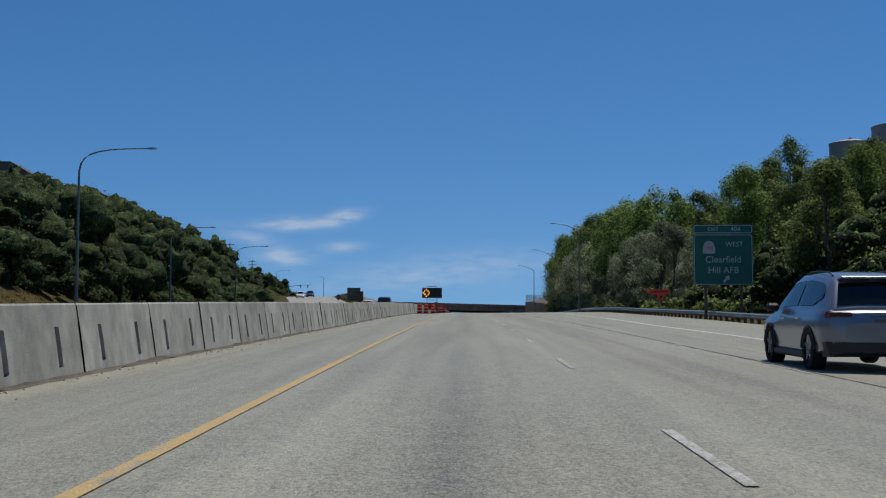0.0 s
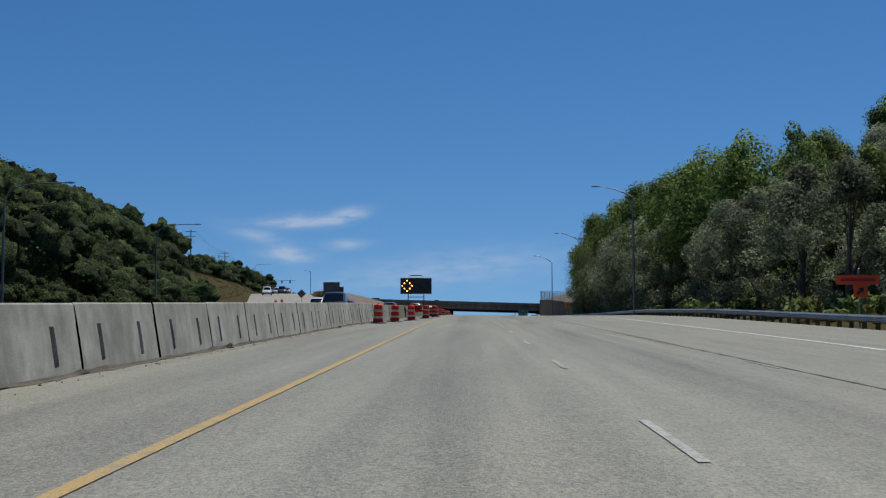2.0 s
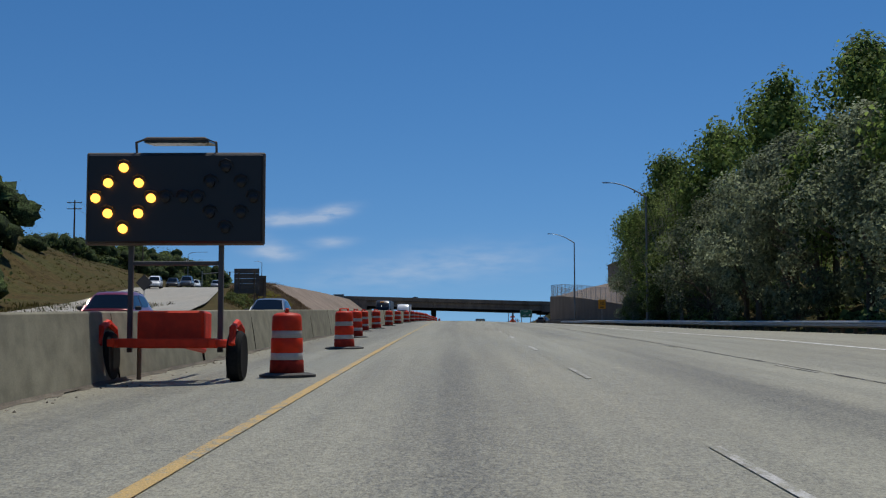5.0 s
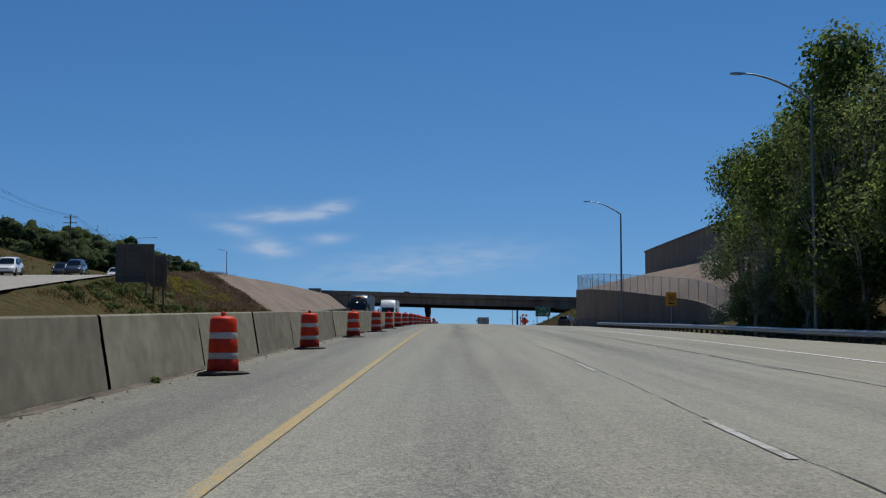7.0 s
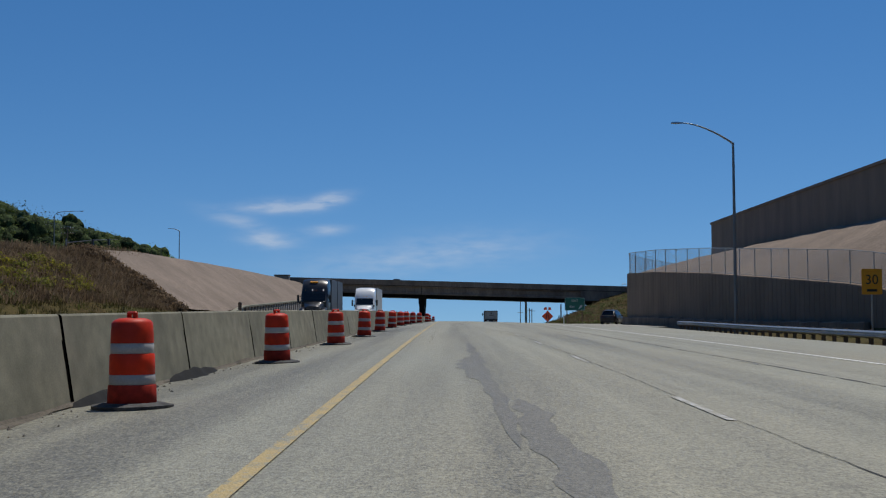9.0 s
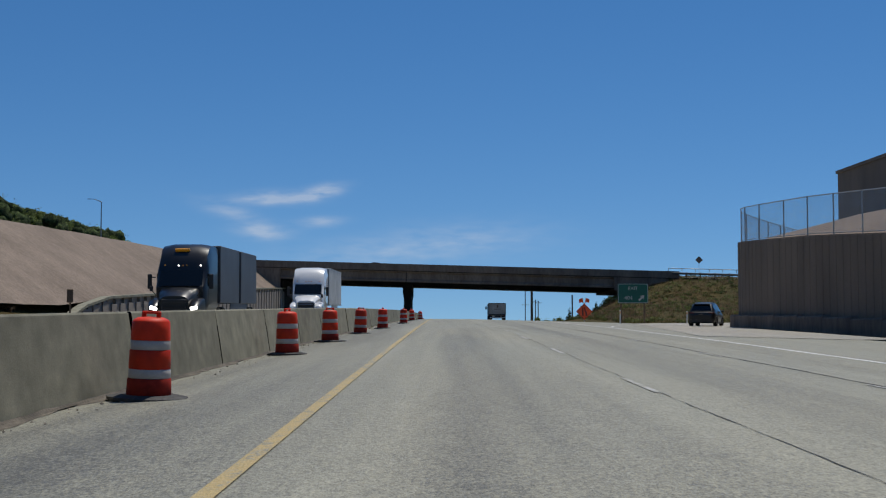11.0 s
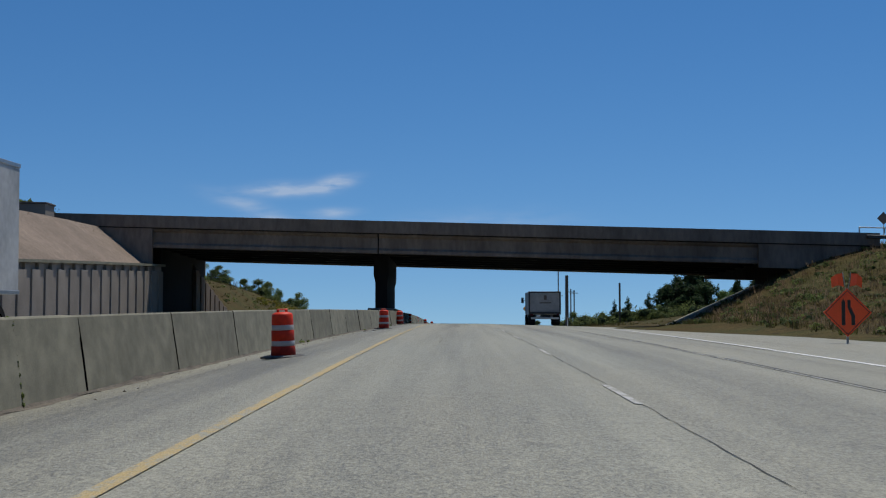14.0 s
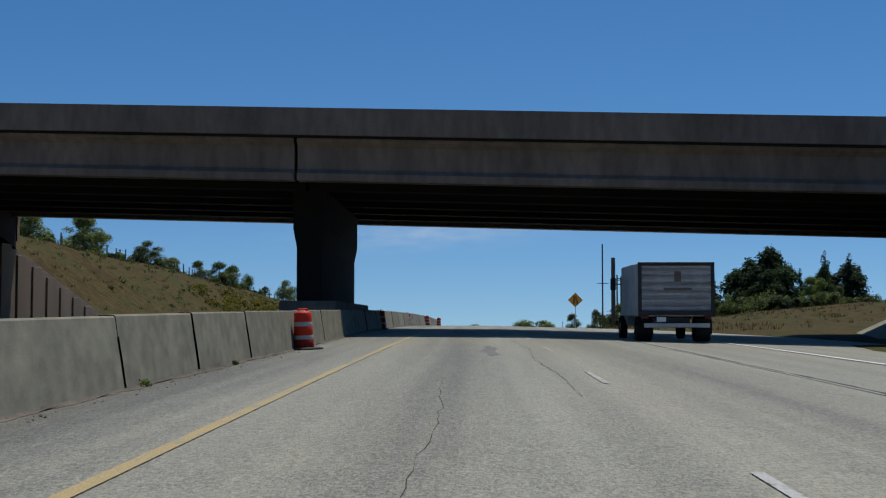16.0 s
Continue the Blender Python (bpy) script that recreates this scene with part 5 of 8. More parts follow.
def build_lamps():
    for x, y, h, rise in ((18.5, 192.4, 12.2, 1.05), (19.8, 271.6, 12.4, 1.4), (20.15, 351.4, 12.9, 1.4)):
        make_lamp(Matrix.Translation((x, y, land(x, y) - 0.05)), h, 3.4, rise, "tall dark steel highway lamp with a curved arm")
    for x, y in ((-25.0, 92.0), (-33.8, 161.0), (-36.4, 222.0)):
        make_lamp(Matrix.Translation((x, y, land(x, y) - 0.05)) @ Matrix.Rotation(math.pi, 4, "Z"), 9.9 if y < 120 else 8.1, 4.7, 2.1, "dark steel highway lamp with a long arm over the oncoming lanes", 3.2)
    make_lamp(Matrix.Translation((-68.6, 496.0, land(-68.6, 496.0) - 0.05)) @ Matrix.Rotation(math.pi, 4, "Z"), 8.4, 4.4, 1.2, "dark steel lamp with a long arm above the side ramp", 3.2)
    x, y = -55.5, 540.0
    make_lamp(Matrix.Translation((x, y, land(x, y) - 0.05)), 11.5, 1.6, 0.5, "slender street lamp beside the overpass approach")


def build_poles():
    tops = []
    for x, y, h in ((-65.5, 380, 21.7), (-71.4, 457, 21.2), (-77.5, 535, 20.5), (-83.5, 613, 20.0)):
        zb = land(x, y) - 0.3
        zt = rz(y) + h
        m = Matrix.Translation((x, y, zb))
        ob = thing("utility_pole", m, "weathered wooden utility pole with crossarms on the hillside", "utility pole", "utility poles along the hill")
        L = zt - zb
        part("pole", Shape().tube([(0, 0, 0), (0, 0, L)], [0.18, 0.12], 10), weathered_wood, ob, smooth=True)
        for dz in (0.5, 1.6):
            part("crossarm", Shape().box((0, -0.15, L - dz), (2.6, 0.11, 0.13), ch=0.01), weathered_wood, ob)
            for sx in (-1.2, -0.6, 0.6, 1.2):
                part("insulator", Shape().lathe([(0.03, 0), (0.06, 0.05), (0.05, 0.12), (0.06, 0.16), (0.02, 0.2)], 8, (sx, -0.15, L - dz + 0.06)), sign_white, ob)
        tops.append((x, y, zt))
    tops.sort(key=lambda p: p[1])
    w = Shape()
    for a, b in zip(tops, tops[1:]):
        for sx in (-1.2, 0.6, 1.2):
            pts = []
            for k in range(9):
                u = k / 8
                pts.append((a[0] + (b[0] - a[0]) * u + sx, a[1] + (b[1] - a[1]) * u - 0.15, a[2] + (b[2] - a[2]) * u - 0.3 - 1.2 * 4 * u * (1 - u)))
            w.tube(pts, 0.018, 4)
    tagged(part("utility_wire", w, black_paint), "sagging black overhead wires between the poles", "wire")
    # poles beyond the bridge
    for x, y, h, r in ((23.5, 690, 14.6, 0.12), (25.3, 690, 12.0, 0.34), (27.0, 700, 9.5, 0.13), (27.9, 702, 9.3, 0.13), (36.5, 690, 9.6, 0.2)):
        ob = thing("utility_pole", Matrix.Translation((x, y, land(x, y) - 0.3)), "dark wooden utility pole beyond the bridge", "utility pole", "poles beyond the bridge")
        part("pole", Shape().tube([(0, 0, 0), (0, 0, h)], [r * 1.15, r], 10), weathered_wood, ob, smooth=True)
        if r < 0.2:
            part("crossarm", Shape().box((0, -0.15, h * (0.55 if h > 12 else 0.93)), (1.9, 0.1, 0.12), ch=0.01), weathered_wood, ob)


# signs
def posts(ob, xs, h, mat=galvanised, r=0.05, y=0.08):
    for x in xs:
        part("post", Shape().box((x, y, h / 2), (2 * r, 2 * r, h), ch=0.008), mat, ob)


def build_signs():
    # large guide sign
    x0, x1, y = 17.35, 21.4, 89.8
    cx = (x0 + x1) / 2
    zg = land(cx, y)
    zb = rz(y) + 2.15
    ob = thing("guide_sign", Matrix.Translation((cx, y, zg)), "large green highway guide sign with white letters on two posts", "road sign")
    b = zb - zg
    posts(ob, (-1.2, 1.2), b + 3.9, weathered_wood, 0.09, 0.12)
    part("panel", flat(rounded(4.0, 3.45, 0.2, 0, b + 1.73), -0.03, 0.03), sign_green, ob)
    part("tab", flat(rounded(4.0, 0.62, 0.1, 0, b + 3.79), -0.03, 0.03), sign_green, ob)
    for cz, w, h in ((b + 1.73, 3.92, 3.37), (b + 3.79, 3.92, 0.54)):
        outer, inner = rounded(w, h, 0.18 if h > 1 else 0.1, 0, cz), rounded(w - 0.08, h - 0.08, 0.15 if h > 1 else 0.07, 0, cz)
        n = len(outer)
        sh = Shape().add([(p[0], -0.036, p[1]) for p in outer + inner], [(k, (k + 1) % n, n + (k + 1) % n, n + k) for k in range(n)])
        part("border", sh, sign_legend, ob)
    T = lambda x, z: Matrix.Translation((x, -0.036, z))
    lettering("letters", "EXIT", 0.36, T(-0.65, b + 3.78), sign_legend, ob)
    lettering("letters", "404", 0.46, T(0.85, b + 3.78), sign_legend, ob)
    lettering("letters", "WEST", 0.46, T(0.75, b + 2.75), sign_legend, ob)
    lettering("letters", "Clearfield", 0.62, T(0.0, b + 1.72), sign_legend, ob)
    lettering("letters", "Hill AFB", 0.62, T(0.0, b + 1.0), sign_legend, ob)
    part("arrow", flat(arrow_poly(0.2, b + 0.42, 0.6), -0.04, -0.034), sign_legend, ob)
    sh = flat([(-0.42, -0.38), (-0.25, -0.42), (0.25, -0.42), (0.42, -0.38), (0.40, 0.02), (0.30, 0.30), (0.12, 0.44), (-0.12, 0.44), (-0.30, 0.30), (-0.40, 0.02)], -0.006, 0)
    part("route_shield", sh, sign_legend, ob, "white route shield", at=T(-0.95, b + 2.55))
    lettering("letters", "193", 0.38, Matrix.Translation((-0.95, -0.045, b + 2.47)), sign_red, ob)
    # exit sign in the gore
    x0, x1, y = 15.7, 18.3, 432.5
    cx, zg = (x0 + x1) / 2, land((x0 + x1) / 2, 432.5)
    zb = rz(y) + 1.45
    b = zb - zg
    ob = thing("exit_sign", Matrix.Translation((cx, y, zg - 0.1)), "green exit sign with white letters and an arrow on two posts", "road sign")
    posts(ob, (-1.0, 0.95), b + 1.5, weathered_wood, 0.06)
    part("panel", flat(rounded(2.55, 1.65, 0.12, 0, b + 0.83), -0.02, 0.02), sign_green, ob)
    outer, inner = rounded(2.49, 1.59, 0.1, 0, b + 0.83), rounded(2.42, 1.52, 0.08, 0, b + 0.83)
    n = len(outer)
    part("border", Shape().add([(p[0], -0.026, p[1]) for p in outer + inner], [(k, (k + 1) % n, n + (k + 1) % n, n + k) for k in range(n)]), sign_legend, ob)
    lettering("letters", "EXIT", 0.42, Matrix.Translation((0.0, -0.026, b + 1.24)), sign_legend, ob)
    lettering("letters", "404", 0.46, Matrix.Translation((-0.38, -0.026, b + 0.44)), sign_legend, ob)
    part("arrow", flat(arrow_poly(0.72, b + 0.46, 0.62), -0.03, -0.024), sign_legend, ob)

    def diamond(name, x, y, size, zc, mat, label, flags=False, bars=True, symbol=None):
        zg = land(x, y) if x > 17 else max(land(x, y), road_at(x, y) - 0.1)
        c = rz(y) + zc - zg
        ob = thing(name, Matrix.Translation((x, y, zg)), label, "road sign")
        h = size / 2
        part("panel", flat([(0, c + h), (-h, c), (0, c - h), (h, c)], -0.012, 0.012), mat, ob)
        k = 0.92
        part("border", Shape().add([(p[0], -0.016, p[1]) for p in ((0, c + h * k), (-h * k, c), (0, c - h * k), (h * k, c), (0, c + h * (k - 0.04)), (-h * (k - 0.04), c), (0, c - h * (k - 0.04)), (h * (k - 0.04), c))],
                                   [(i, (i + 1) % 4, 4 + (i + 1) % 4, 4 + i) for i in range(4)]), sign_black, ob)
        part("post", Shape().box((0, 0.05, (c + h) / 2), (0.06, 0.06, c + h * 0.9), ch=0.005), galvanised, ob)
        if symbol == "merge":
            part("symbol", flat([(-0.20, c - 0.42), (-0.08, c - 0.42), (-0.08, c + 0.36), (-0.14, c + 0.46), (-0.20, c + 0.36)], -0.02, -0.014), sign_black, ob)
            part("symbol", flat([(0.12, c - 0.42), (0.24, c - 0.42), (0.24, c - 0.1), (0.10, c + 0.2), (0.10, c + 0.42), (0.0, c + 0.42), (0.0, c + 0.16), (0.12, c - 0.12)], -0.02, -0.014), sign_black, ob)
        elif bars:
            for dz in (0.18, 0.0, -0.18):
                part("text_bar", Shape().box((0, -0.016, c + dz), (size * 0.42, 0.006, 0.09)), sign_black, ob)
        if flags:
            for sx in (-1, 1):
                part("flag", Shape().sheet([[(sx * 0.1, 0.02, c + h + 0.05), (sx * 0.15, 0.02, c + h + 0.5)], [(sx * 0.3, -0.05, c + h + 0.1), (sx * 0.34, -0.04, c + h + 0.48)], [(sx * 0.5, 0.03, c + h + 0.02), (sx * 0.52, 0.04, c + h + 0.36)]]), sign_orange, ob, "bright orange flag")
            part("flag_stick", Shape().tube([(-0.02, 0.03, c + h * 0.8), (-0.14, 0.03, c + h + 0.55)], 0.012, 5).tube([(0.02, 0.03, c + h * 0.8), (0.14, 0.03, c + h + 0.55)], 0.012, 5), galvanised, ob)
        return ob

    diamond("lane_closed_sign", 14.9, 451.5, 1.62, 0.72, sign_orange, "bright orange diamond warning sign with flags on a stand", True, symbol="merge")
    diamond("curve_sign", 12.2, 600, 1.5, 2.6, sign_yellow, "yellow diamond warning sign beside the road", symbol="merge")
    diamond("warning_sign_back", -21.37, 245, 1.25, 3.00, sign_back, "grey diamond sign seen from behind beside the side ramp", bars=False)
    diamond("bridge_end_sign", 41.0, 529, 1.2, 9.6, sign_back, "dark diamond sign seen from behind on the overpass approach", bars=False)
    # orange sign with plates by the guardrail
    x, y = 19.2, 118.0
    zg = land(x, y)
    ob = thing("work_sign", Matrix.Translation((x, y, zg)), "orange roadwork sign with a wide plate behind the guardrail", "road sign")
    part("post", Shape().box((0, 0.05, 1.35), (0.06, 0.06, 2.7), ch=0.005), galvanised, ob)
    part("panel", flat(rounded(1.9, 0.42, 0.04, -0.05, 2.2), -0.012, 0.012), sign_orange, ob)
    part("text_bar", Shape().box((-0.05, -0.015, 2.2), (1.5, 0.006, 0.14)), sign_red, ob)
    part("arrow_plate", flat(rounded(0.62, 0.56, 0.04, 0.05, 1.72), -0.012, 0.012), sign_orange, ob)
    part("symbol", flat(arrow_poly(0.05, 1.72, 0.42), -0.02, -0.014), sign_black, ob)
    # yellow plate on the wall fence
    x, y = 21.7, 327.6
    zg = land(x, y)
    c = rz(y) + 2.3 - zg
    ob = thing("speed_plate", Matrix.Translation((x, y, zg)), "square amber advisory sign on a post before the wall", "road sign")
    part("panel", flat(rounded(1.0, 1.25, 0.06, 0, c), -0.012, 0.012), sign_yellow, ob)
    part("post", Shape().box((0, 0.05, c / 2), (0.07, 0.07, c), ch=0.006), galvanised, ob)
    lettering("letters", "30", 0.66, Matrix.Translation((0, -0.016, c + 0.08)), sign_black, ob)
    part("text_bar", Shape().box((0, -0.015, c - 0.42), (0.5, 0.006, 0.12)), sign_black, ob)
    # backs of two signs on the mound
    for cx, y, w, h, top in ((-24.0, 310.5, 3.1, 3.1, 6.5), (-22.6, 313.0, 1.3, 2.6, 5.7)):
        zg = land(cx, y)
        zt = rz(y) + top - zg
        ob = thing("sign_back_panel", Matrix.Translation((cx, y, zg)), "brown-grey back of a large road sign on steel posts", "road sign", "signs facing the oncoming lanes")
        n = max(2, round(w / 0.62))
        for k in range(n):
            part("plank", Shape().box((0, 0, zt - h + h * (k + 0.5) / n), (w, 0.05, h / n - 0.012), ch=0.006), sign_back, ob)
        for sx in ((-w * 0.3, w * 0.32)):
            part("post", Shape().box((sx, -0.12, zt / 2 - 0.15), (0.16, 0.16, zt - 0.2), ch=0.01), weathered_wood, ob)
        for dz in (0.5, h * 0.5, h - 0.5):
            part("stiffener", Shape().box((0, -0.05, zt - dz), (w * 0.96, 0.06, 0.08), ch=0.008), sign_back, ob)
    # delineators
    for x, y in ((15.0, 425.5), (21.6, 433.0), (14.6, 560), (13.5, 640)):
        zg = max(land(x, y), road_at(min(x, 17.6), y) - 0.05)
        ob = thing("delineator", Matrix.Translation((x, y, zg)), "slim white plastic delineator post", "delineator", "delineator posts")
        part("post", Shape().box((0, 0, 0.55), (0.09, 0.03, 1.1), ch=0.008), sign_white, ob)
        part("reflector", Shape().box((0, -0.02, 0.95), (0.07, 0.01, 0.15), ch=0.003), sign_yellow, ob)


# guardrails
def rail_shape(pts, side):
    """A W-beam along points (x, y, z); side turns its face."""
    prof = [(0.0, -0.155), (0.035, -0.13), (0.08, -0.09), (0.08, -0.06), (0.02, -0.02), (0.02, 0.02), (0.08, 0.06), (0.08, 0.09), (0.035, 0.13), (0.0, 0.155)]
    rows = []
    for i, p in enumerate(pts):
        a, b = Vector(pts[max(i - 1, 0)]), Vector(pts[min(i + 1, len(pts) - 1)])
        d = (b - a).normalized()
        nrm = Vector((-d.y, d.x, 0)).normalized() * side
        rows.append([Vector(p) + nrm * u + Vector((0, 0, w)) for u, w in prof])
    return Shape().sheet(rows)


def build_guardrails():
    ob = thing("guardrail", Matrix.Identity(4), "galvanised W-beam guardrail on wooden posts beside the shoulder", "guardrail")
    def gx(y):
        return float(np.interp(y, [-40, 60, 160, 300, 375], [18.6, 18.4, 18.6, 18.4, 19.6]))
    ys = np.arange(-40, 374, 3.8)
    for i in range(len(ys) - 1):
        pts = [(gx(q), q, land(gx(q), q) + 0.60) for q in np.linspace(ys[i], ys[i + 1] + 0.1, 3)]
        part("beam", rail_shape(pts, 1), galvanised, ob, smooth=True)
    post = Shape().box((0.22, 0, 0.36), (0.17, 0.17, 0.84), ch=0.015).box((0.08, 0, 0.58), (0.16, 0.15, 0.34), ch=0.012).mesh("post", weathered_wood)
    for k in range(217):
        q = -40 + 1.9 * k
        o = new("post", post)
        o.parent = ob
        o.matrix_basis = Matrix.Translation((gx(q), q, land(gx(q), q)))
    # overpass approach
    ob = thing("guardrail", Matrix.Identity(4), "grey guardrail along the overpass approach", "guardrail")
    for x0, x1, y in ((33.5, 118, BY0 - 0.4), (-100, -34, BY0 - 0.4)):
        pts = [(x, y + skew(x), max(btop(x) - 0.86, land(x, y + skew(x))) + 0.55) for x in np.arange(x0, x1, 2.0)]
        part("beam", rail_shape(pts, -1), rail_dark, ob, smooth=True)
        for x in np.arange(x0, x1, 2.0):
            o = new("post", post)
            o.parent = ob
            o.matrix_basis = Matrix.Translation((x, y + 0.1 + skew(x), max(btop(x) - 0.86, land(x, y + skew(x))))) @ Matrix.Rotation(radians(90), 4, "Z")


# vehicles
def loft(stations, mat=0):
    """Rings along y: each (y, [(half width, z), ...]) from the floor up, mirrored."""
    sh = Shape()
    n = None
    for y, half in stations:
        ring = [(w, y, z) for w, z in half] + [(-w, y, z) for w, z in reversed(half)]
        n = len(ring)
        sh.v += ring
    for i in range(len(stations) - 1):
        for k in range(n):
            sh.f.append((i * n + k, i * n + (k + 1) % n, (i + 1) * n + (k + 1) % n, (i + 1) * n + k))
    sh.f += [tuple(range(n)), tuple((len(stations) - 1) * n + k for k in range(n))[::-1]]
    sh.m = [mat] * len(sh.f)
    return sh


def make_wheel(parent, x, y, r, w):
    side = 1 if x > 0 else -1
    at = Matrix.Translation((x, y, r)) @ Matrix.Rotation(radians(90) * side, 4, "Y")
    wh = part("wheel", Shape().lathe([(r * 0.62, -w / 2), (r * 0.93, -w / 2), (r, -w * 0.32), (r, w * 0.32), (r * 0.93, w / 2), (r * 0.62, w / 2), (r * 0.6, w * 0.3)], 28), rubber, parent, "black tyre", smooth=True, at=at)
    sh = Shape().lathe([(r * 0.61, 0), (r * 0.6, w * 0.36), (r * 0.55, w * 0.3), (r * 0.2, w * 0.34), (r * 0.08, w * 0.4)], 20)
    for k in range(5):
        a = 6.2832 * k / 5
        sh.box((r * 0.36 * math.cos(a), r * 0.36 * math.sin(a), w * 0.38), (r * 0.5, r * 0.13, 0.03), Matrix.Rotation(a, 3, "Z"), 0.006)
    part("rim", sh, rim_metal, wh, "grey alloy rim")


def make_car(m, paint, label, kind="suv", name="car", lit=False):
    """A passenger car that faces +y, its middle at the origin."""
    ob = thing(name, m, label, "car")
    H, L = {"suv": (1.67, 4.55), "sedan": (1.45, 4.75), "pickup": (1.85, 5.6), "crossover": (1.6, 4.4), "compact": (1.57, 4.5)}[kind]
    s, e = H / 1.67, L / 4.55
    Y = lambda v: v * e
    Z = lambda v: v * s
    low = [(-2.29, 0.52, 0.60, 0.80, 0.56), (-2.25, 0.42, 0.80, 0.97, 0.72), (-2.16, 0.34, 0.885, 1.03, 0.80), (-1.95, 0.29, 0.925, 1.05, 0.85), (-1.5, 0.26, 0.94, 1.03, 0.885), (-0.5, 0.23, 0.915, 1.0, 0.885), (0.5, 0.23, 0.91, 0.98, 0.88),
           (1.15, 0.24, 0.925, 0.97, 0.85), (1.6, 0.26, 0.93, 0.93, 0.79), (1.95, 0.29, 0.90, 0.87, 0.70), (2.15, 0.33, 0.80, 0.79, 0.60), (2.25, 0.40, 0.66, 0.70, 0.5), (2.285, 0.48, 0.52, 0.62, 0.4)]
    body = loft([(Y(y), [(w * 0.84, Z(zb)), (w * 0.965, Z(zb + 0.07)), (w * 0.985, Z(zb + 0.3 * (zt - zb))), (w, Z(zb + 0.58 * (zt - zb))), (w * 0.985, Z(zt - 0.09)), (tw, Z(zt)), (tw * 0.5, Z(zt + 0.02))]) for y, zb, w, zt, tw in low])
    part("body", body, paint, ob, smooth=True)
    if kind == "pickup":
        cab = [(-0.55, 1.0, 0.84, 1.02, 0.84), (-0.45, 1.0, 0.84, 1.58, 0.68), (0.3, 1.0, 0.84, 1.66, 0.66), (0.55, 1.0, 0.84, 1.62, 0.66), (1.3, 0.98, 0.84, 1.0, 0.82)]
    elif kind == "sedan":
        cab = [(-1.75, 1.0, 0.78, 1.02, 0.78), (-1.0, 1.0, 0.84, 1.6, 0.62), (-0.3, 0.98, 0.86, 1.67, 0.60), (0.3, 0.98, 0.86, 1.63, 0.61), (1.25, 0.97, 0.84, 0.99, 0.82)]
    else:
        cab = [(-2.17, 0.98, 0.82, 1.05, 0.77), (-1.83, 1.0, 0.86, 1.49, 0.64), (-1.60, 1.0, 0.875, 1.575, 0.625), (-0.7, 0.98, 0.88, 1.655, 0.62), (0.15, 0.97, 0.88, 1.63, 0.62), (0.40, 0.97, 0.88, 1.57, 0.635), (1.30, 0.95, 0.85, 0.985, 0.82)]
    rings = [(Y(y), [(wb, Z(zb)), (wb * 0.985, Z(zb + 0.06)), (wt + 0.03, Z(zt - 0.06)), (wt * 0.95, Z(zt)), (wt * 0.5, Z(zt + 0.025))]) for y, zb, wb, zt, wt in cab]
    part("cabin", loft(rings), paint, ob, smooth=True)

    def side_point(y, f):
        """A point of the cabin's side at y, f of the way up, a little proud of it."""
        ys2 = [q[0] for q in rings]
        lo = [np.interp(y, ys2, [q[1][1][c] for q in rings]) for c in (0, 1)]
        hi = [np.interp(y, ys2, [q[1][2][c] for q in rings]) for c in (0, 1)]
        return lo[0] + (hi[0] - lo[0]) * f + 0.012, lo[1] + (hi[1] - lo[1]) * f + 0.004

    ends = (cab[1][0] + 0.12, cab[-1][0] - 0.34)
    for sx in (-1, 1):
        for u0, u1 in ((0.0, 0.47), (0.50, 1.0)) if kind != "pickup" else ((0.0, 1.0),):
            rows = []
            for k in range(9):
                u = u0 + (u1 - u0) * k / 8
                y = Y(ends[0] + (ends[1] - ends[0]) * u)
                f0 = 0.10 + (0.28 * max(0, 1 - u / 0.12) if kind != "pickup" else 0)
                rows.append([(sx * side_point(y, f)[0], y, side_point(y, f)[1]) for f in (f0, 0.5, 0.90 - 0.25 * max(0, 1 - u / 0.08))])
            part("side_window", Shape().sheet(rows), car_glass, ob, "dark tinted side window", smooth=True)
    for (r0, r1), nm, f0, f1, out in (((rings[0], rings[1]), "rear_window", 0.12, 0.93, -0.014), ((rings[-1], rings[-2]), "windscreen", 0.08, 0.93, 0.014)):
        rows = []
        for f in np.linspace(f0, f1, 4):
            y = r0[0] + (r1[0] - r0[0]) * f
            top0, top1 = r0[1][3], r1[1][3]
            w = (top0[0] + (top1[0] - top0[0]) * f) * 0.95
            z = top0[1] + (top1[1] - top0[1]) * f
            rows.append([(w * c, y + out, z + 0.022 * (1 - c * c) + 0.008) for c in np.linspace(-1, 1, 9)])
        part(nm, Shape().sheet(rows), car_glass, ob, "dark tinted glass", smooth=True)
    # pillars
    for sx in (-1, 1):
        if kind in ("suv", "crossover", "compact"):
            part("roof_rail", Shape().tube([(sx * 0.56, Y(-1.5), Z(1.60)), (sx * 0.55, Y(-1.25), Z(1.665)), (sx * 0.55, Y(-0.6), Z(1.695)), (sx * 0.55, Y(-0.1), Z(1.685)), (sx * 0.56, Y(0.1), Z(1.64))], 0.014, 6), plastic_black, ob)
        part("mirror", Shape().box((sx * 1.0, Y(0.78), Z(1.06)), (0.22, 0.13, 0.15), ch=0.04), plastic_black, ob)
        part("tail_lamp", loft([(Y(-2.265), [(0.17, -0.03), (0.18, 0.0), (0.16, 0.035)]), (Y(-2.16), [(0.21, -0.05), (0.225, 0.0), (0.2, 0.05)]), (Y(-1.93), [(0.20, -0.01), (0.205, 0.01), (0.2, 0.03)])]), lamp_red, ob, "dark red tail lamp", at=Matrix.Translation((sx * 0.66, 0, Z(0.955))))
        part("headlight", Shape().box((sx * 0.62, Y(2.06), Z(0.70)), (0.34, 0.20, 0.13), ch=0.03), headlight_glow if lit and sx < 0 else lamp_clear, ob, "clear headlight")
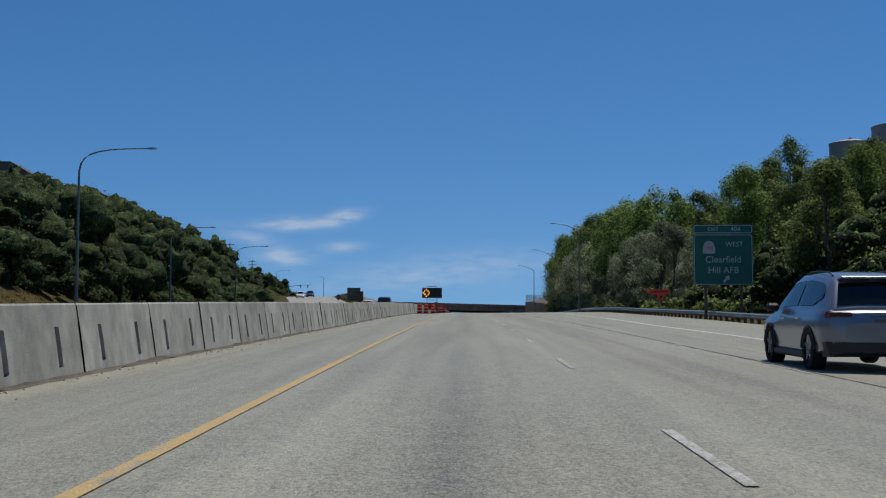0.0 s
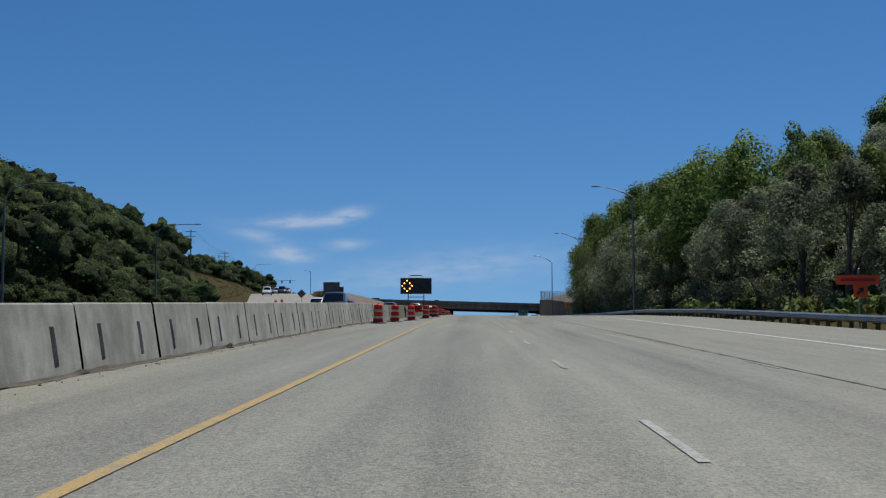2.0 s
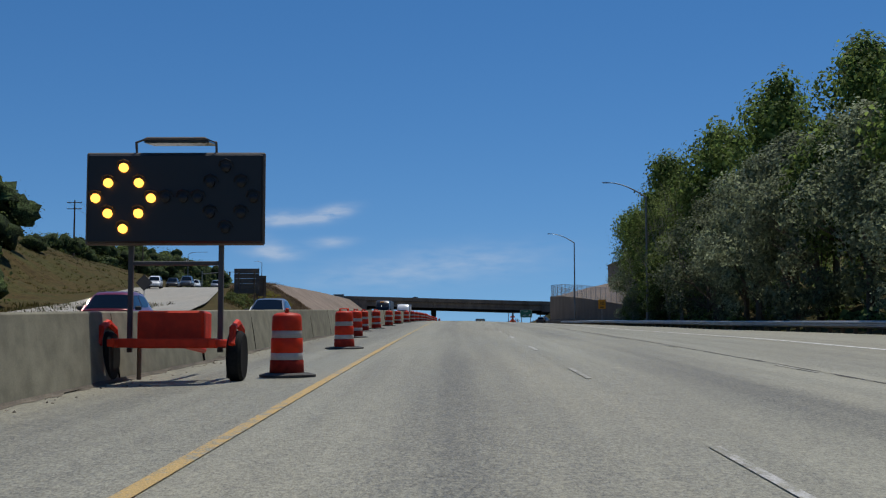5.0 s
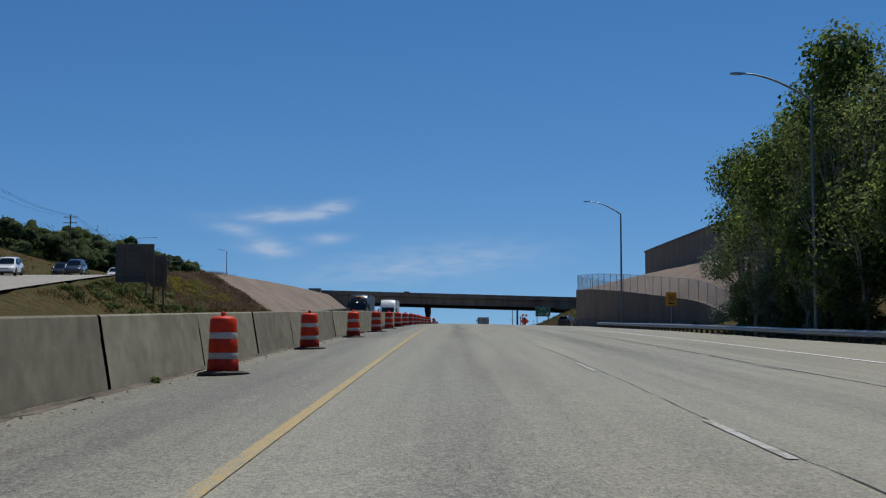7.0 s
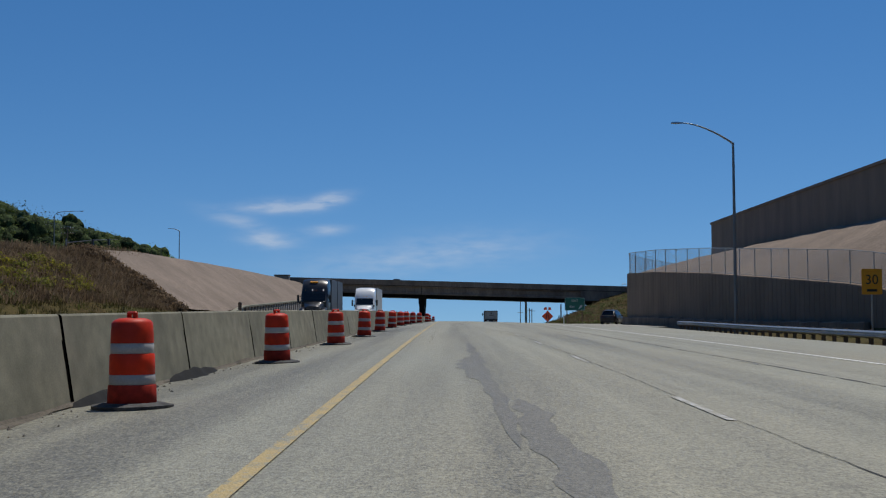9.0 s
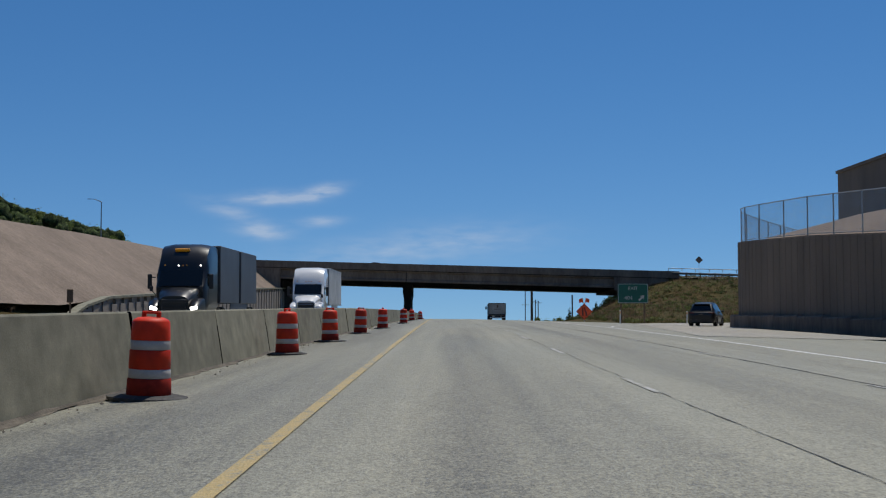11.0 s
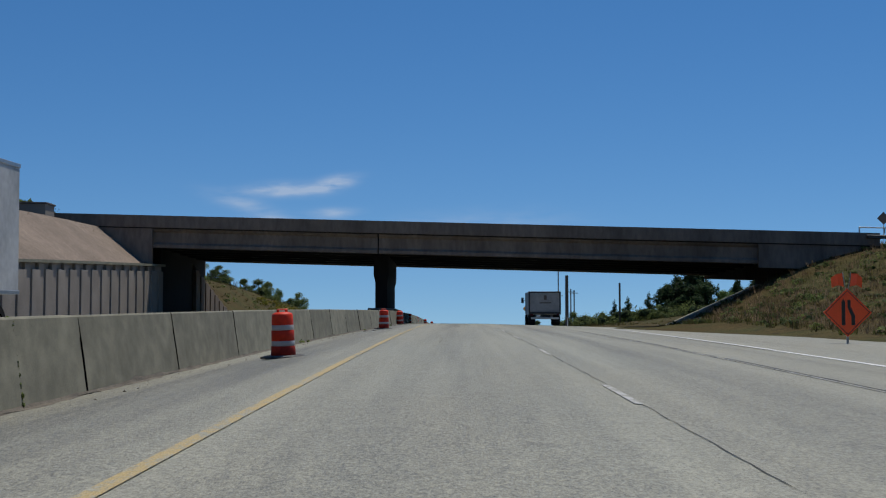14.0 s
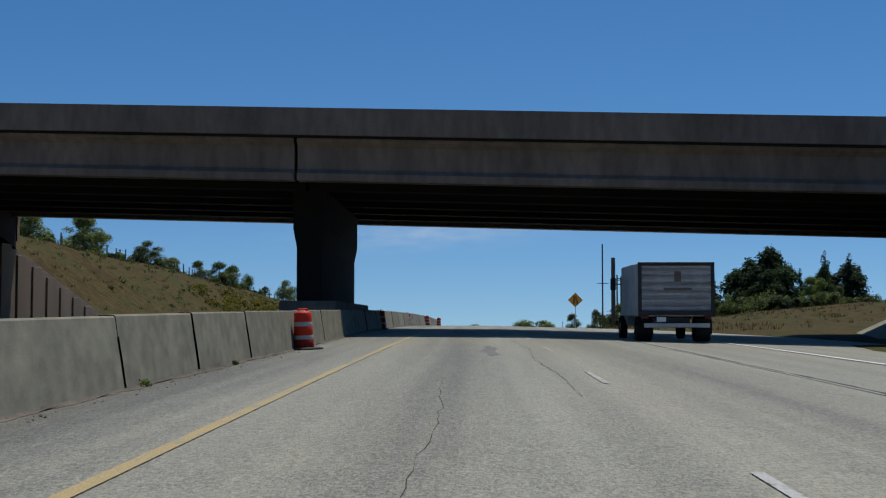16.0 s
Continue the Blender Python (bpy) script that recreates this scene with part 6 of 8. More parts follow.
        for yc, wx in ((-1.36, 0.935), (1.34, 0.925)):
            part("wheel_arch", Shape().tube([(sx * wx, Y(yc) + 0.42 * math.cos(a), 0.33 * s + 0.40 * math.sin(a)) for a in np.linspace(0.12, 3.02, 11)], 0.022, 6), plastic_black, ob)
        part("sill", Shape().box((sx * 0.88, 0, Z(0.27)), (0.10, Y(2.1), 0.13), ch=0.03), plastic_black, ob)
        for yy in (0.35, -0.65):
            part("door_handle", Shape().box((sx * 0.93, Y(yy), Z(0.88)), (0.03, 0.18, 0.03), ch=0.008), chrome, ob)
    part("rear_bumper", loft([(Y(-2.30), [(0.62, Z(0.34)), (0.66, Z(0.5))]), (Y(-2.2), [(0.82, Z(0.28)), (0.88, Z(0.52))]), (Y(-1.95), [(0.86, Z(0.26)), (0.9, Z(0.5))])]), plastic_black, ob, "black lower bumper")
    part("front_bumper", loft([(Y(1.95), [(0.84, Z(0.28)), (0.86, Z(0.44))]), (Y(2.2), [(0.72, Z(0.26)), (0.76, Z(0.44))]), (Y(2.30), [(0.58, Z(0.3)), (0.6, Z(0.42))])]), plastic_black, ob)
    part("grille", Shape().box((0, Y(2.25), Z(0.60)), (0.85, 0.06, 0.2), ch=0.02), plastic_black, ob)
    # plate coloured dark to stand for the shade at the car's rear
    pl = part("number_plate", Shape().box((0, Y(-2.275), Z(0.80)), (0.32, 0.02, 0.16), ch=0.004), sign_back, ob)
    part("text_bar", Shape().box((0, Y(-2.275) - 0.012, Z(0.80)), (0.24, 0.004, 0.06)), sign_black, pl)
    part("tailgate_trim", Shape().box((0, Y(-2.262), Z(0.93)), (0.42, 0.02, 0.018), ch=0.005), plastic_black, ob)
    if kind in ("suv", "crossover", "compact"):
        part("spoiler", Shape().box((0, Y(-1.80), Z(1.545)), (1.12, 0.30, 0.045), Matrix.Rotation(radians(-8), 3, "X"), 0.015), paint, ob)
        part("wiper", Shape().tube([(0.05, Y(-2.10), Z(1.1)), (-0.3, Y(-2.05), Z(1.16))], 0.012, 5), plastic_black, ob)
    if kind == "pickup":
        part("bed_wall", Shape().box((0, Y(-1.4), Z(1.03)), (1.7, Y(1.6), 0.12), ch=0.02), plastic_black, ob)
    r = 0.36 if kind != "sedan" else 0.33
    for sx in (-1, 1):
        for yy in (-1.36, 1.34):
            make_wheel(ob, sx * 0.83, Y(yy), r, 0.23)
    return ob


def make_semi(m, paint, box_mat, label, trailer=13.5, double=False):
    """A tractor and box trailer that face +y, the bumper at the origin."""
    ob = thing("semi_truck", m, label, "truck")
    hood = loft([(-0.08, [(0.55, 0.75), (0.68, 0.9), (0.66, 1.32), (0.5, 1.46), (0.25, 1.50)]), (-0.5, [(0.62, 0.6), (0.78, 0.9), (0.76, 1.52), (0.6, 1.67), (0.25, 1.72)]), (-1.55, [(0.9, 0.6), (1.0, 0.95), (0.98, 1.74), (0.85, 1.89), (0.3, 1.95)])])
    part("hood", hood, paint, ob, smooth=True)
    low = [(1.1, 0.6), (1.21, 1.0)]
    cab = loft([(-1.45, [(1.0, 0.6), (1.08, 1.0), (1.08, 1.85), (1.02, 1.93), (0.6, 1.95)]), (-1.55, [(1.05, 0.6), (1.14, 1.0), (1.14, 1.93), (1.06, 2.0), (0.6, 2.02)]), (-2.08, low + [(1.18, 2.5), (1.06, 2.78), (0.6, 2.84)]),
                (-2.14, low + [(1.20, 2.6), (1.10, 2.98), (0.6, 3.06)]), (-2.42, low + [(1.22, 2.9), (1.10, 3.4), (0.6, 3.54)]), (-2.8, low + [(1.23, 3.2), (1.12, 3.74), (0.62, 3.88)]), (-3.3, low + [(1.23, 3.45), (1.13, 3.92), (0.65, 4.03)]), (-4.6, low + [(1.23, 3.5), (1.14, 3.97), (0.65, 4.07)])])
    part("cab", cab, paint, ob, smooth=True)
    ws = Shape().sheet([[(x * (1 - 0.04 * t), -1.48 - 0.545 * t + 0.05 * (1 - x * x), 1.99 + 0.76 * t) for x in np.linspace(-1.03, 1.03, 7)] for t in (0, 0.5, 1)])
    part("windscreen", ws, car_glass, ob, "dark windscreen")
    for sx in (-1, 1):
        part("side_window", Shape().box((sx * 1.205, -2.38, 2.28), (0.03, 0.62, 0.62), ch=0.01), car_glass, ob)
        part("fender", loft([(0.0, [(0.15, 0.55), (0.24, 0.7), (0.22, 0.98), (0.12, 1.08)]), (-0.4, [(0.22, 0.55), (0.28, 0.8), (0.26, 1.24), (0.14, 1.33)]), (-1.45, [(0.22, 0.55), (0.28, 0.9), (0.25, 1.36), (0.12, 1.44)])]), paint, ob, smooth=True, at=Matrix.Translation((sx * 0.93, 0, 0)))
        part("headlight", Shape().box((sx * 0.93, -0.06, 0.94), (0.36, 0.22, 0.17), Matrix.Rotation(radians(-sx * 14), 3, "Y"), 0.05), headlight_glow if double else lamp_clear, ob, "lit headlight" if double else "clear headlight")
        part("cab_extender", Shape().box((sx * 1.12, -4.86, 2.45), (0.06, 0.52, 2.9), ch=0.02), black_paint, ob, "black panel between cab and trailer")
        part("mirror", Shape().box((sx * 1.45, -1.6, 2.2), (0.2, 0.12, 0.7), ch=0.03).tube([(sx * 1.2, -1.7, 2.4), (sx * 1.42, -1.62, 2.4)], 0.025, 6), black_paint, ob)
        part("hood_mirror", Shape().box((sx * 1.15, -0.6, 1.85), (0.16, 0.1, 0.25), ch=0.03).tube([(sx * 0.95, -0.8, 1.5), (sx * 1.15, -0.62, 1.8)], 0.02, 5), black_paint, ob)
        part("step", Shape().box((sx * 1.12, -3.0, 0.55), (0.2, 2.2, 0.5), ch=0.04), paint, ob)
        for yy, dx in ((-0.95, 1.05), (-5.2, 0.98), (-6.4, 0.98)):
            make_wheel(ob, sx * dx, yy, 0.5, 0.3 if yy > -2 else 0.55)
        for yy in (-trailer - 2.8, -trailer - 4.0):
            make_wheel(ob, sx * 0.98, yy, 0.5, 0.55)
    part("grille", Shape().box((0, -0.06, 1.05), (1.2, 0.10, 0.62), ch=0.04), black_paint, ob, "black grille")
    for k in range(2):
        part("grille_bar", Shape().box((0, 0.01, 0.98 + 0.22 * k), (1.1, 0.05, 0.04), ch=0.008), black_paint if double else chrome, ob)
    part("bumper", loft([(0.02, [(0.95, 0.35), (1.0, 0.5), (0.95, 0.66)]), (-0.3, [(1.15, 0.35), (1.2, 0.5), (1.15, 0.68)])]), chrome if paint is car_white else paint, ob)
    for k in (-2, -1, 0, 1, 2):
        part("marker_lamp", Shape().box((k * (0.2 if abs(k) < 2 else 0.42), -2.13, 2.97), (0.07, 0.07, 0.05), ch=0.008), headlight_glow if double and k in (-2, 1) else sign_yellow, ob)
    if double:
        part("emblem", Shape().box((0.1, -2.56, 3.70), (0.7, 0.2, 0.1), Matrix.Rotation(radians(52), 3, "X"), 0.02), sign_yellow, ob, "yellow emblem on the roof fairing")
        for sx in (-1, 1):
            part("fog_lamp", Shape().box((sx * 0.62, 0.0, 0.62), (0.2, 0.08, 0.12), ch=0.03), headlight_glow, ob, "lit fog lamp")
    part("chassis", Shape().box((0, -5.0, 0.75), (0.9, 7.0, 0.25), ch=0.02), black_paint, ob)
    y0 = -5.2
    boxes = [(0.0, trailer)] if not double else [(0.0, trailer * 0.48), (trailer * 0.53, trailer)]
    for b0, b1 in boxes:
        part("trailer_box", Shape().box((0, y0 - (b0 + b1) / 2, 2.62), (2.55, b1 - b0, 2.85), ch=0.03), box_mat, ob, "long box trailer")
        if double:
            part("emblem", Shape().box((1.285, y0 - b0 - (b1 - b0) * 0.45, 3.1), (0.01, 1.5, 0.7)), sign_back, ob)
            part("emblem", Shape().box((1.285, y0 - b0 - (b1 - b0) * 0.3, 2.5), (0.01, 0.7, 0.35)), sign_yellow, ob)
            part("text_bar", Shape().box((1.285, y0 - b0 - (b1 - b0) * 0.15, 1.9), (0.01, 0.5, 0.25)), sign_white, ob)
    part("trailer_skirt", Shape().box((-1.2, y0 - trailer * 0.5, 0.9), (0.05, trailer * 0.45, 0.6), ch=0.01).box((1.2, y0 - trailer * 0.5, 0.9), (0.05, trailer * 0.45, 0.6), ch=0.01), box_mat, ob)
    for sx in (-1, 1) if not double else ():
        for z in (1.24, 4.02):
            part("side_rail", Shape().box((sx * 1.28, y0 - trailer / 2, z), (0.03, trailer, 0.09), ch=0.008), galvanised, ob)
    part("rear_guard", Shape().box((0, y0 - trailer, 0.6), (2.2, 0.1, 0.12), ch=0.01), black_paint, ob)
    return ob


def make_box_truck(m):
    ob = thing("box_truck", m, "white box truck with a dirty roll-up rear door", "truck")
    part("cargo_box", Shape().box((0, 2.4, 1.70), (2.45, 4.9, 1.72), ch=0.03), box_white, ob)
    for sx in (-1, 1):
        part("rear_post", Shape().box((sx * 1.17, -0.06, 1.70), (0.12, 0.06, 1.76), ch=0.008), black_paint, ob, "black door frame")
        part("tail_lamp", Shape().box((sx * 1.0, -0.1, 0.82), (0.22, 0.05, 0.12), ch=0.01), lamp_red, ob, "red tail lamp")
        for yy, w, dx in ((0.9, 0.5, 0.95), (6.0, 0.25, 1.05)):
            make_wheel(ob, sx * dx, yy, 0.42, w)
        part("mud_flap", Shape().box((sx * 0.95, 0.3, 0.5), (0.5, 0.02, 0.5)), rubber, ob)
        part("mirror", Shape().box((sx * 1.38, 6.2, 2.0), (0.2, 0.12, 0.45), ch=0.03).tube([(sx * 1.05, 6.3, 2.0), (sx * 1.35, 6.22, 2.0)], 0.02, 5), black_paint, ob)
    part("rear_header", Shape().box((0, -0.06, 2.53), (2.45, 0.06, 0.12), ch=0.008), black_paint, ob)
    for k in range(7):
        part("door_panel", Shape().box((0, -0.035, 1.02 + 0.215 * k), (2.2, 0.03, 0.208), ch=0.008), box_white, ob)
    part("emblem", Shape().box((0.05, -0.055, 2.12), (0.22, 0.006, 0.34), ch=0.0), sign_back, ob)
    part("text_bar", Shape().box((0.05, -0.055, 1.72), (0.9, 0.006, 0.08)), sign_back, ob)
    part("sill", Shape().box((0, -0.08, 0.95), (2.4, 0.12, 0.14), ch=0.01), black_paint, ob)
    part("rear_bumper", Shape().box((0, -0.15, 0.55), (2.1, 0.12, 0.14), ch=0.01), galvanised, ob)
    part("chassis", Shape().box((0, 3.2, 0.7), (0.9, 6.2, 0.22), ch=0.02), black_paint, ob)
    part("number_plate", Shape().box((-0.5, -0.18, 0.74), (0.3, 0.01, 0.15)), sign_white, ob)
    cab = loft([(4.95, [(0.95, 0.5), (1.03, 0.8), (1.03, 1.9), (0.95, 2.3)]), (6.1, [(0.95, 0.5), (1.03, 0.8), (1.03, 1.9), (0.92, 2.3)]), (6.8, [(0.95, 0.5), (1.0, 0.8), (1.0, 1.45), (0.95, 1.5)]), (7.6, [(0.9, 0.5), (0.95, 0.75), (0.92, 1.2), (0.85, 1.3)])])
    part("cab", cab, box_white, ob, smooth=True)
    return ob


def build_vehicles():
    make_car(lie(8.36, 22.65, 0, 0), car_silver, "silver-blue compact sport utility car driving in the outer lane", "compact", "suv_car")
    make_car(lie(19.5, 414.0, 0.03, -20), car_black, "black sport utility car leaving by the exit ramp", "suv", "suv_car")
    make_box_truck(lie(8.6, 508.5))
    U = lambda x, y, up=0.0: lie(x, y, up) @ Matrix.Rotation(math.pi, 4, "Z")
    make_semi(U(-9.0, 419.0), car_white, box_white, "white semi truck with a white box trailer in the oncoming lanes", 12.0)
    make_semi(U(-11.2, 382.0), car_black, box_dark, "black semi truck pulling two short dark trailers, its headlights lit", 12.6, True)
    make_car(U(-7.2, 152.0), car_dark, "dark grey pickup truck in the oncoming lanes", "pickup", "pickup_truck", lit=True)
    make_car(U(-10.4, 170.0), car_white, "white sport utility car in the oncoming lanes", "suv", "suv_car")
    make_car(U(-10.2, 193.0), car_red, "dark red car in the oncoming lanes", "crossover", "car")
    make_car(U(-6.8, 208.0), car_silver, "pale grey sedan in the oncoming lanes", "sedan", "car")
    for y, dx, paint, kind, lab in ((322, -2.2, car_white, "suv", "white sport utility car coming down the side ramp"), (343, 0.6, car_dark, "suv", "dark blue sport utility car coming down the side ramp"),
                                    (352, -2.3, car_black, "sedan", "black sedan coming down the side ramp"), (392, -1.8, car_white, "sedan", "white car far up the side ramp"), (418, 0.4, car_silver, "crossover", "grey car far up the side ramp")):
        xc, h = ramp_line(y)
        make_car(Matrix.Translation((xc + dx, y, rz(y) + h + 0.01)) @ Matrix.Rotation(math.pi + 0.13, 4, "Z") @ Matrix.Rotation(radians(-4.5), 4, "X"), paint, lab, kind, "suv_car" if kind == "suv" else "car")
    make_car(Matrix.Translation((-9.4, 528.5, btop(-9.4) - 0.86)) @ Matrix.Rotation(radians(90), 4, "Z"), car_black, "black pickup truck crossing the overpass", "pickup", "pickup_truck")
    make_car(Matrix.Translation((50.0, 521.5, btop(50.0) - 0.86)) @ Matrix.Rotation(radians(-90), 4, "Z"), car_dark, "dark car on the overpass approach", "sedan", "car")


# plants
def leaf_cloud(rng, lobes, count, size, flat_bias=0.35, hollow=0.55):
    """Leaf sprays scattered in the outer shells of lobes (x, y, z, rx, rz). Returns vertices and faces."""
    vol = np.array([l[3] ** 1.6 * l[4] for l in lobes])
    pick = rng.choice(len(lobes), count, p=vol / vol.sum())
    L = np.array(lobes)[pick]
    d = rng.normal(size=(count, 3))
    d /= np.linalg.norm(d, axis=1)[:, None]
    r = hollow + (1 - hollow) * rng.random(count) ** 0.7
    r *= 1 + 0.16 * rng.normal(size=count)
    c = L[:, :3] + d * r[:, None] * np.stack([L[:, 3], L[:, 3], L[:, 4]], 1)
    n = d + rng.normal(size=(count, 3)) * 0.5 + np.array([0, 0, flat_bias])
    n /= np.linalg.norm(n, axis=1)[:, None]
    t = np.cross(n, rng.normal(size=(count, 3)))
    t /= np.linalg.norm(t, axis=1)[:, None] + 1e-9
    b = np.cross(n, t)
    s = size * (0.55 + 0.9 * rng.random(count))[:, None]
    a = (0.5 + 0.35 * rng.random(count))[:, None]
    bend = n * s * 0.28
    v = np.stack([c - t * s, c - b * s * a + bend, c + t * s * 1.1, c + b * s * a + bend], 1).reshape(-1, 3)
    return v


def cloud_mesh(name, v, mat):
    me = bpy.data.meshes.new(name)
    n = len(v) // 4
    me.vertices.add(4 * n)
    me.vertices.foreach_set("co", v.astype(np.float32).ravel())
    me.loops.add(4 * n)
    me.loops.foreach_set("vertex_index", np.arange(4 * n, dtype=np.int32))
    me.polygons.add(n)
    me.polygons.foreach_set("loop_start", np.arange(0, 4 * n, 4, dtype=np.int32))
    me.materials.append(mat)
    me.update(calc_edges=True)
    return me


def limb_shape(rng, h, lobes, r0, lean=0.0, forks=7):
    """Trunk with limbs that reach into the lobes."""
    sh = Shape()
    top = 0.72 * h
    pts = [Vector((lean * t * t * h + 0.1 * math.sin(3 * t + r0 * 9), 0.12 * math.sin(4 * t + 1), top * t)) for t in np.linspace(0, 1, 7)]
    sh.tube(pts, [r0 * (1.25 - t) for t in np.linspace(0, 1, 7)], 9)
    for l in sorted(lobes, key=lambda q: -q[3])[:forks]:
        e = Vector(l[:3])
        t0 = min(max((e.z - 0.35 * h) / h, 0.18), 0.85)
        k = t0 * 6
        i = int(min(k, 5))
        s = pts[i].lerp(pts[i + 1], k - i)
        mid = s.lerp(e, 0.5) + Vector((0, 0, 0.06 * h))
        r = r0 * 0.45 * (1.1 - t0)
        sh.tube([s, mid, e], [r, r * 0.7, r * 0.3], 6)
        for q in range(2):
            o = Vector(np.clip(rng.normal(size=3), -1.0, 1.0)) * l[3] * 0.5
            sh.tube([mid, mid.lerp(e, 0.5) + o * 0.6, e + o], [r * 0.5, r * 0.35, r * 0.12], 5)
    return sh


def tree_kinds():
    """Meshes of each kind of tree, at its own height: (trunk, crown, height)."""
    kinds = {}
    for kind, h, mat, tm, count, size, variants in (("cottonwood", 15.0, leaf_green, bark, 9000, 0.14, 4), ("olive", 9.0, leaf_grey, bark, 11000, 0.085, 4), ("dark", 12.0, leaf_dark, bark, 8500, 0.135, 4),
                                                    ("pine", 12.0, leaf_pine, bark, 5600, 0.15, 2), ("wide", 10.0, leaf_pine, bark, 7000, 0.17, 3), ("thin", 14.0, leaf_dark, pale_bark, 2600, 0.075, 3), ("open", 13.0, leaf_green, bark, 7000, 0.11, 3)):
        out = []
        for v in range(variants):
            rng = np.random.default_rng(hash_seed(kind) + v)
            lobes = []
            if kind == "pine":
                for k in range(13):
                    t = k / 12
                    a = rng.random() * 6.28
                    rr = (1 - t) * 2.6 + 0.35
                    lobes.append((0.45 * rr * math.cos(a), 0.45 * rr * math.sin(a), h * (0.14 + 0.82 * t), rr * 0.75, 0.85))
            else:
                wide = {"cottonwood": 0.20, "olive": 0.36, "dark": 0.27, "thin": 0.20, "wide": 0.26, "open": 0.22}[kind]
                low = {"cottonwood": 0.22, "olive": 0.10, "dark": 0.14, "thin": 0.35, "wide": 0.12, "open": 0.46}[kind]
                for k in range(26):
                    t = low + (0.92 - low) * rng.random() ** 0.85
                    a = rng.random() * 6.28
                    env = math.sin(math.pi * min(1, (t - low + 0.16) / (1.06 - low))) ** 0.6
                    rr = wide * h * env * (0.35 + 0.65 * rng.random())
                    s = h * (0.055 + 0.065 * rng.random())
                    lobes.append((rr * math.cos(a), rr * math.sin(a), h * t, s * 1.15, s))
                lobes.append((0, 0, h * 0.93, h * 0.06, h * 0.08))
            crown = cloud_mesh("crown", leaf_cloud(rng, lobes, count, size), mat)
            trunk = limb_shape(rng, h, lobes, h * 0.018 if kind != "thin" else h * 0.011, 0.0, 9 if kind != "thin" else 16).mesh("trunk", tm, smooth=True)
            out.append((trunk, crown, h))
        kinds[kind] = out
    return kinds


def hash_seed(word):
    return sum(ord(c) * (i + 3) for i, c in enumerate(word))


def put_tree(kinds, kind, x, y, height, rnd, label, group, sink=0.2, squash=1.0):
    trunk, crown, h = rnd.choice(kinds[kind])
    s = height / h
    w = s * rnd.uniform(0.9, 1.2) * squash
    ob = thing("tree", Matrix.Translation((x, y, land(x, y) - sink)) @ Matrix.Rotation(rnd.uniform(0, 6.28), 4, "Z") @ Matrix.Diagonal((w, w, s, 1)), label, "tree", group)
    for nm, me in (("trunk", trunk), ("crown", crown)):
        o = new(nm, me)
        o.parent = ob
    return ob


LABELS = {"open": "tall green tree with an open crown over the guardrail", "wide": "broad dark evergreen tree in the distance", "cottonwood": "tall green cottonwood tree in full leaf by the road", "olive": "silvery grey-green olive tree with drooping foliage", "dark": "dense dark green broadleaf tree on the slope", "pine": "dark evergreen tree in the distance", "thin": "thin bare tree with pale branches"}


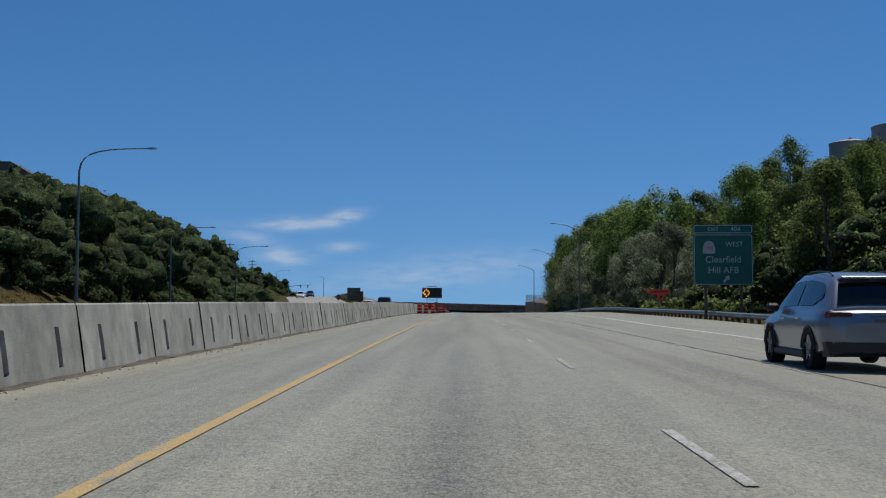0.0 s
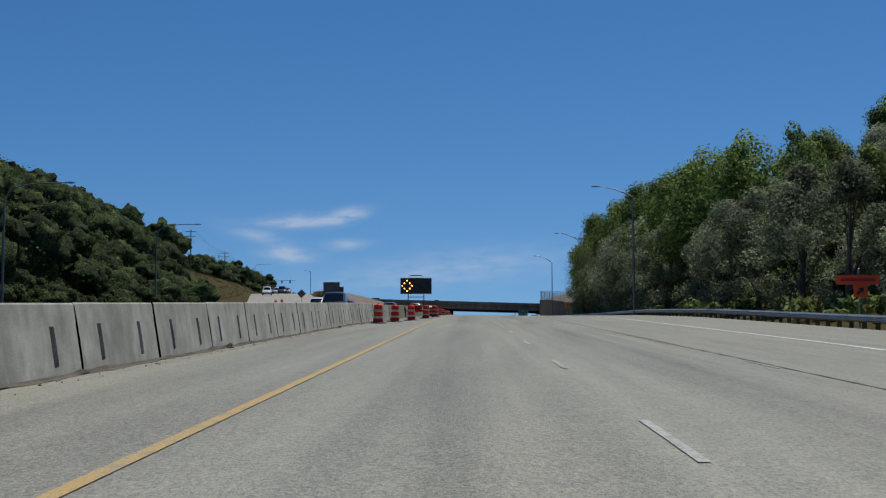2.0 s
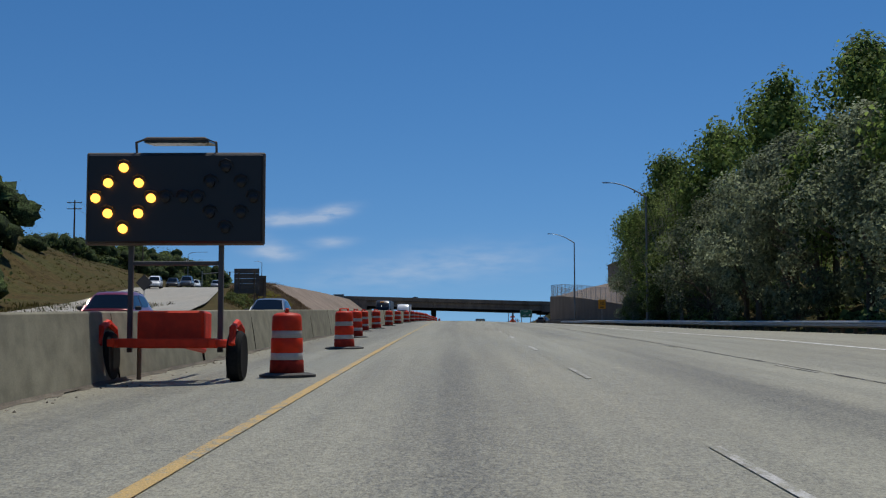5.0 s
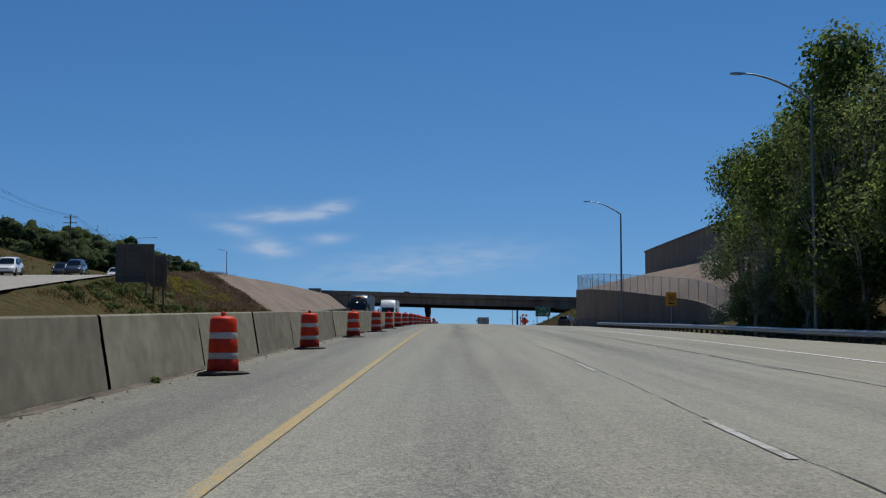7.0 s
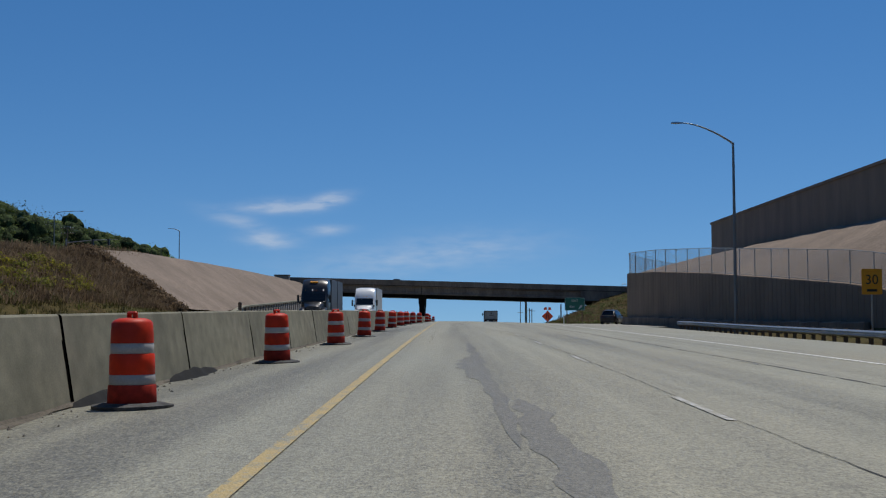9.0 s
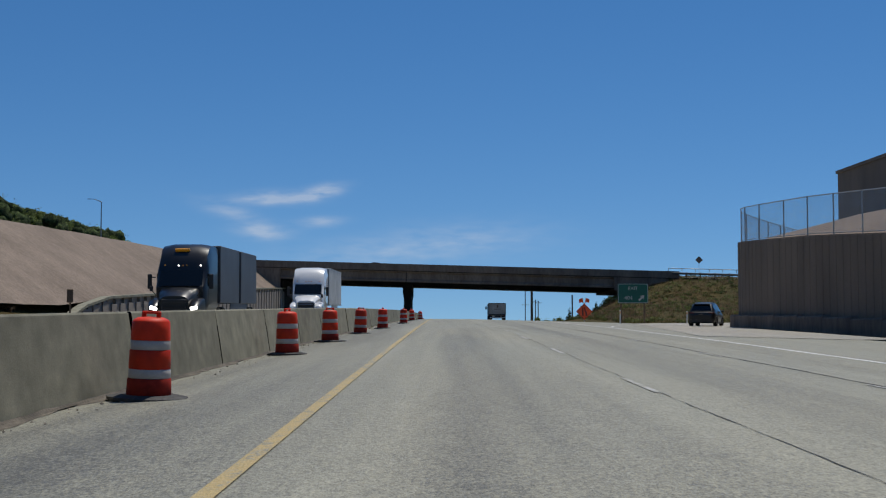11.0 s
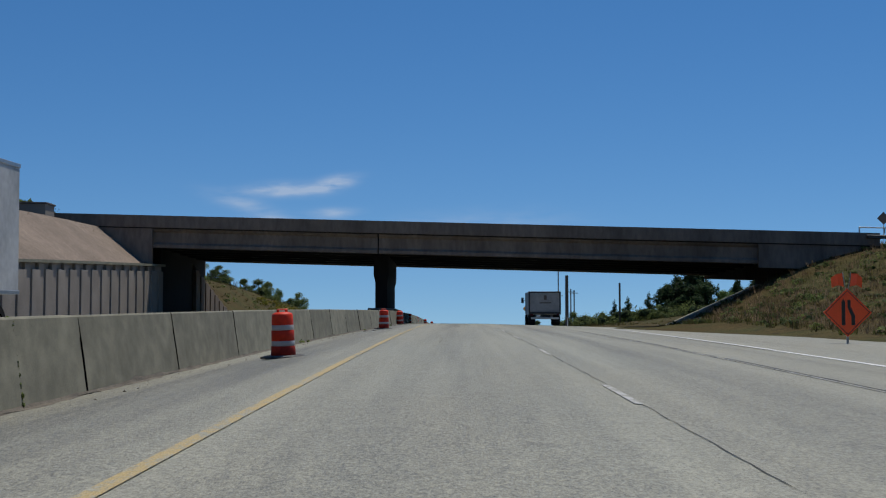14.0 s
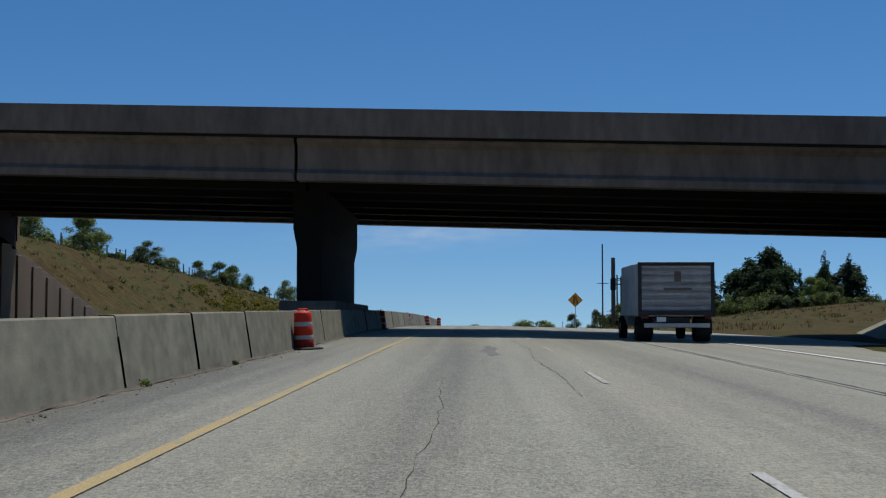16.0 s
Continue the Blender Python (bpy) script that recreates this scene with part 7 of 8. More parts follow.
def build_trees():
    kinds = tree_kinds()
    rnd = random.Random(21)
    row = [("olive", 23, 120, 7), ("olive", 22.5, 131, 8.5), ("olive", 23, 143, 9.5), ("olive", 22.5, 154, 9), ("olive", 23, 166, 9), ("olive", 24, 178, 8.5), ("olive", 22.5, 200, 9), ("olive", 22.8, 214, 11.5),
           ("olive", 22.5, 228, 12), ("olive", 22.5, 242, 11), ("olive", 22.5, 256, 10.5),
           ("cottonwood", 28, 165, 13), ("cottonwood", 26, 176, 14.5), ("cottonwood", 24.5, 186, 15.5), ("cottonwood", 29, 188, 15.75), ("cottonwood", 26.5, 199, 15.5), ("cottonwood", 24, 208, 15), ("cottonwood", 28.5, 212, 15),
           ("cottonwood", 24.5, 219, 15.9), ("cottonwood", 28, 230, 16.95), ("cottonwood", 24.5, 238, 17.7), ("cottonwood", 27, 248, 17.7), ("cottonwood", 23.5, 256, 17.2), ("cottonwood", 26, 265, 17.2),
           ("cottonwood", 22.8, 276, 16.8), ("cottonwood", 24.5, 284, 15.7), ("open", 23.0, 294, 13), ("olive", 23.6, 303, 9.5), ("dark", 24, 270, 14), ("dark", 26, 279, 13), ("dark", 23, 262, 12),
           ("thin", 21.3, 268, 13.25), ("thin", 22.5, 279, 14.75), ("thin", 21.5, 262, 14.5), ("thin", 23.5, 290, 13.5),
           ("dark", 33, 176, 12), ("dark", 34, 194, 12), ("dark", 34, 216, 12), ("dark", 33, 238, 14), ("dark", 33, 256, 14),
           ("cottonwood", 60, 237, 18.5), ("cottonwood", 55, 230, 16), ("olive", 52, 219, 13), ("olive", 49, 210, 12), ("dark", 46, 205, 11), ("dark", 53, 242, 13), ("cottonwood", 47, 226, 15), ("cottonwood", 42, 214, 13), ("cottonwood", 40, 232, 13), ("dark", 44, 246, 12),
           ("cottonwood", 27.5, 121, 11), ("dark", 30, 112, 8.5), ("cottonwood", 33, 104, 8), ("dark", 29, 100, 8.25), ("cottonwood", 37, 112, 7.5), ("dark", 36, 124, 7.75), ("dark", 32, 132, 9.5), ("cottonwood", 41, 102, 11.5), ("dark", 45, 114, 11.5),
           ("dark", 27, 92, 8.75), ("cottonwood", 31, 86, 7.6), ("dark", 36, 92, 10.5), ("dark", 42, 130, 7.75), ("dark", 49, 126, 10.5), ("cottonwood", 53, 118, 11.5), ("dark", 57, 134, 10.5), ("dark", 52, 142, 9.5), ("dark", 61, 148, 10.5), ("dark", 66, 160, 9.5), ("cottonwood", 58, 124, 11.5), ("dark", 64, 140, 10.5), ("dark", 70, 152, 10.5),
           ("thin", 21.6, 273, 13.25), ("thin", 21.5, 281, 13.0), ("open", 22.3, 300, 13.6), ("thin", 21, 286, 12.0), ("open", 22.4, 287, 14.5), ("dark", 24.5, 292, 8.0), ("dark", 25.5, 300, 7.0), ("dark", 23.4, 284, 9.0), ("dark", 22.6, 276, 10.0), ("dark", 22.0, 290, 5.0), ("dark", 21.4, 294, 4.0), ("olive", 21.6, 285, 5.0), ("dark", 21.2, 280, 4.5), ("dark", 22.4, 299, 4.5), ("olive", 21.0, 274, 5.5), ("dark", 21.0, 268, 5.0), ("thin", 21.4, 296, 8.0), ("thin", 20.9, 277, 9.0), ("thin", 20.9, 290, 9.5),
           ("cottonwood", 24, 190, 14.5), ("olive", 22.2, 192, 9.5), ("olive", 22, 221, 11), ("olive", 22, 235, 11.5), ("olive", 22, 249, 11.5), ("dark", 23, 268, 11),
           ("dark", 63, 214, 9), ("dark", 67, 222, 9), ("dark", 71, 216, 7), ("dark", 76, 224, 6.6), ("dark", 58, 200, 9), ("dark", 63, 190, 7.4), ("cottonwood", 68, 200, 7), ("dark", 50, 160, 9), ("dark", 55, 172, 9), ("cottonwood", 46, 150, 9), ("dark", 60, 180, 7.2), ("dark", 74, 205, 8), ("dark", 80, 214, 8), ("dark", 40, 140, 8), ("dark", 66, 175, 8), ("dark", 72, 188, 8)]
    for kind, x, y, h in row:
        put_tree(kinds, kind, x, y, h, rnd, LABELS[kind], "trees along the right side")
    for kind, x, y, h in (("wide", 48.5, 703, 10), ("wide", 51.5, 706, 12.4), ("wide", 54.5, 704, 14), ("wide", 57, 708, 12.4), ("pine", 61, 708, 9), ("pine", 64.2, 704, 12.4), ("wide", 65.2, 708, 9.5), ("pine", 68.8, 704, 12.0), ("wide", 69.8, 708, 10), ("wide", 53, 698, 9), ("dark", 46, 698, 5), ("dark", 87, 690, 5),
                          ("cottonwood", 59.2, 694, 6.6), ("cottonwood", 60.4, 692, 6.0), ("dark", 63, 690, 4.4), ("pine", 45, 706, 9), ("pine", 42, 720, 8.5), ("dark", 84, 694, 5), ("dark", 91, 696, 5.5), ("dark", 98, 700, 6), ("dark", 106, 700, 6),
                          ("dark", 27.5, 700, 5), ("dark", 25, 720, 5), ("dark", 22, 740, 5), ("pine", 37, 704, 7.5),
                          ("dark", 18, 900, 15), ("dark", 9, 930, 15), ("dark", 2, 905, 14), ("dark", -6, 920, 13), ("dark", -22, 880, 16), ("dark", -27, 884, 16), ("dark", -17, 890, 14), ("dark", 24, 890, 14), ("dark", 14, 915, 13), ("dark", -40, 760, 8), ("dark", 22, 830, 8), ("dark", 18, 860, 8)):
        put_tree(kinds, kind, x, y, h, rnd, LABELS[kind], "trees beyond the bridge", 0.2 + (0.38 if y > 800 else 0.16) * h, 1.8 if y > 800 else 1.15)
    for kind, x, y, h in (("dark", -34.9, 590, 4.6), ("dark", -36.6, 596, 4.8), ("dark", -33.6, 571, 3.2), ("dark", -36, 566, 4.0), ("cottonwood", -38, 574, 4.6), ("dark", -41, 584, 4.6), ("dark", -36.1, 620, 3.9), ("dark", -38.3, 659, 4.0), ("dark", -36.8, 667, 4.6),
                          ("dark", -35.6, 672, 4.8), ("cottonwood", -34.6, 679, 3.8), ("dark", -33.4, 690, 2.8), ("dark", -40.5, 652, 3.6), ("pine", -106, 430, 12), ("pine", -110, 445, 10)):
        put_tree(kinds, kind, x, y, h, rnd, LABELS[kind], "trees on the left hill", 0.2 + 0.22 * h, 1.5)
    # the wood on the ridge
    for k in range(58):
        y = 446 + 305 * (k + rnd.uniform(-0.4, 0.4)) / 57
        x = float(np.interp(y, [415, 500, 560, 650, 750], [-82, -84, -88, -96, -106])) + rnd.uniform(-13, 7)
        h = rnd.uniform(7.0, 10.0)
        kind = rnd.choice(("dark", "dark", "dark", "cottonwood", "wide"))
        put_tree(kinds, kind, x, y, h, rnd, "dense dark green tree in the wood on the ridge", "trees on the left hill", 0.3 * h, 1.35)


def grass_blades(rng, spots, blades=11, height=0.24):
    """Tufts of upright, splayed blades at (x, y, size)."""
    P = np.repeat(np.array([(x, y, land(x, y)) for x, y, s in spots]), blades, axis=0)
    S = np.repeat(np.array([s for x, y, s in spots]), blades)
    n = len(P)
    a = rng.random(n) * 6.283
    out = np.stack([np.cos(a), np.sin(a), np.zeros(n)], 1)
    side = np.stack([-np.sin(a), np.cos(a), np.zeros(n)], 1)
    h = (height * S * (0.6 + 0.8 * rng.random(n)))[:, None]
    w = (0.022 * S * (0.7 + 0.8 * rng.random(n)))[:, None]
    base = P + out * (0.5 * S * rng.random(n))[:, None]
    tip = base + out * h * (0.25 + 0.5 * rng.random(n))[:, None] + np.array([0, 0, 1]) * h
    return np.stack([base - side * w, base + side * w, tip + side * w * 0.35, tip - side * w * 0.35], 1).reshape(-1, 3)


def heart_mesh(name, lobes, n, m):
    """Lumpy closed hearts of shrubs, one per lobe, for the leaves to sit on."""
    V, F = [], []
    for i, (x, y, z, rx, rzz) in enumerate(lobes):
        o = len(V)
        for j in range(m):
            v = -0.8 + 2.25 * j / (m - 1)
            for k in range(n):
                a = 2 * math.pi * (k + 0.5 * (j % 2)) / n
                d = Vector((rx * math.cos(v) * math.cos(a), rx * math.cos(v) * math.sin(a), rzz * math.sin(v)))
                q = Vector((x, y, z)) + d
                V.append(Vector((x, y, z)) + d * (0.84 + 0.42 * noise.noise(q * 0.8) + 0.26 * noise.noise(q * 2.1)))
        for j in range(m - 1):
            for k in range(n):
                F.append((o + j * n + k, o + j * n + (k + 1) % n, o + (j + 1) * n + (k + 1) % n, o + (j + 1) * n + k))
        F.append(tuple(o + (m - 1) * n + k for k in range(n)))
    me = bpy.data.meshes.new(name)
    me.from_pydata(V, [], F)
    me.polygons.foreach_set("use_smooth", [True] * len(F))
    me.materials.append(shrub_heart_shade)
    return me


def build_scrub():
    """Scrub oak on the left hill, and weeds on the verges."""
    rng = np.random.default_rng(5)
    hills = {"dark": [], "green": [], "right": []}
    hearts, close = [], []
    n = 0
    tries = 0
    while n < 1700 and tries < 40000:
        tries += 1
        y = rng.uniform(55, 320) if rng.random() < 0.72 else rng.uniform(320, 620)
        x = -rng.uniform(40, 130)
        xc, hr = ramp_line(min(max(y, 215), 520))
        front = y < np.interp(-x, [40, 46, 55, 80], [256, 278, 312, 345])
        if front:
            ok = x < np.interp(y, [95, 120, 160], [-44.5, -43.5, -39.0]) - 1.5 * rng.random() and x > -84
        elif y < 480:
            edge = -69 - (y - 300) * 0.02
            ok = (x < edge and rng.random() < (0.10 if y < 430 else 0.8)) or (rng.random() < 0.03 and x < xc - 10)
        else:
            ok = x < -66
        if not ok:
            continue
        s = rng.uniform(1.8, 3.4) * (1.0 if y < 215 else 0.92 if front else 0.65)
        z = land(x, y)
        near = y < 350 and x > -84
        if near:
            s *= rng.uniform(0.75, 1.35)
            lobes = [(x + rng.normal() * s * 0.5, y + rng.normal() * s * 0.5, z + s * rng.uniform(0.1, 0.7), s * rng.uniform(0.75, 1.2), s * rng.uniform(0.55, 0.9)) for k in range(2)]
        else:
            lobes = [(x + rng.normal() * s * 0.5, y + rng.normal() * s * 0.5, z + s * rng.uniform(0.15, 1.2), s * rng.uniform(0.5, 0.8), s * rng.uniform(0.45, 0.7)) for k in range(4)]
        hills["dark" if rng.random() < 0.78 else "green"].append(leaf_cloud(rng, lobes, 210 if near else 80, 0.16 if near else 0.22, hollow=0.82))
        if near:
            close += lobes
        else:
            hearts += lobes[:2]
        n += 1
    # the thicket's lower edge
    for k in range(190):
        y = rng.uniform(58, 262)
        x = np.interp(y, [95, 120, 160], [-43.6, -42.6, -38.6]) + rng.normal() * 0.9 - max(0, (y - 230) * 0.05)
        s = rng.uniform(0.9, 1.9)
        z = land(x, y)
        lobes = [(x + rng.normal() * s * 0.5, y + rng.normal() * s * 0.9, z + s * rng.uniform(0.1, 0.9), s * rng.uniform(0.5, 0.8), s * rng.uniform(0.45, 0.7)) for q in range(3)]
        hills["dark"].append(leaf_cloud(rng, lobes, 260, 0.13, hollow=0.84))
        close += lobes[:2]
    # low wood on the ridge behind the side ramp
    for k in range(330):
        y = rng.uniform(440, 752)
        x = np.interp(y, [415, 500, 560, 650, 750], [-84, -86, -90, -98, -107]) + rng.uniform(-16, 12 if y < 700 else 2)
        s = rng.uniform(2.0, 3.8)
        z = land(x, y)
        lobes = [(x + rng.normal() * s * 0.6, y + rng.normal() * s * 0.6, z + s * rng.uniform(0.3, 1.5), s * rng.uniform(0.5, 0.8), s * rng.uniform(0.5, 0.7)) for q in range(4)]
        hills["dark" if rng.random() < 0.6 else "green"].append(leaf_cloud(rng, lobes, 200, 0.19, hollow=0.82))
        hearts += lobes[:3]
    # hedge on the terrace beyond the bridge
    for k in range(150):
        u = rng.random()
        x, y = (rng.uniform(25, 55), rng.uniform(684, 700)) if u < 0.6 else (rng.uniform(55, 112), rng.uniform(682, 696))
        s = rng.uniform(1.0, 2.0) if u < 0.6 else rng.uniform(0.7, 1.3)
        z = land(x, y)
        lobes = [(x + rng.normal() * s * 0.6, y + rng.normal() * s * 0.6, z + s * rng.uniform(0.2, 1.3), s * rng.uniform(0.5, 0.8), s * rng.uniform(0.5, 0.75)) for q in range(4)]
        hills["green"].append(leaf_cloud(rng, lobes, 260, 0.17, hollow=0.7))
        hearts += lobes[:1]
    # brush on the bank beyond the bridge
    for k in range(260):
        y = rng.uniform(545, 720)
        x = rng.uniform(-70, -36)
        s = rng.uniform(0.5, 1.2)
        z = land(x, y)
        lobes = [(x + rng.normal() * s * 0.6, y + rng.normal() * s * 0.6, z + s * rng.uniform(0.1, 0.7), s * rng.uniform(0.5, 0.8), s * rng.uniform(0.45, 0.7)) for q in range(3)]
        hills["dark" if rng.random() < 0.45 else "green"].append(leaf_cloud(rng, lobes, 130, 0.16, hollow=0.84))
        hearts += lobes
    # shrubs that cover the slope below the tanks
    for k in range(440):
        x, y = (rng.uniform(25, 78), rng.uniform(78, 215)) if k < 330 else (rng.uniform(23, 44), rng.uniform(60, 116))
        if x > 34 and y > 165 and x < 45:
            continue
        s = rng.uniform(1.0, 2.3)
        z = land(x, y)
        lobes = [(x + rng.normal() * s * 0.6, y + rng.normal() * s * 0.6, z + s * rng.uniform(0.1, 1.0), s * rng.uniform(0.5, 0.8), s * rng.uniform(0.45, 0.7)) for q in range(3)]
        hills["right"].append(leaf_cloud(rng, lobes, 260, 0.12, hollow=0.8))
        hearts += lobes
    for key, mat, lab in (("dark", leaf_scrub, "dense dark green scrub oak covering the hillside"), ("green", leaf_scrub_light, "lighter green scrub among the oak on the hillside"),
                          ("right", leaf_dark, "green shrubs covering the slope below the water tanks")):
        ob = new("hillside_scrub", cloud_mesh("hillside_scrub", np.concatenate(hills[key]), mat))
        tagged(ob, lab, "shrubs", kind="stuff")
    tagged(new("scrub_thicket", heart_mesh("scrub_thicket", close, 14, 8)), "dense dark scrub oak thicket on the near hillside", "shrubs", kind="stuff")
    tagged(new("scrub_thicket", heart_mesh("scrub_thicket", hearts, 9, 6)), "closed dark lumps inside the slope shrubs, their inner shade painted in", "shrubs", kind="stuff")
    # undergrowth below the right-hand trees
    low = []
    for k in range(300):
        y = rng.uniform(70, 298)
        x = rng.uniform(20.5, 40)
        if y > 285 and x > 26:
            continue
        s = rng.uniform(0.5, 1.3)
        z = land(x, y)
        low.append(leaf_cloud(rng, [(x + rng.normal() * s * 0.5, y + rng.normal() * s * 0.5, z + s * 0.4, s * 0.7, s * 0.6) for q in range(3)], 120, 0.2))
    tagged(new("undergrowth", cloud_mesh("undergrowth", np.concatenate(low), leaf_dark)), "shaded undergrowth below the roadside trees", "shrubs", kind="stuff")
    # blooming weeds and dry brush on the mound
    for name, mat, lab, area, count, s0, leaf in (("yellow_bloom", bloom_yellow, "yellow blooming weeds on the mound", (-28.6, -24, 336, 358), 64, 0.62, 0.085), ("dry_brush", leaf_dry, "reddish dry brush on the mound", (-31, -23.2, 342, 396), 420, 0.34, 0.075),
                                                  ("green_weeds", leaf_scrub_light, "green weeds on the mound and verges", (-34, -21, 262, 338), 200, 0.45, 0.10)):
        out = []
        for k in range(count):
            x, y = rng.uniform(area[0], area[1]), rng.uniform(area[2], area[3])
            xc, hr = ramp_line(y)
            if abs(x - xc - 0.3) < 7.6:
                continue
            s = s0 * rng.uniform(0.6, 1.5)
            z = land(x, y)
            out.append(leaf_cloud(rng, [(x + q * s * 0.5, y + rng.normal() * s * 0.5, z + s * 0.35, s * 0.8, s * 0.55) for q in (-1, 0, 1)], 150, leaf))
        tagged(new(name, cloud_mesh(name, np.concatenate(out), mat)), lab, "weeds", kind="stuff")
    # dry brush on the embankments by the bridge and beyond
    spots = []
    for k in range(9500):
        u = rng.random()
        if u < 0.42:
            x, y = rng.uniform(18, 75), rng.uniform(446, 514)
        elif u < 0.62:
            x, y = rng.uniform(15, 100), rng.uniform(545, 700)
        elif u < 0.78:
            x, y = rng.uniform(-60, -23), rng.uniform(556, 700)
        else:
            x, y = rng.uniform(-76, -42), rng.uniform(286, 430)
            if abs(x - ramp_line(y)[0] - 0.3) < 7.6:
                continue
        spots.append((x, y, rng.uniform(0.5, 1.15)))
    tagged(new("verge_grass", cloud_mesh("verge_grass", grass_blades(rng, spots), leaf_grass)), "tufts of yellowing grass on the embankments", "grass", kind="stuff")
    out = []
    for k in range(420):
        x, y = (rng.uniform(18, 70), rng.uniform(448, 514)) if rng.random() < 0.6 else (rng.uniform(-58, -24), rng.uniform(560, 690))
        s = rng.uniform(0.2, 0.6)
        out.append(leaf_cloud(rng, [(x, y, land(x, y) + s * 0.35, s * 1.1, s * 0.6)], 46, 0.09))
    tagged(new("dry_brush", cloud_mesh("dry_brush", np.concatenate(out), leaf_scrub_light)), "low green brush on the embankments", "weeds", kind="stuff")
    out = []
    for k in range(420):
        x, y = rng.uniform(18.5, 62), rng.uniform(470, 514)
        s = rng.uniform(0.18, 0.55) * (1.0 if noise.noise((x * 0.12, y * 0.12, 3.0)) > -0.1 else 0.5)
        out.append(leaf_cloud(rng, [(x, y, land(x, y) + s * 0.22, s * 1.3, s * 0.42)], 80, 0.075))
    tagged(new("embankment_weeds", cloud_mesh("embankment_weeds", np.concatenate(out), leaf_scrub)), "dense dull green weeds on the embankment before the overpass", "weeds", kind="stuff")
    # grass along the mound and the foot of the hill
    spots = []
    for k in range(6500):
        if rng.random() < 0.55:
            x, y = rng.uniform(-34, -20.5), rng.uniform(255, 372)
            if abs(x - ramp_line(y)[0] - 0.3) < 7.6:
                continue
        else:
            x, y = rng.uniform(-44, -21), rng.uniform(80, 260)
        spots.append((x, y, rng.uniform(0.5, 1.3)))
    tagged(new("mound_grass", cloud_mesh("mound_grass", grass_blades(rng, spots), leaf_grass)), "tufts of dry and green grass beside the oncoming lanes", "grass", kind="stuff")
    # tall dry grass over the mound and along the crest of the gravel bank
    spots = []
    for k in range(4200):
        x, y = rng.uniform(-31.5, -22.8), rng.uniform(330, 398)
        if abs(x - ramp_line(y)[0] - 0.3) < 7.4 or (y > 384 and x > -31.5):
            continue
        spots.append((x, y, rng.uniform(0.6, 1.2)))
    for k in range(2600):
        spots.append((rng.uniform(19, 62), rng.uniform(462, 513), rng.uniform(0.4, 0.9)))
    for k in range(900):
        y = rng.uniform(384, 516)
        spots.append((float(np.interp(y, [386, 402, 450, 517], [-32.6, -32.6, -31.4, -27.6])) + rng.normal() * 0.35, y, rng.uniform(0.7, 1.5)))
    tagged(new("tall_grass", cloud_mesh("tall_grass", grass_blades(rng, spots, 9, 0.5), leaf_straw)), "tall reddish dry grass on the mound and the banks", "grass", kind="stuff")
    # brush that hides the near edge of the gravel bank
    out = []
    for k in range(420):
        u = rng.random()
        x, y = -23.0 - 9.4 * u + rng.normal() * 0.5, 381 + 3.5 * u + rng.normal() * 1.3
        s = rng.uniform(0.3, 0.75)
        out.append(leaf_cloud(rng, [(x, y, land(x, y) + s * 0.4 + 0.2, s * 0.9, s * 0.7)], 70, 0.1))
    tagged(new("dry_brush", cloud_mesh("dry_brush", np.concatenate(out), leaf_dry)), "reddish brush along the edge of the gravel bank", "weeds", kind="stuff")
    out = []
    for k in range(260):
        y = rng.uniform(380, 515)
        x = -31.5 + rng.normal() * 0.8 + np.interp(y, [450, 517], [0, 4])
        s = rng.uniform(0.25, 0.7)
        out.append(leaf_cloud(rng, [(x - 0.6, y, land(x, y) + s * 0.5, s * 0.8, s * 0.6)], 60, 0.12))
    tagged(new("dry_brush", cloud_mesh("dry_brush", np.concatenate(out), leaf_dry)), "dry brush along the crest of the gravel bank", "weeds", kind="stuff")
    out = []
    for k in range(90):
        x, y = rng.uniform(-28, -22.5), rng.uniform(600, 665)
        s = rng.uniform(0.4, 0.9)
        out.append(leaf_cloud(rng, [(x, y, land(x, y) + s * 0.4, s, s * 0.6)], 60, 0.13))
    tagged(new("yellow_bloom", cloud_mesh("yellow_bloom", np.concatenate(out), bloom_yellow)), "yellow-green blooming weeds beyond the bridge", "weeds", kind="stuff")
    # weeds in the joint at the barrier's foot
    out = []
    for y in (88, 111, 212, 222.5, 244, 291, 352, 392, 446.5, 448, 470, 483, 489):
        x = barrier_x(y) + 0.08
        s = rng.uniform(0.04, 0.09)
        out.append(leaf_cloud(rng, [(x, y, road_at(x, y) + s * 0.6, s, s * 0.8)], 50, 0.025))
    for k in range(9):
        h = 0.05 + 0.11 * k
        x = barrier_x(421.6) + 0.01 - 0.19 * h
        s = rng.uniform(0.02, 0.035) * (2.2 if k == 8 else 1.0)
        out.append(leaf_cloud(rng, [(x, 421.66 + rng.normal() * 0.02, road_at(x, 421.6) + h, s, s * 1.5)], 40, 0.02))
    tagged(new("joint_weeds", cloud_mesh("joint_weeds", np.concatenate(out), leaf_dark)), "small weeds growing at the barrier's foot", "weeds", kind="stuff")
    chips = Shape()
    for k in range(2000):
        y = rng.uniform(-5, 500)
        x = barrier_x(y) + 0.06 + abs(rng.normal()) * 0.22
        r = rng.uniform(0.006, 0.022)
        z = road_at(x, y) + r * 0.3
        j = [1 + 0.35 * rng.normal() for q in range(6)]
        chips.add([(x + r * j[0], y, z), (x, y + r * j[1], z), (x - r * j[2], y, z), (x, y - r * j[3], z), (x, y, z + r * 0.8 * abs(j[4])), (x, y, z - r * 0.5)],
                  [(0, 1, 4), (1, 2, 4), (2, 3, 4), (3, 0, 4), (1, 0, 5), (2, 1, 5), (3, 2, 5), (0, 3, 5)])
    ob = new("stone_chips", chips.mesh("stone_chips", chip_stone))
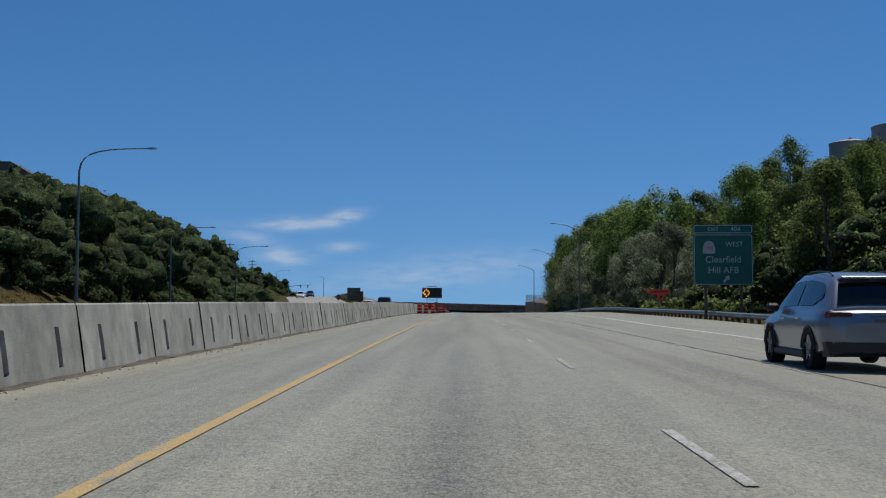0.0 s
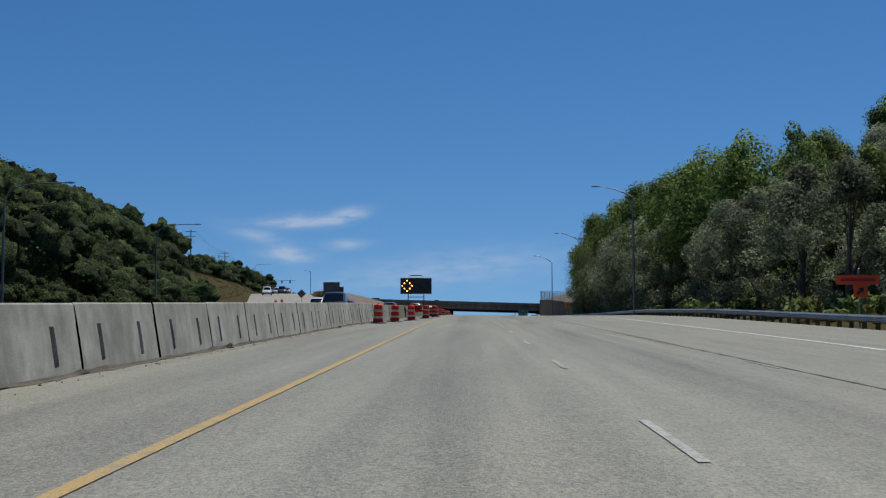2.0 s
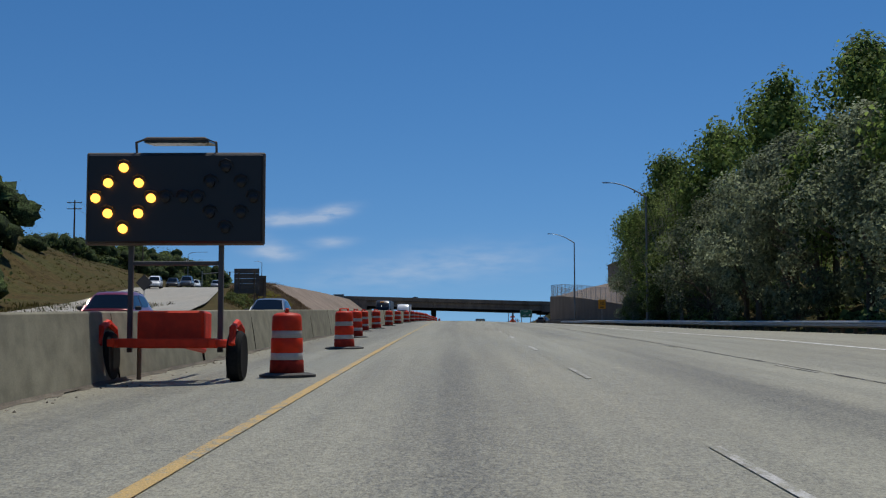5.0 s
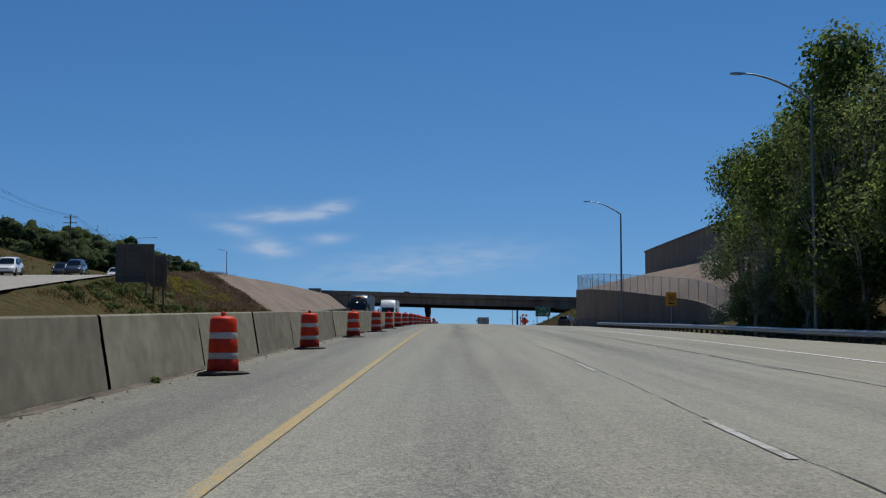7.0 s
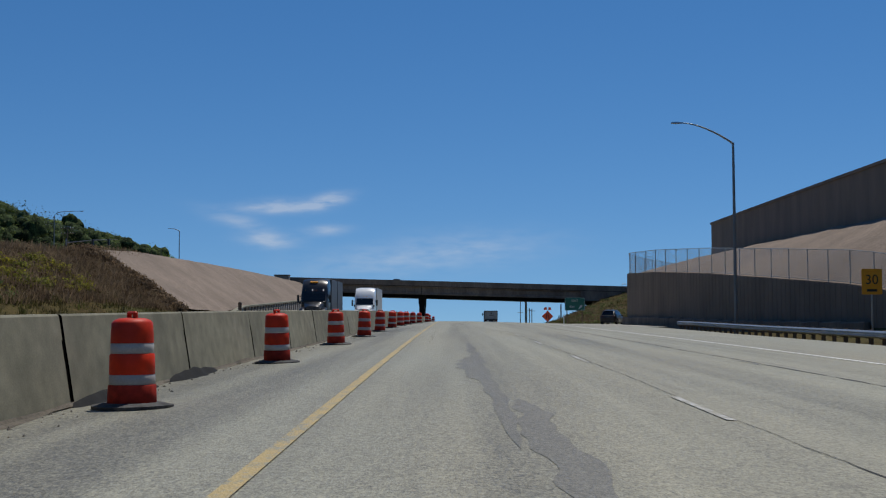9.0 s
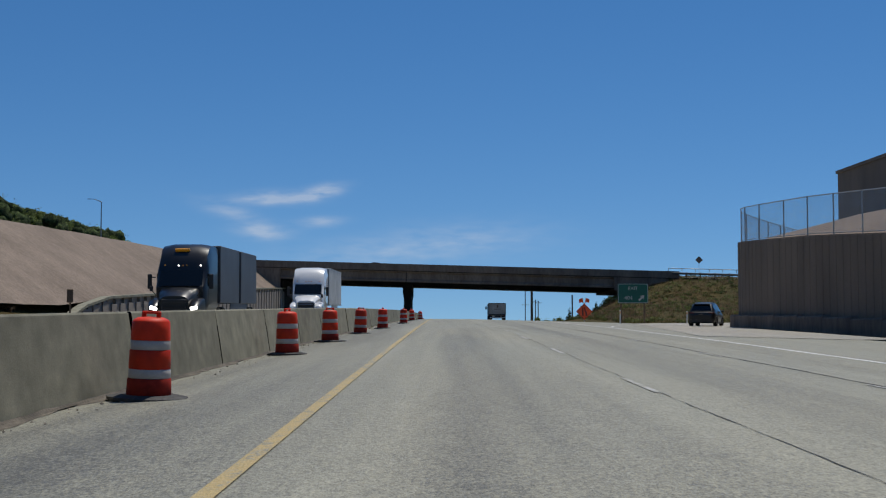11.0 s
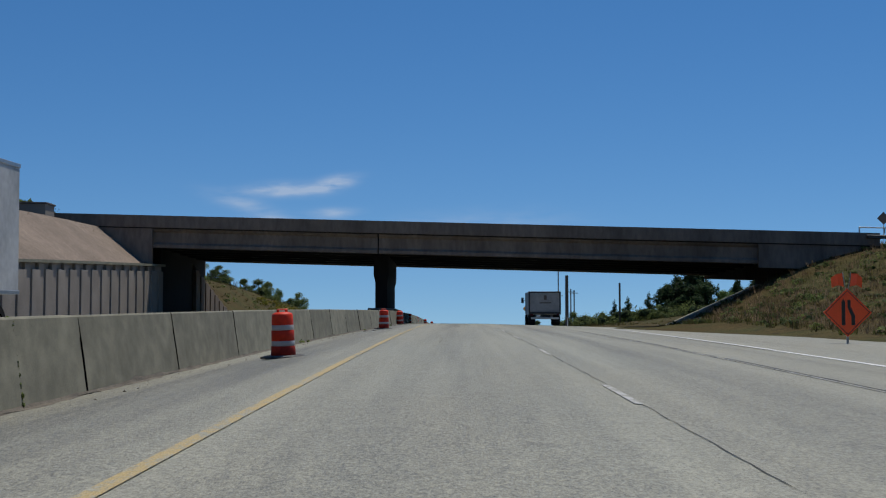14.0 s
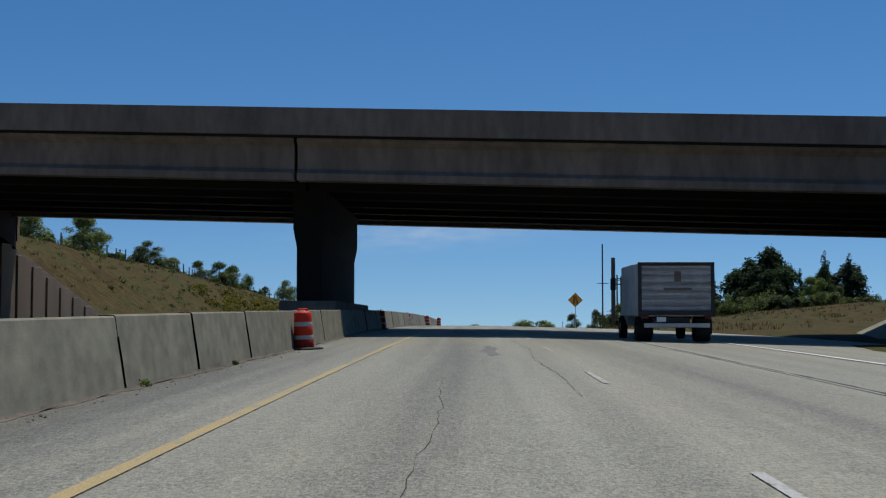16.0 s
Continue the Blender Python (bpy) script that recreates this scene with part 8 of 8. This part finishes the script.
    tagged(ob, "loose stone chips along the barrier's foot", "stones", kind="stuff")
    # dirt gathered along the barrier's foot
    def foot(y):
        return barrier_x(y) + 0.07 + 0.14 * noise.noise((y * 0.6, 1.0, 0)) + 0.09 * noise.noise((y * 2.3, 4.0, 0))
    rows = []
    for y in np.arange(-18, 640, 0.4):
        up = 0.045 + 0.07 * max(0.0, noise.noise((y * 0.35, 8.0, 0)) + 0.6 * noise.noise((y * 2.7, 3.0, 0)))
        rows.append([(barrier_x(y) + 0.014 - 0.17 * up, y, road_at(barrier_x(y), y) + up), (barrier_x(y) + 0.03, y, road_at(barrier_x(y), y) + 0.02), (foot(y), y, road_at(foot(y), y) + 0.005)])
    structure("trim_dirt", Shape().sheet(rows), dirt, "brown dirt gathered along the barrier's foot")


# buildings
def build_far_buildings():
    x, y = -117.0, 345.0
    zg = rz(y) + 31.0
    ob = thing("hilltop_house", Matrix.Translation((x, y, zg - 0.5)), "tan hilltop house with dark gabled roofs", "house")
    part("wall", Shape().box((0, 0, 3.2), (13, 10, 6.4), ch=0.03), house_tan, ob)
    part("wall", Shape().box((8.5, -1, 2.4), (6, 8, 4.8), ch=0.03), house_tan, ob)
    part("roof", Shape().prism([(-7.2, 6.2), (7.2, 6.2), (1.5, 9.6), (-1.5, 9.6)], -5.6, 5.6), roof_dark, ob)
    part("roof", Shape().prism([(4.9, 4.7), (12.2, 4.7), (8.6, 7.0)], -5.4, 3.4), roof_dark, ob)
    part("chimney", Shape().box((-3.5, 0, 9.6), (1.0, 1.0, 2.2), ch=0.02), house_tan, ob)
    for k in range(4):
        part("window", Shape().box((-4.8 + 3.0 * k, -5.02, 4.3), (1.3, 0.06, 1.3), ch=0.01), car_glass, ob)
    for x, y, r, top in ((70.0, 234.0, 3.6, 29.8), (91.5, 270.0, 6.4, 38.0)):
        zg = land(x, y) - 0.3
        h = rz(y) + top - zg
        ob = thing("water_tank", Matrix.Translation((x, y, zg)), "tan steel water tank with a shallow domed roof", "water tank", "hilltop tanks")
        part("tank_wall", Shape().lathe([(r, 0), (r, h)], 36), tank_paint, ob, smooth=True)
        part("tank_roof", Shape().lathe([(r + 0.1, h - 0.1), (r + 0.1, h + 0.05), (r * 0.6, h + 0.5), (0.3, h + 0.8), (0.25, h + 1.1)], 36), tank_paint, ob, smooth=True)
    # traffic signals at the head of the ramp
    x, y = -61.8, 480.0
    zg = land(x, y)
    za = rz(y) + 13.5 - zg
    ob = thing("traffic_signal", Matrix.Translation((x, y, zg)), "dark mast-arm traffic signal over the head of the side ramp", "traffic light")
    part("pole", Shape().tube([(0, 0, 0), (0, 0, za + 0.3)], [0.15, 0.11], 10), pole_steel, ob, smooth=True)
    part("arm", Shape().tube([(0, 0, za - 0.4), (4, 0, za), (8.4, 0, za + 0.15)], [0.1, 0.08, 0.05], 8), pole_steel, ob, smooth=True)
    for dx in (4.4, 7.0):
        part("signal_head", Shape().box((dx, -0.15, za - 0.35), (0.36, 0.3, 1.05), ch=0.03), black_paint, ob)
    # low equipment hut beside the overpass
    x, y = -29.5, 505.0
    ob = thing("equipment_hut", Matrix.Translation((x, y, land(x, y) - 0.2)), "brown equipment hut beside the overpass approach", "hut")
    part("wall", Shape().box((0, 0, 0.9), (2.6, 2.2, 1.8), ch=0.02), house_tan, ob)
    part("roof", Shape().box((0, 0, 1.85), (2.8, 2.4, 0.12), ch=0.02), roof_dark, ob)
    ob = thing("marker_post", Matrix.Translation((-19.9, 396.0, road_at(-19.9, 396.0) - 0.02)), "weathered tan marker board beside the oncoming lanes", "post")
    part("post", Shape().box((0, 0.06, 0.9), (0.1, 0.08, 1.9), ch=0.02), weathered_wood, ob)
    part("board", Shape().box((0, 0, 1.75), (0.36, 0.05, 0.75), ch=0.02), weathered_wood, ob)
    ob = thing("work_sign", Matrix.Translation((-22.1, 453.7, rz(453.7) - 0.15)), "small orange work sign standing before the panel wall", "sign")
    part("post", Shape().box((0, 0.03, 0.6), (0.06, 0.04, 1.3), ch=0.01), galvanised, ob)
    part("panel", Shape().box((0, 0, 1.36), (0.42, 0.02, 0.62), ch=0.005), sign_orange, ob, "orange panel")
    # railing on the overpass parapet where the approach begins
    ob = thing("bridge_railing", Matrix.Identity(4), "low steel railing on the overpass approach parapet", "railing")
    for k in range(15):
        x = 33.0 + 1.9 * k
        part("post", Shape().box((x, BY0 - 0.08 + skew(x), btop(x) + 0.22), (0.09, 0.09, 0.48), ch=0.01), galvanised, ob)
    part("rail", Shape().tube([(33.0, BY0 - 0.08 + skew(33.0), btop(33.0) + 0.42), (45.0, BY0 - 0.08 + skew(45.0), btop(45.0) + 0.42), (59.6, BY0 - 0.08 + skew(59.6), btop(59.6) + 0.42)], 0.05, 8), galvanised, ob)
    # fence along the far ridge
    ob = thing("ridge_fence", Matrix.Identity(4), "wooden post fence along the far grassy ridge", "fence")
    for k in range(26):
        y = 600 + 5 * k
        x = -40 + 0.03 * (y - 600)
        part("post", Shape().box((x, y, land(x, y) + 0.6), (0.14, 0.14, 1.6), ch=0.01), weathered_wood, ob)


chip_stone = material("chip_stone", (0.22, 0.195, 0.16), 0.95, scale=0.5, vary=0.2, island=0.5)


LANE, DASH0, DASH_STEP = 3.63, 10.67, 12.192
build_ground()
build_roads()
build_markings()
build_stains()
build_barrier()
build_bridge()
build_right_walls()
build_left_bank()
build_guardrails()
build_barrels()
build_litter()
build_arrow_board()
build_signs()
build_vehicles()
build_lamps()
build_poles()
build_far_fence()
build_trees()
build_scrub()
build_far_buildings()
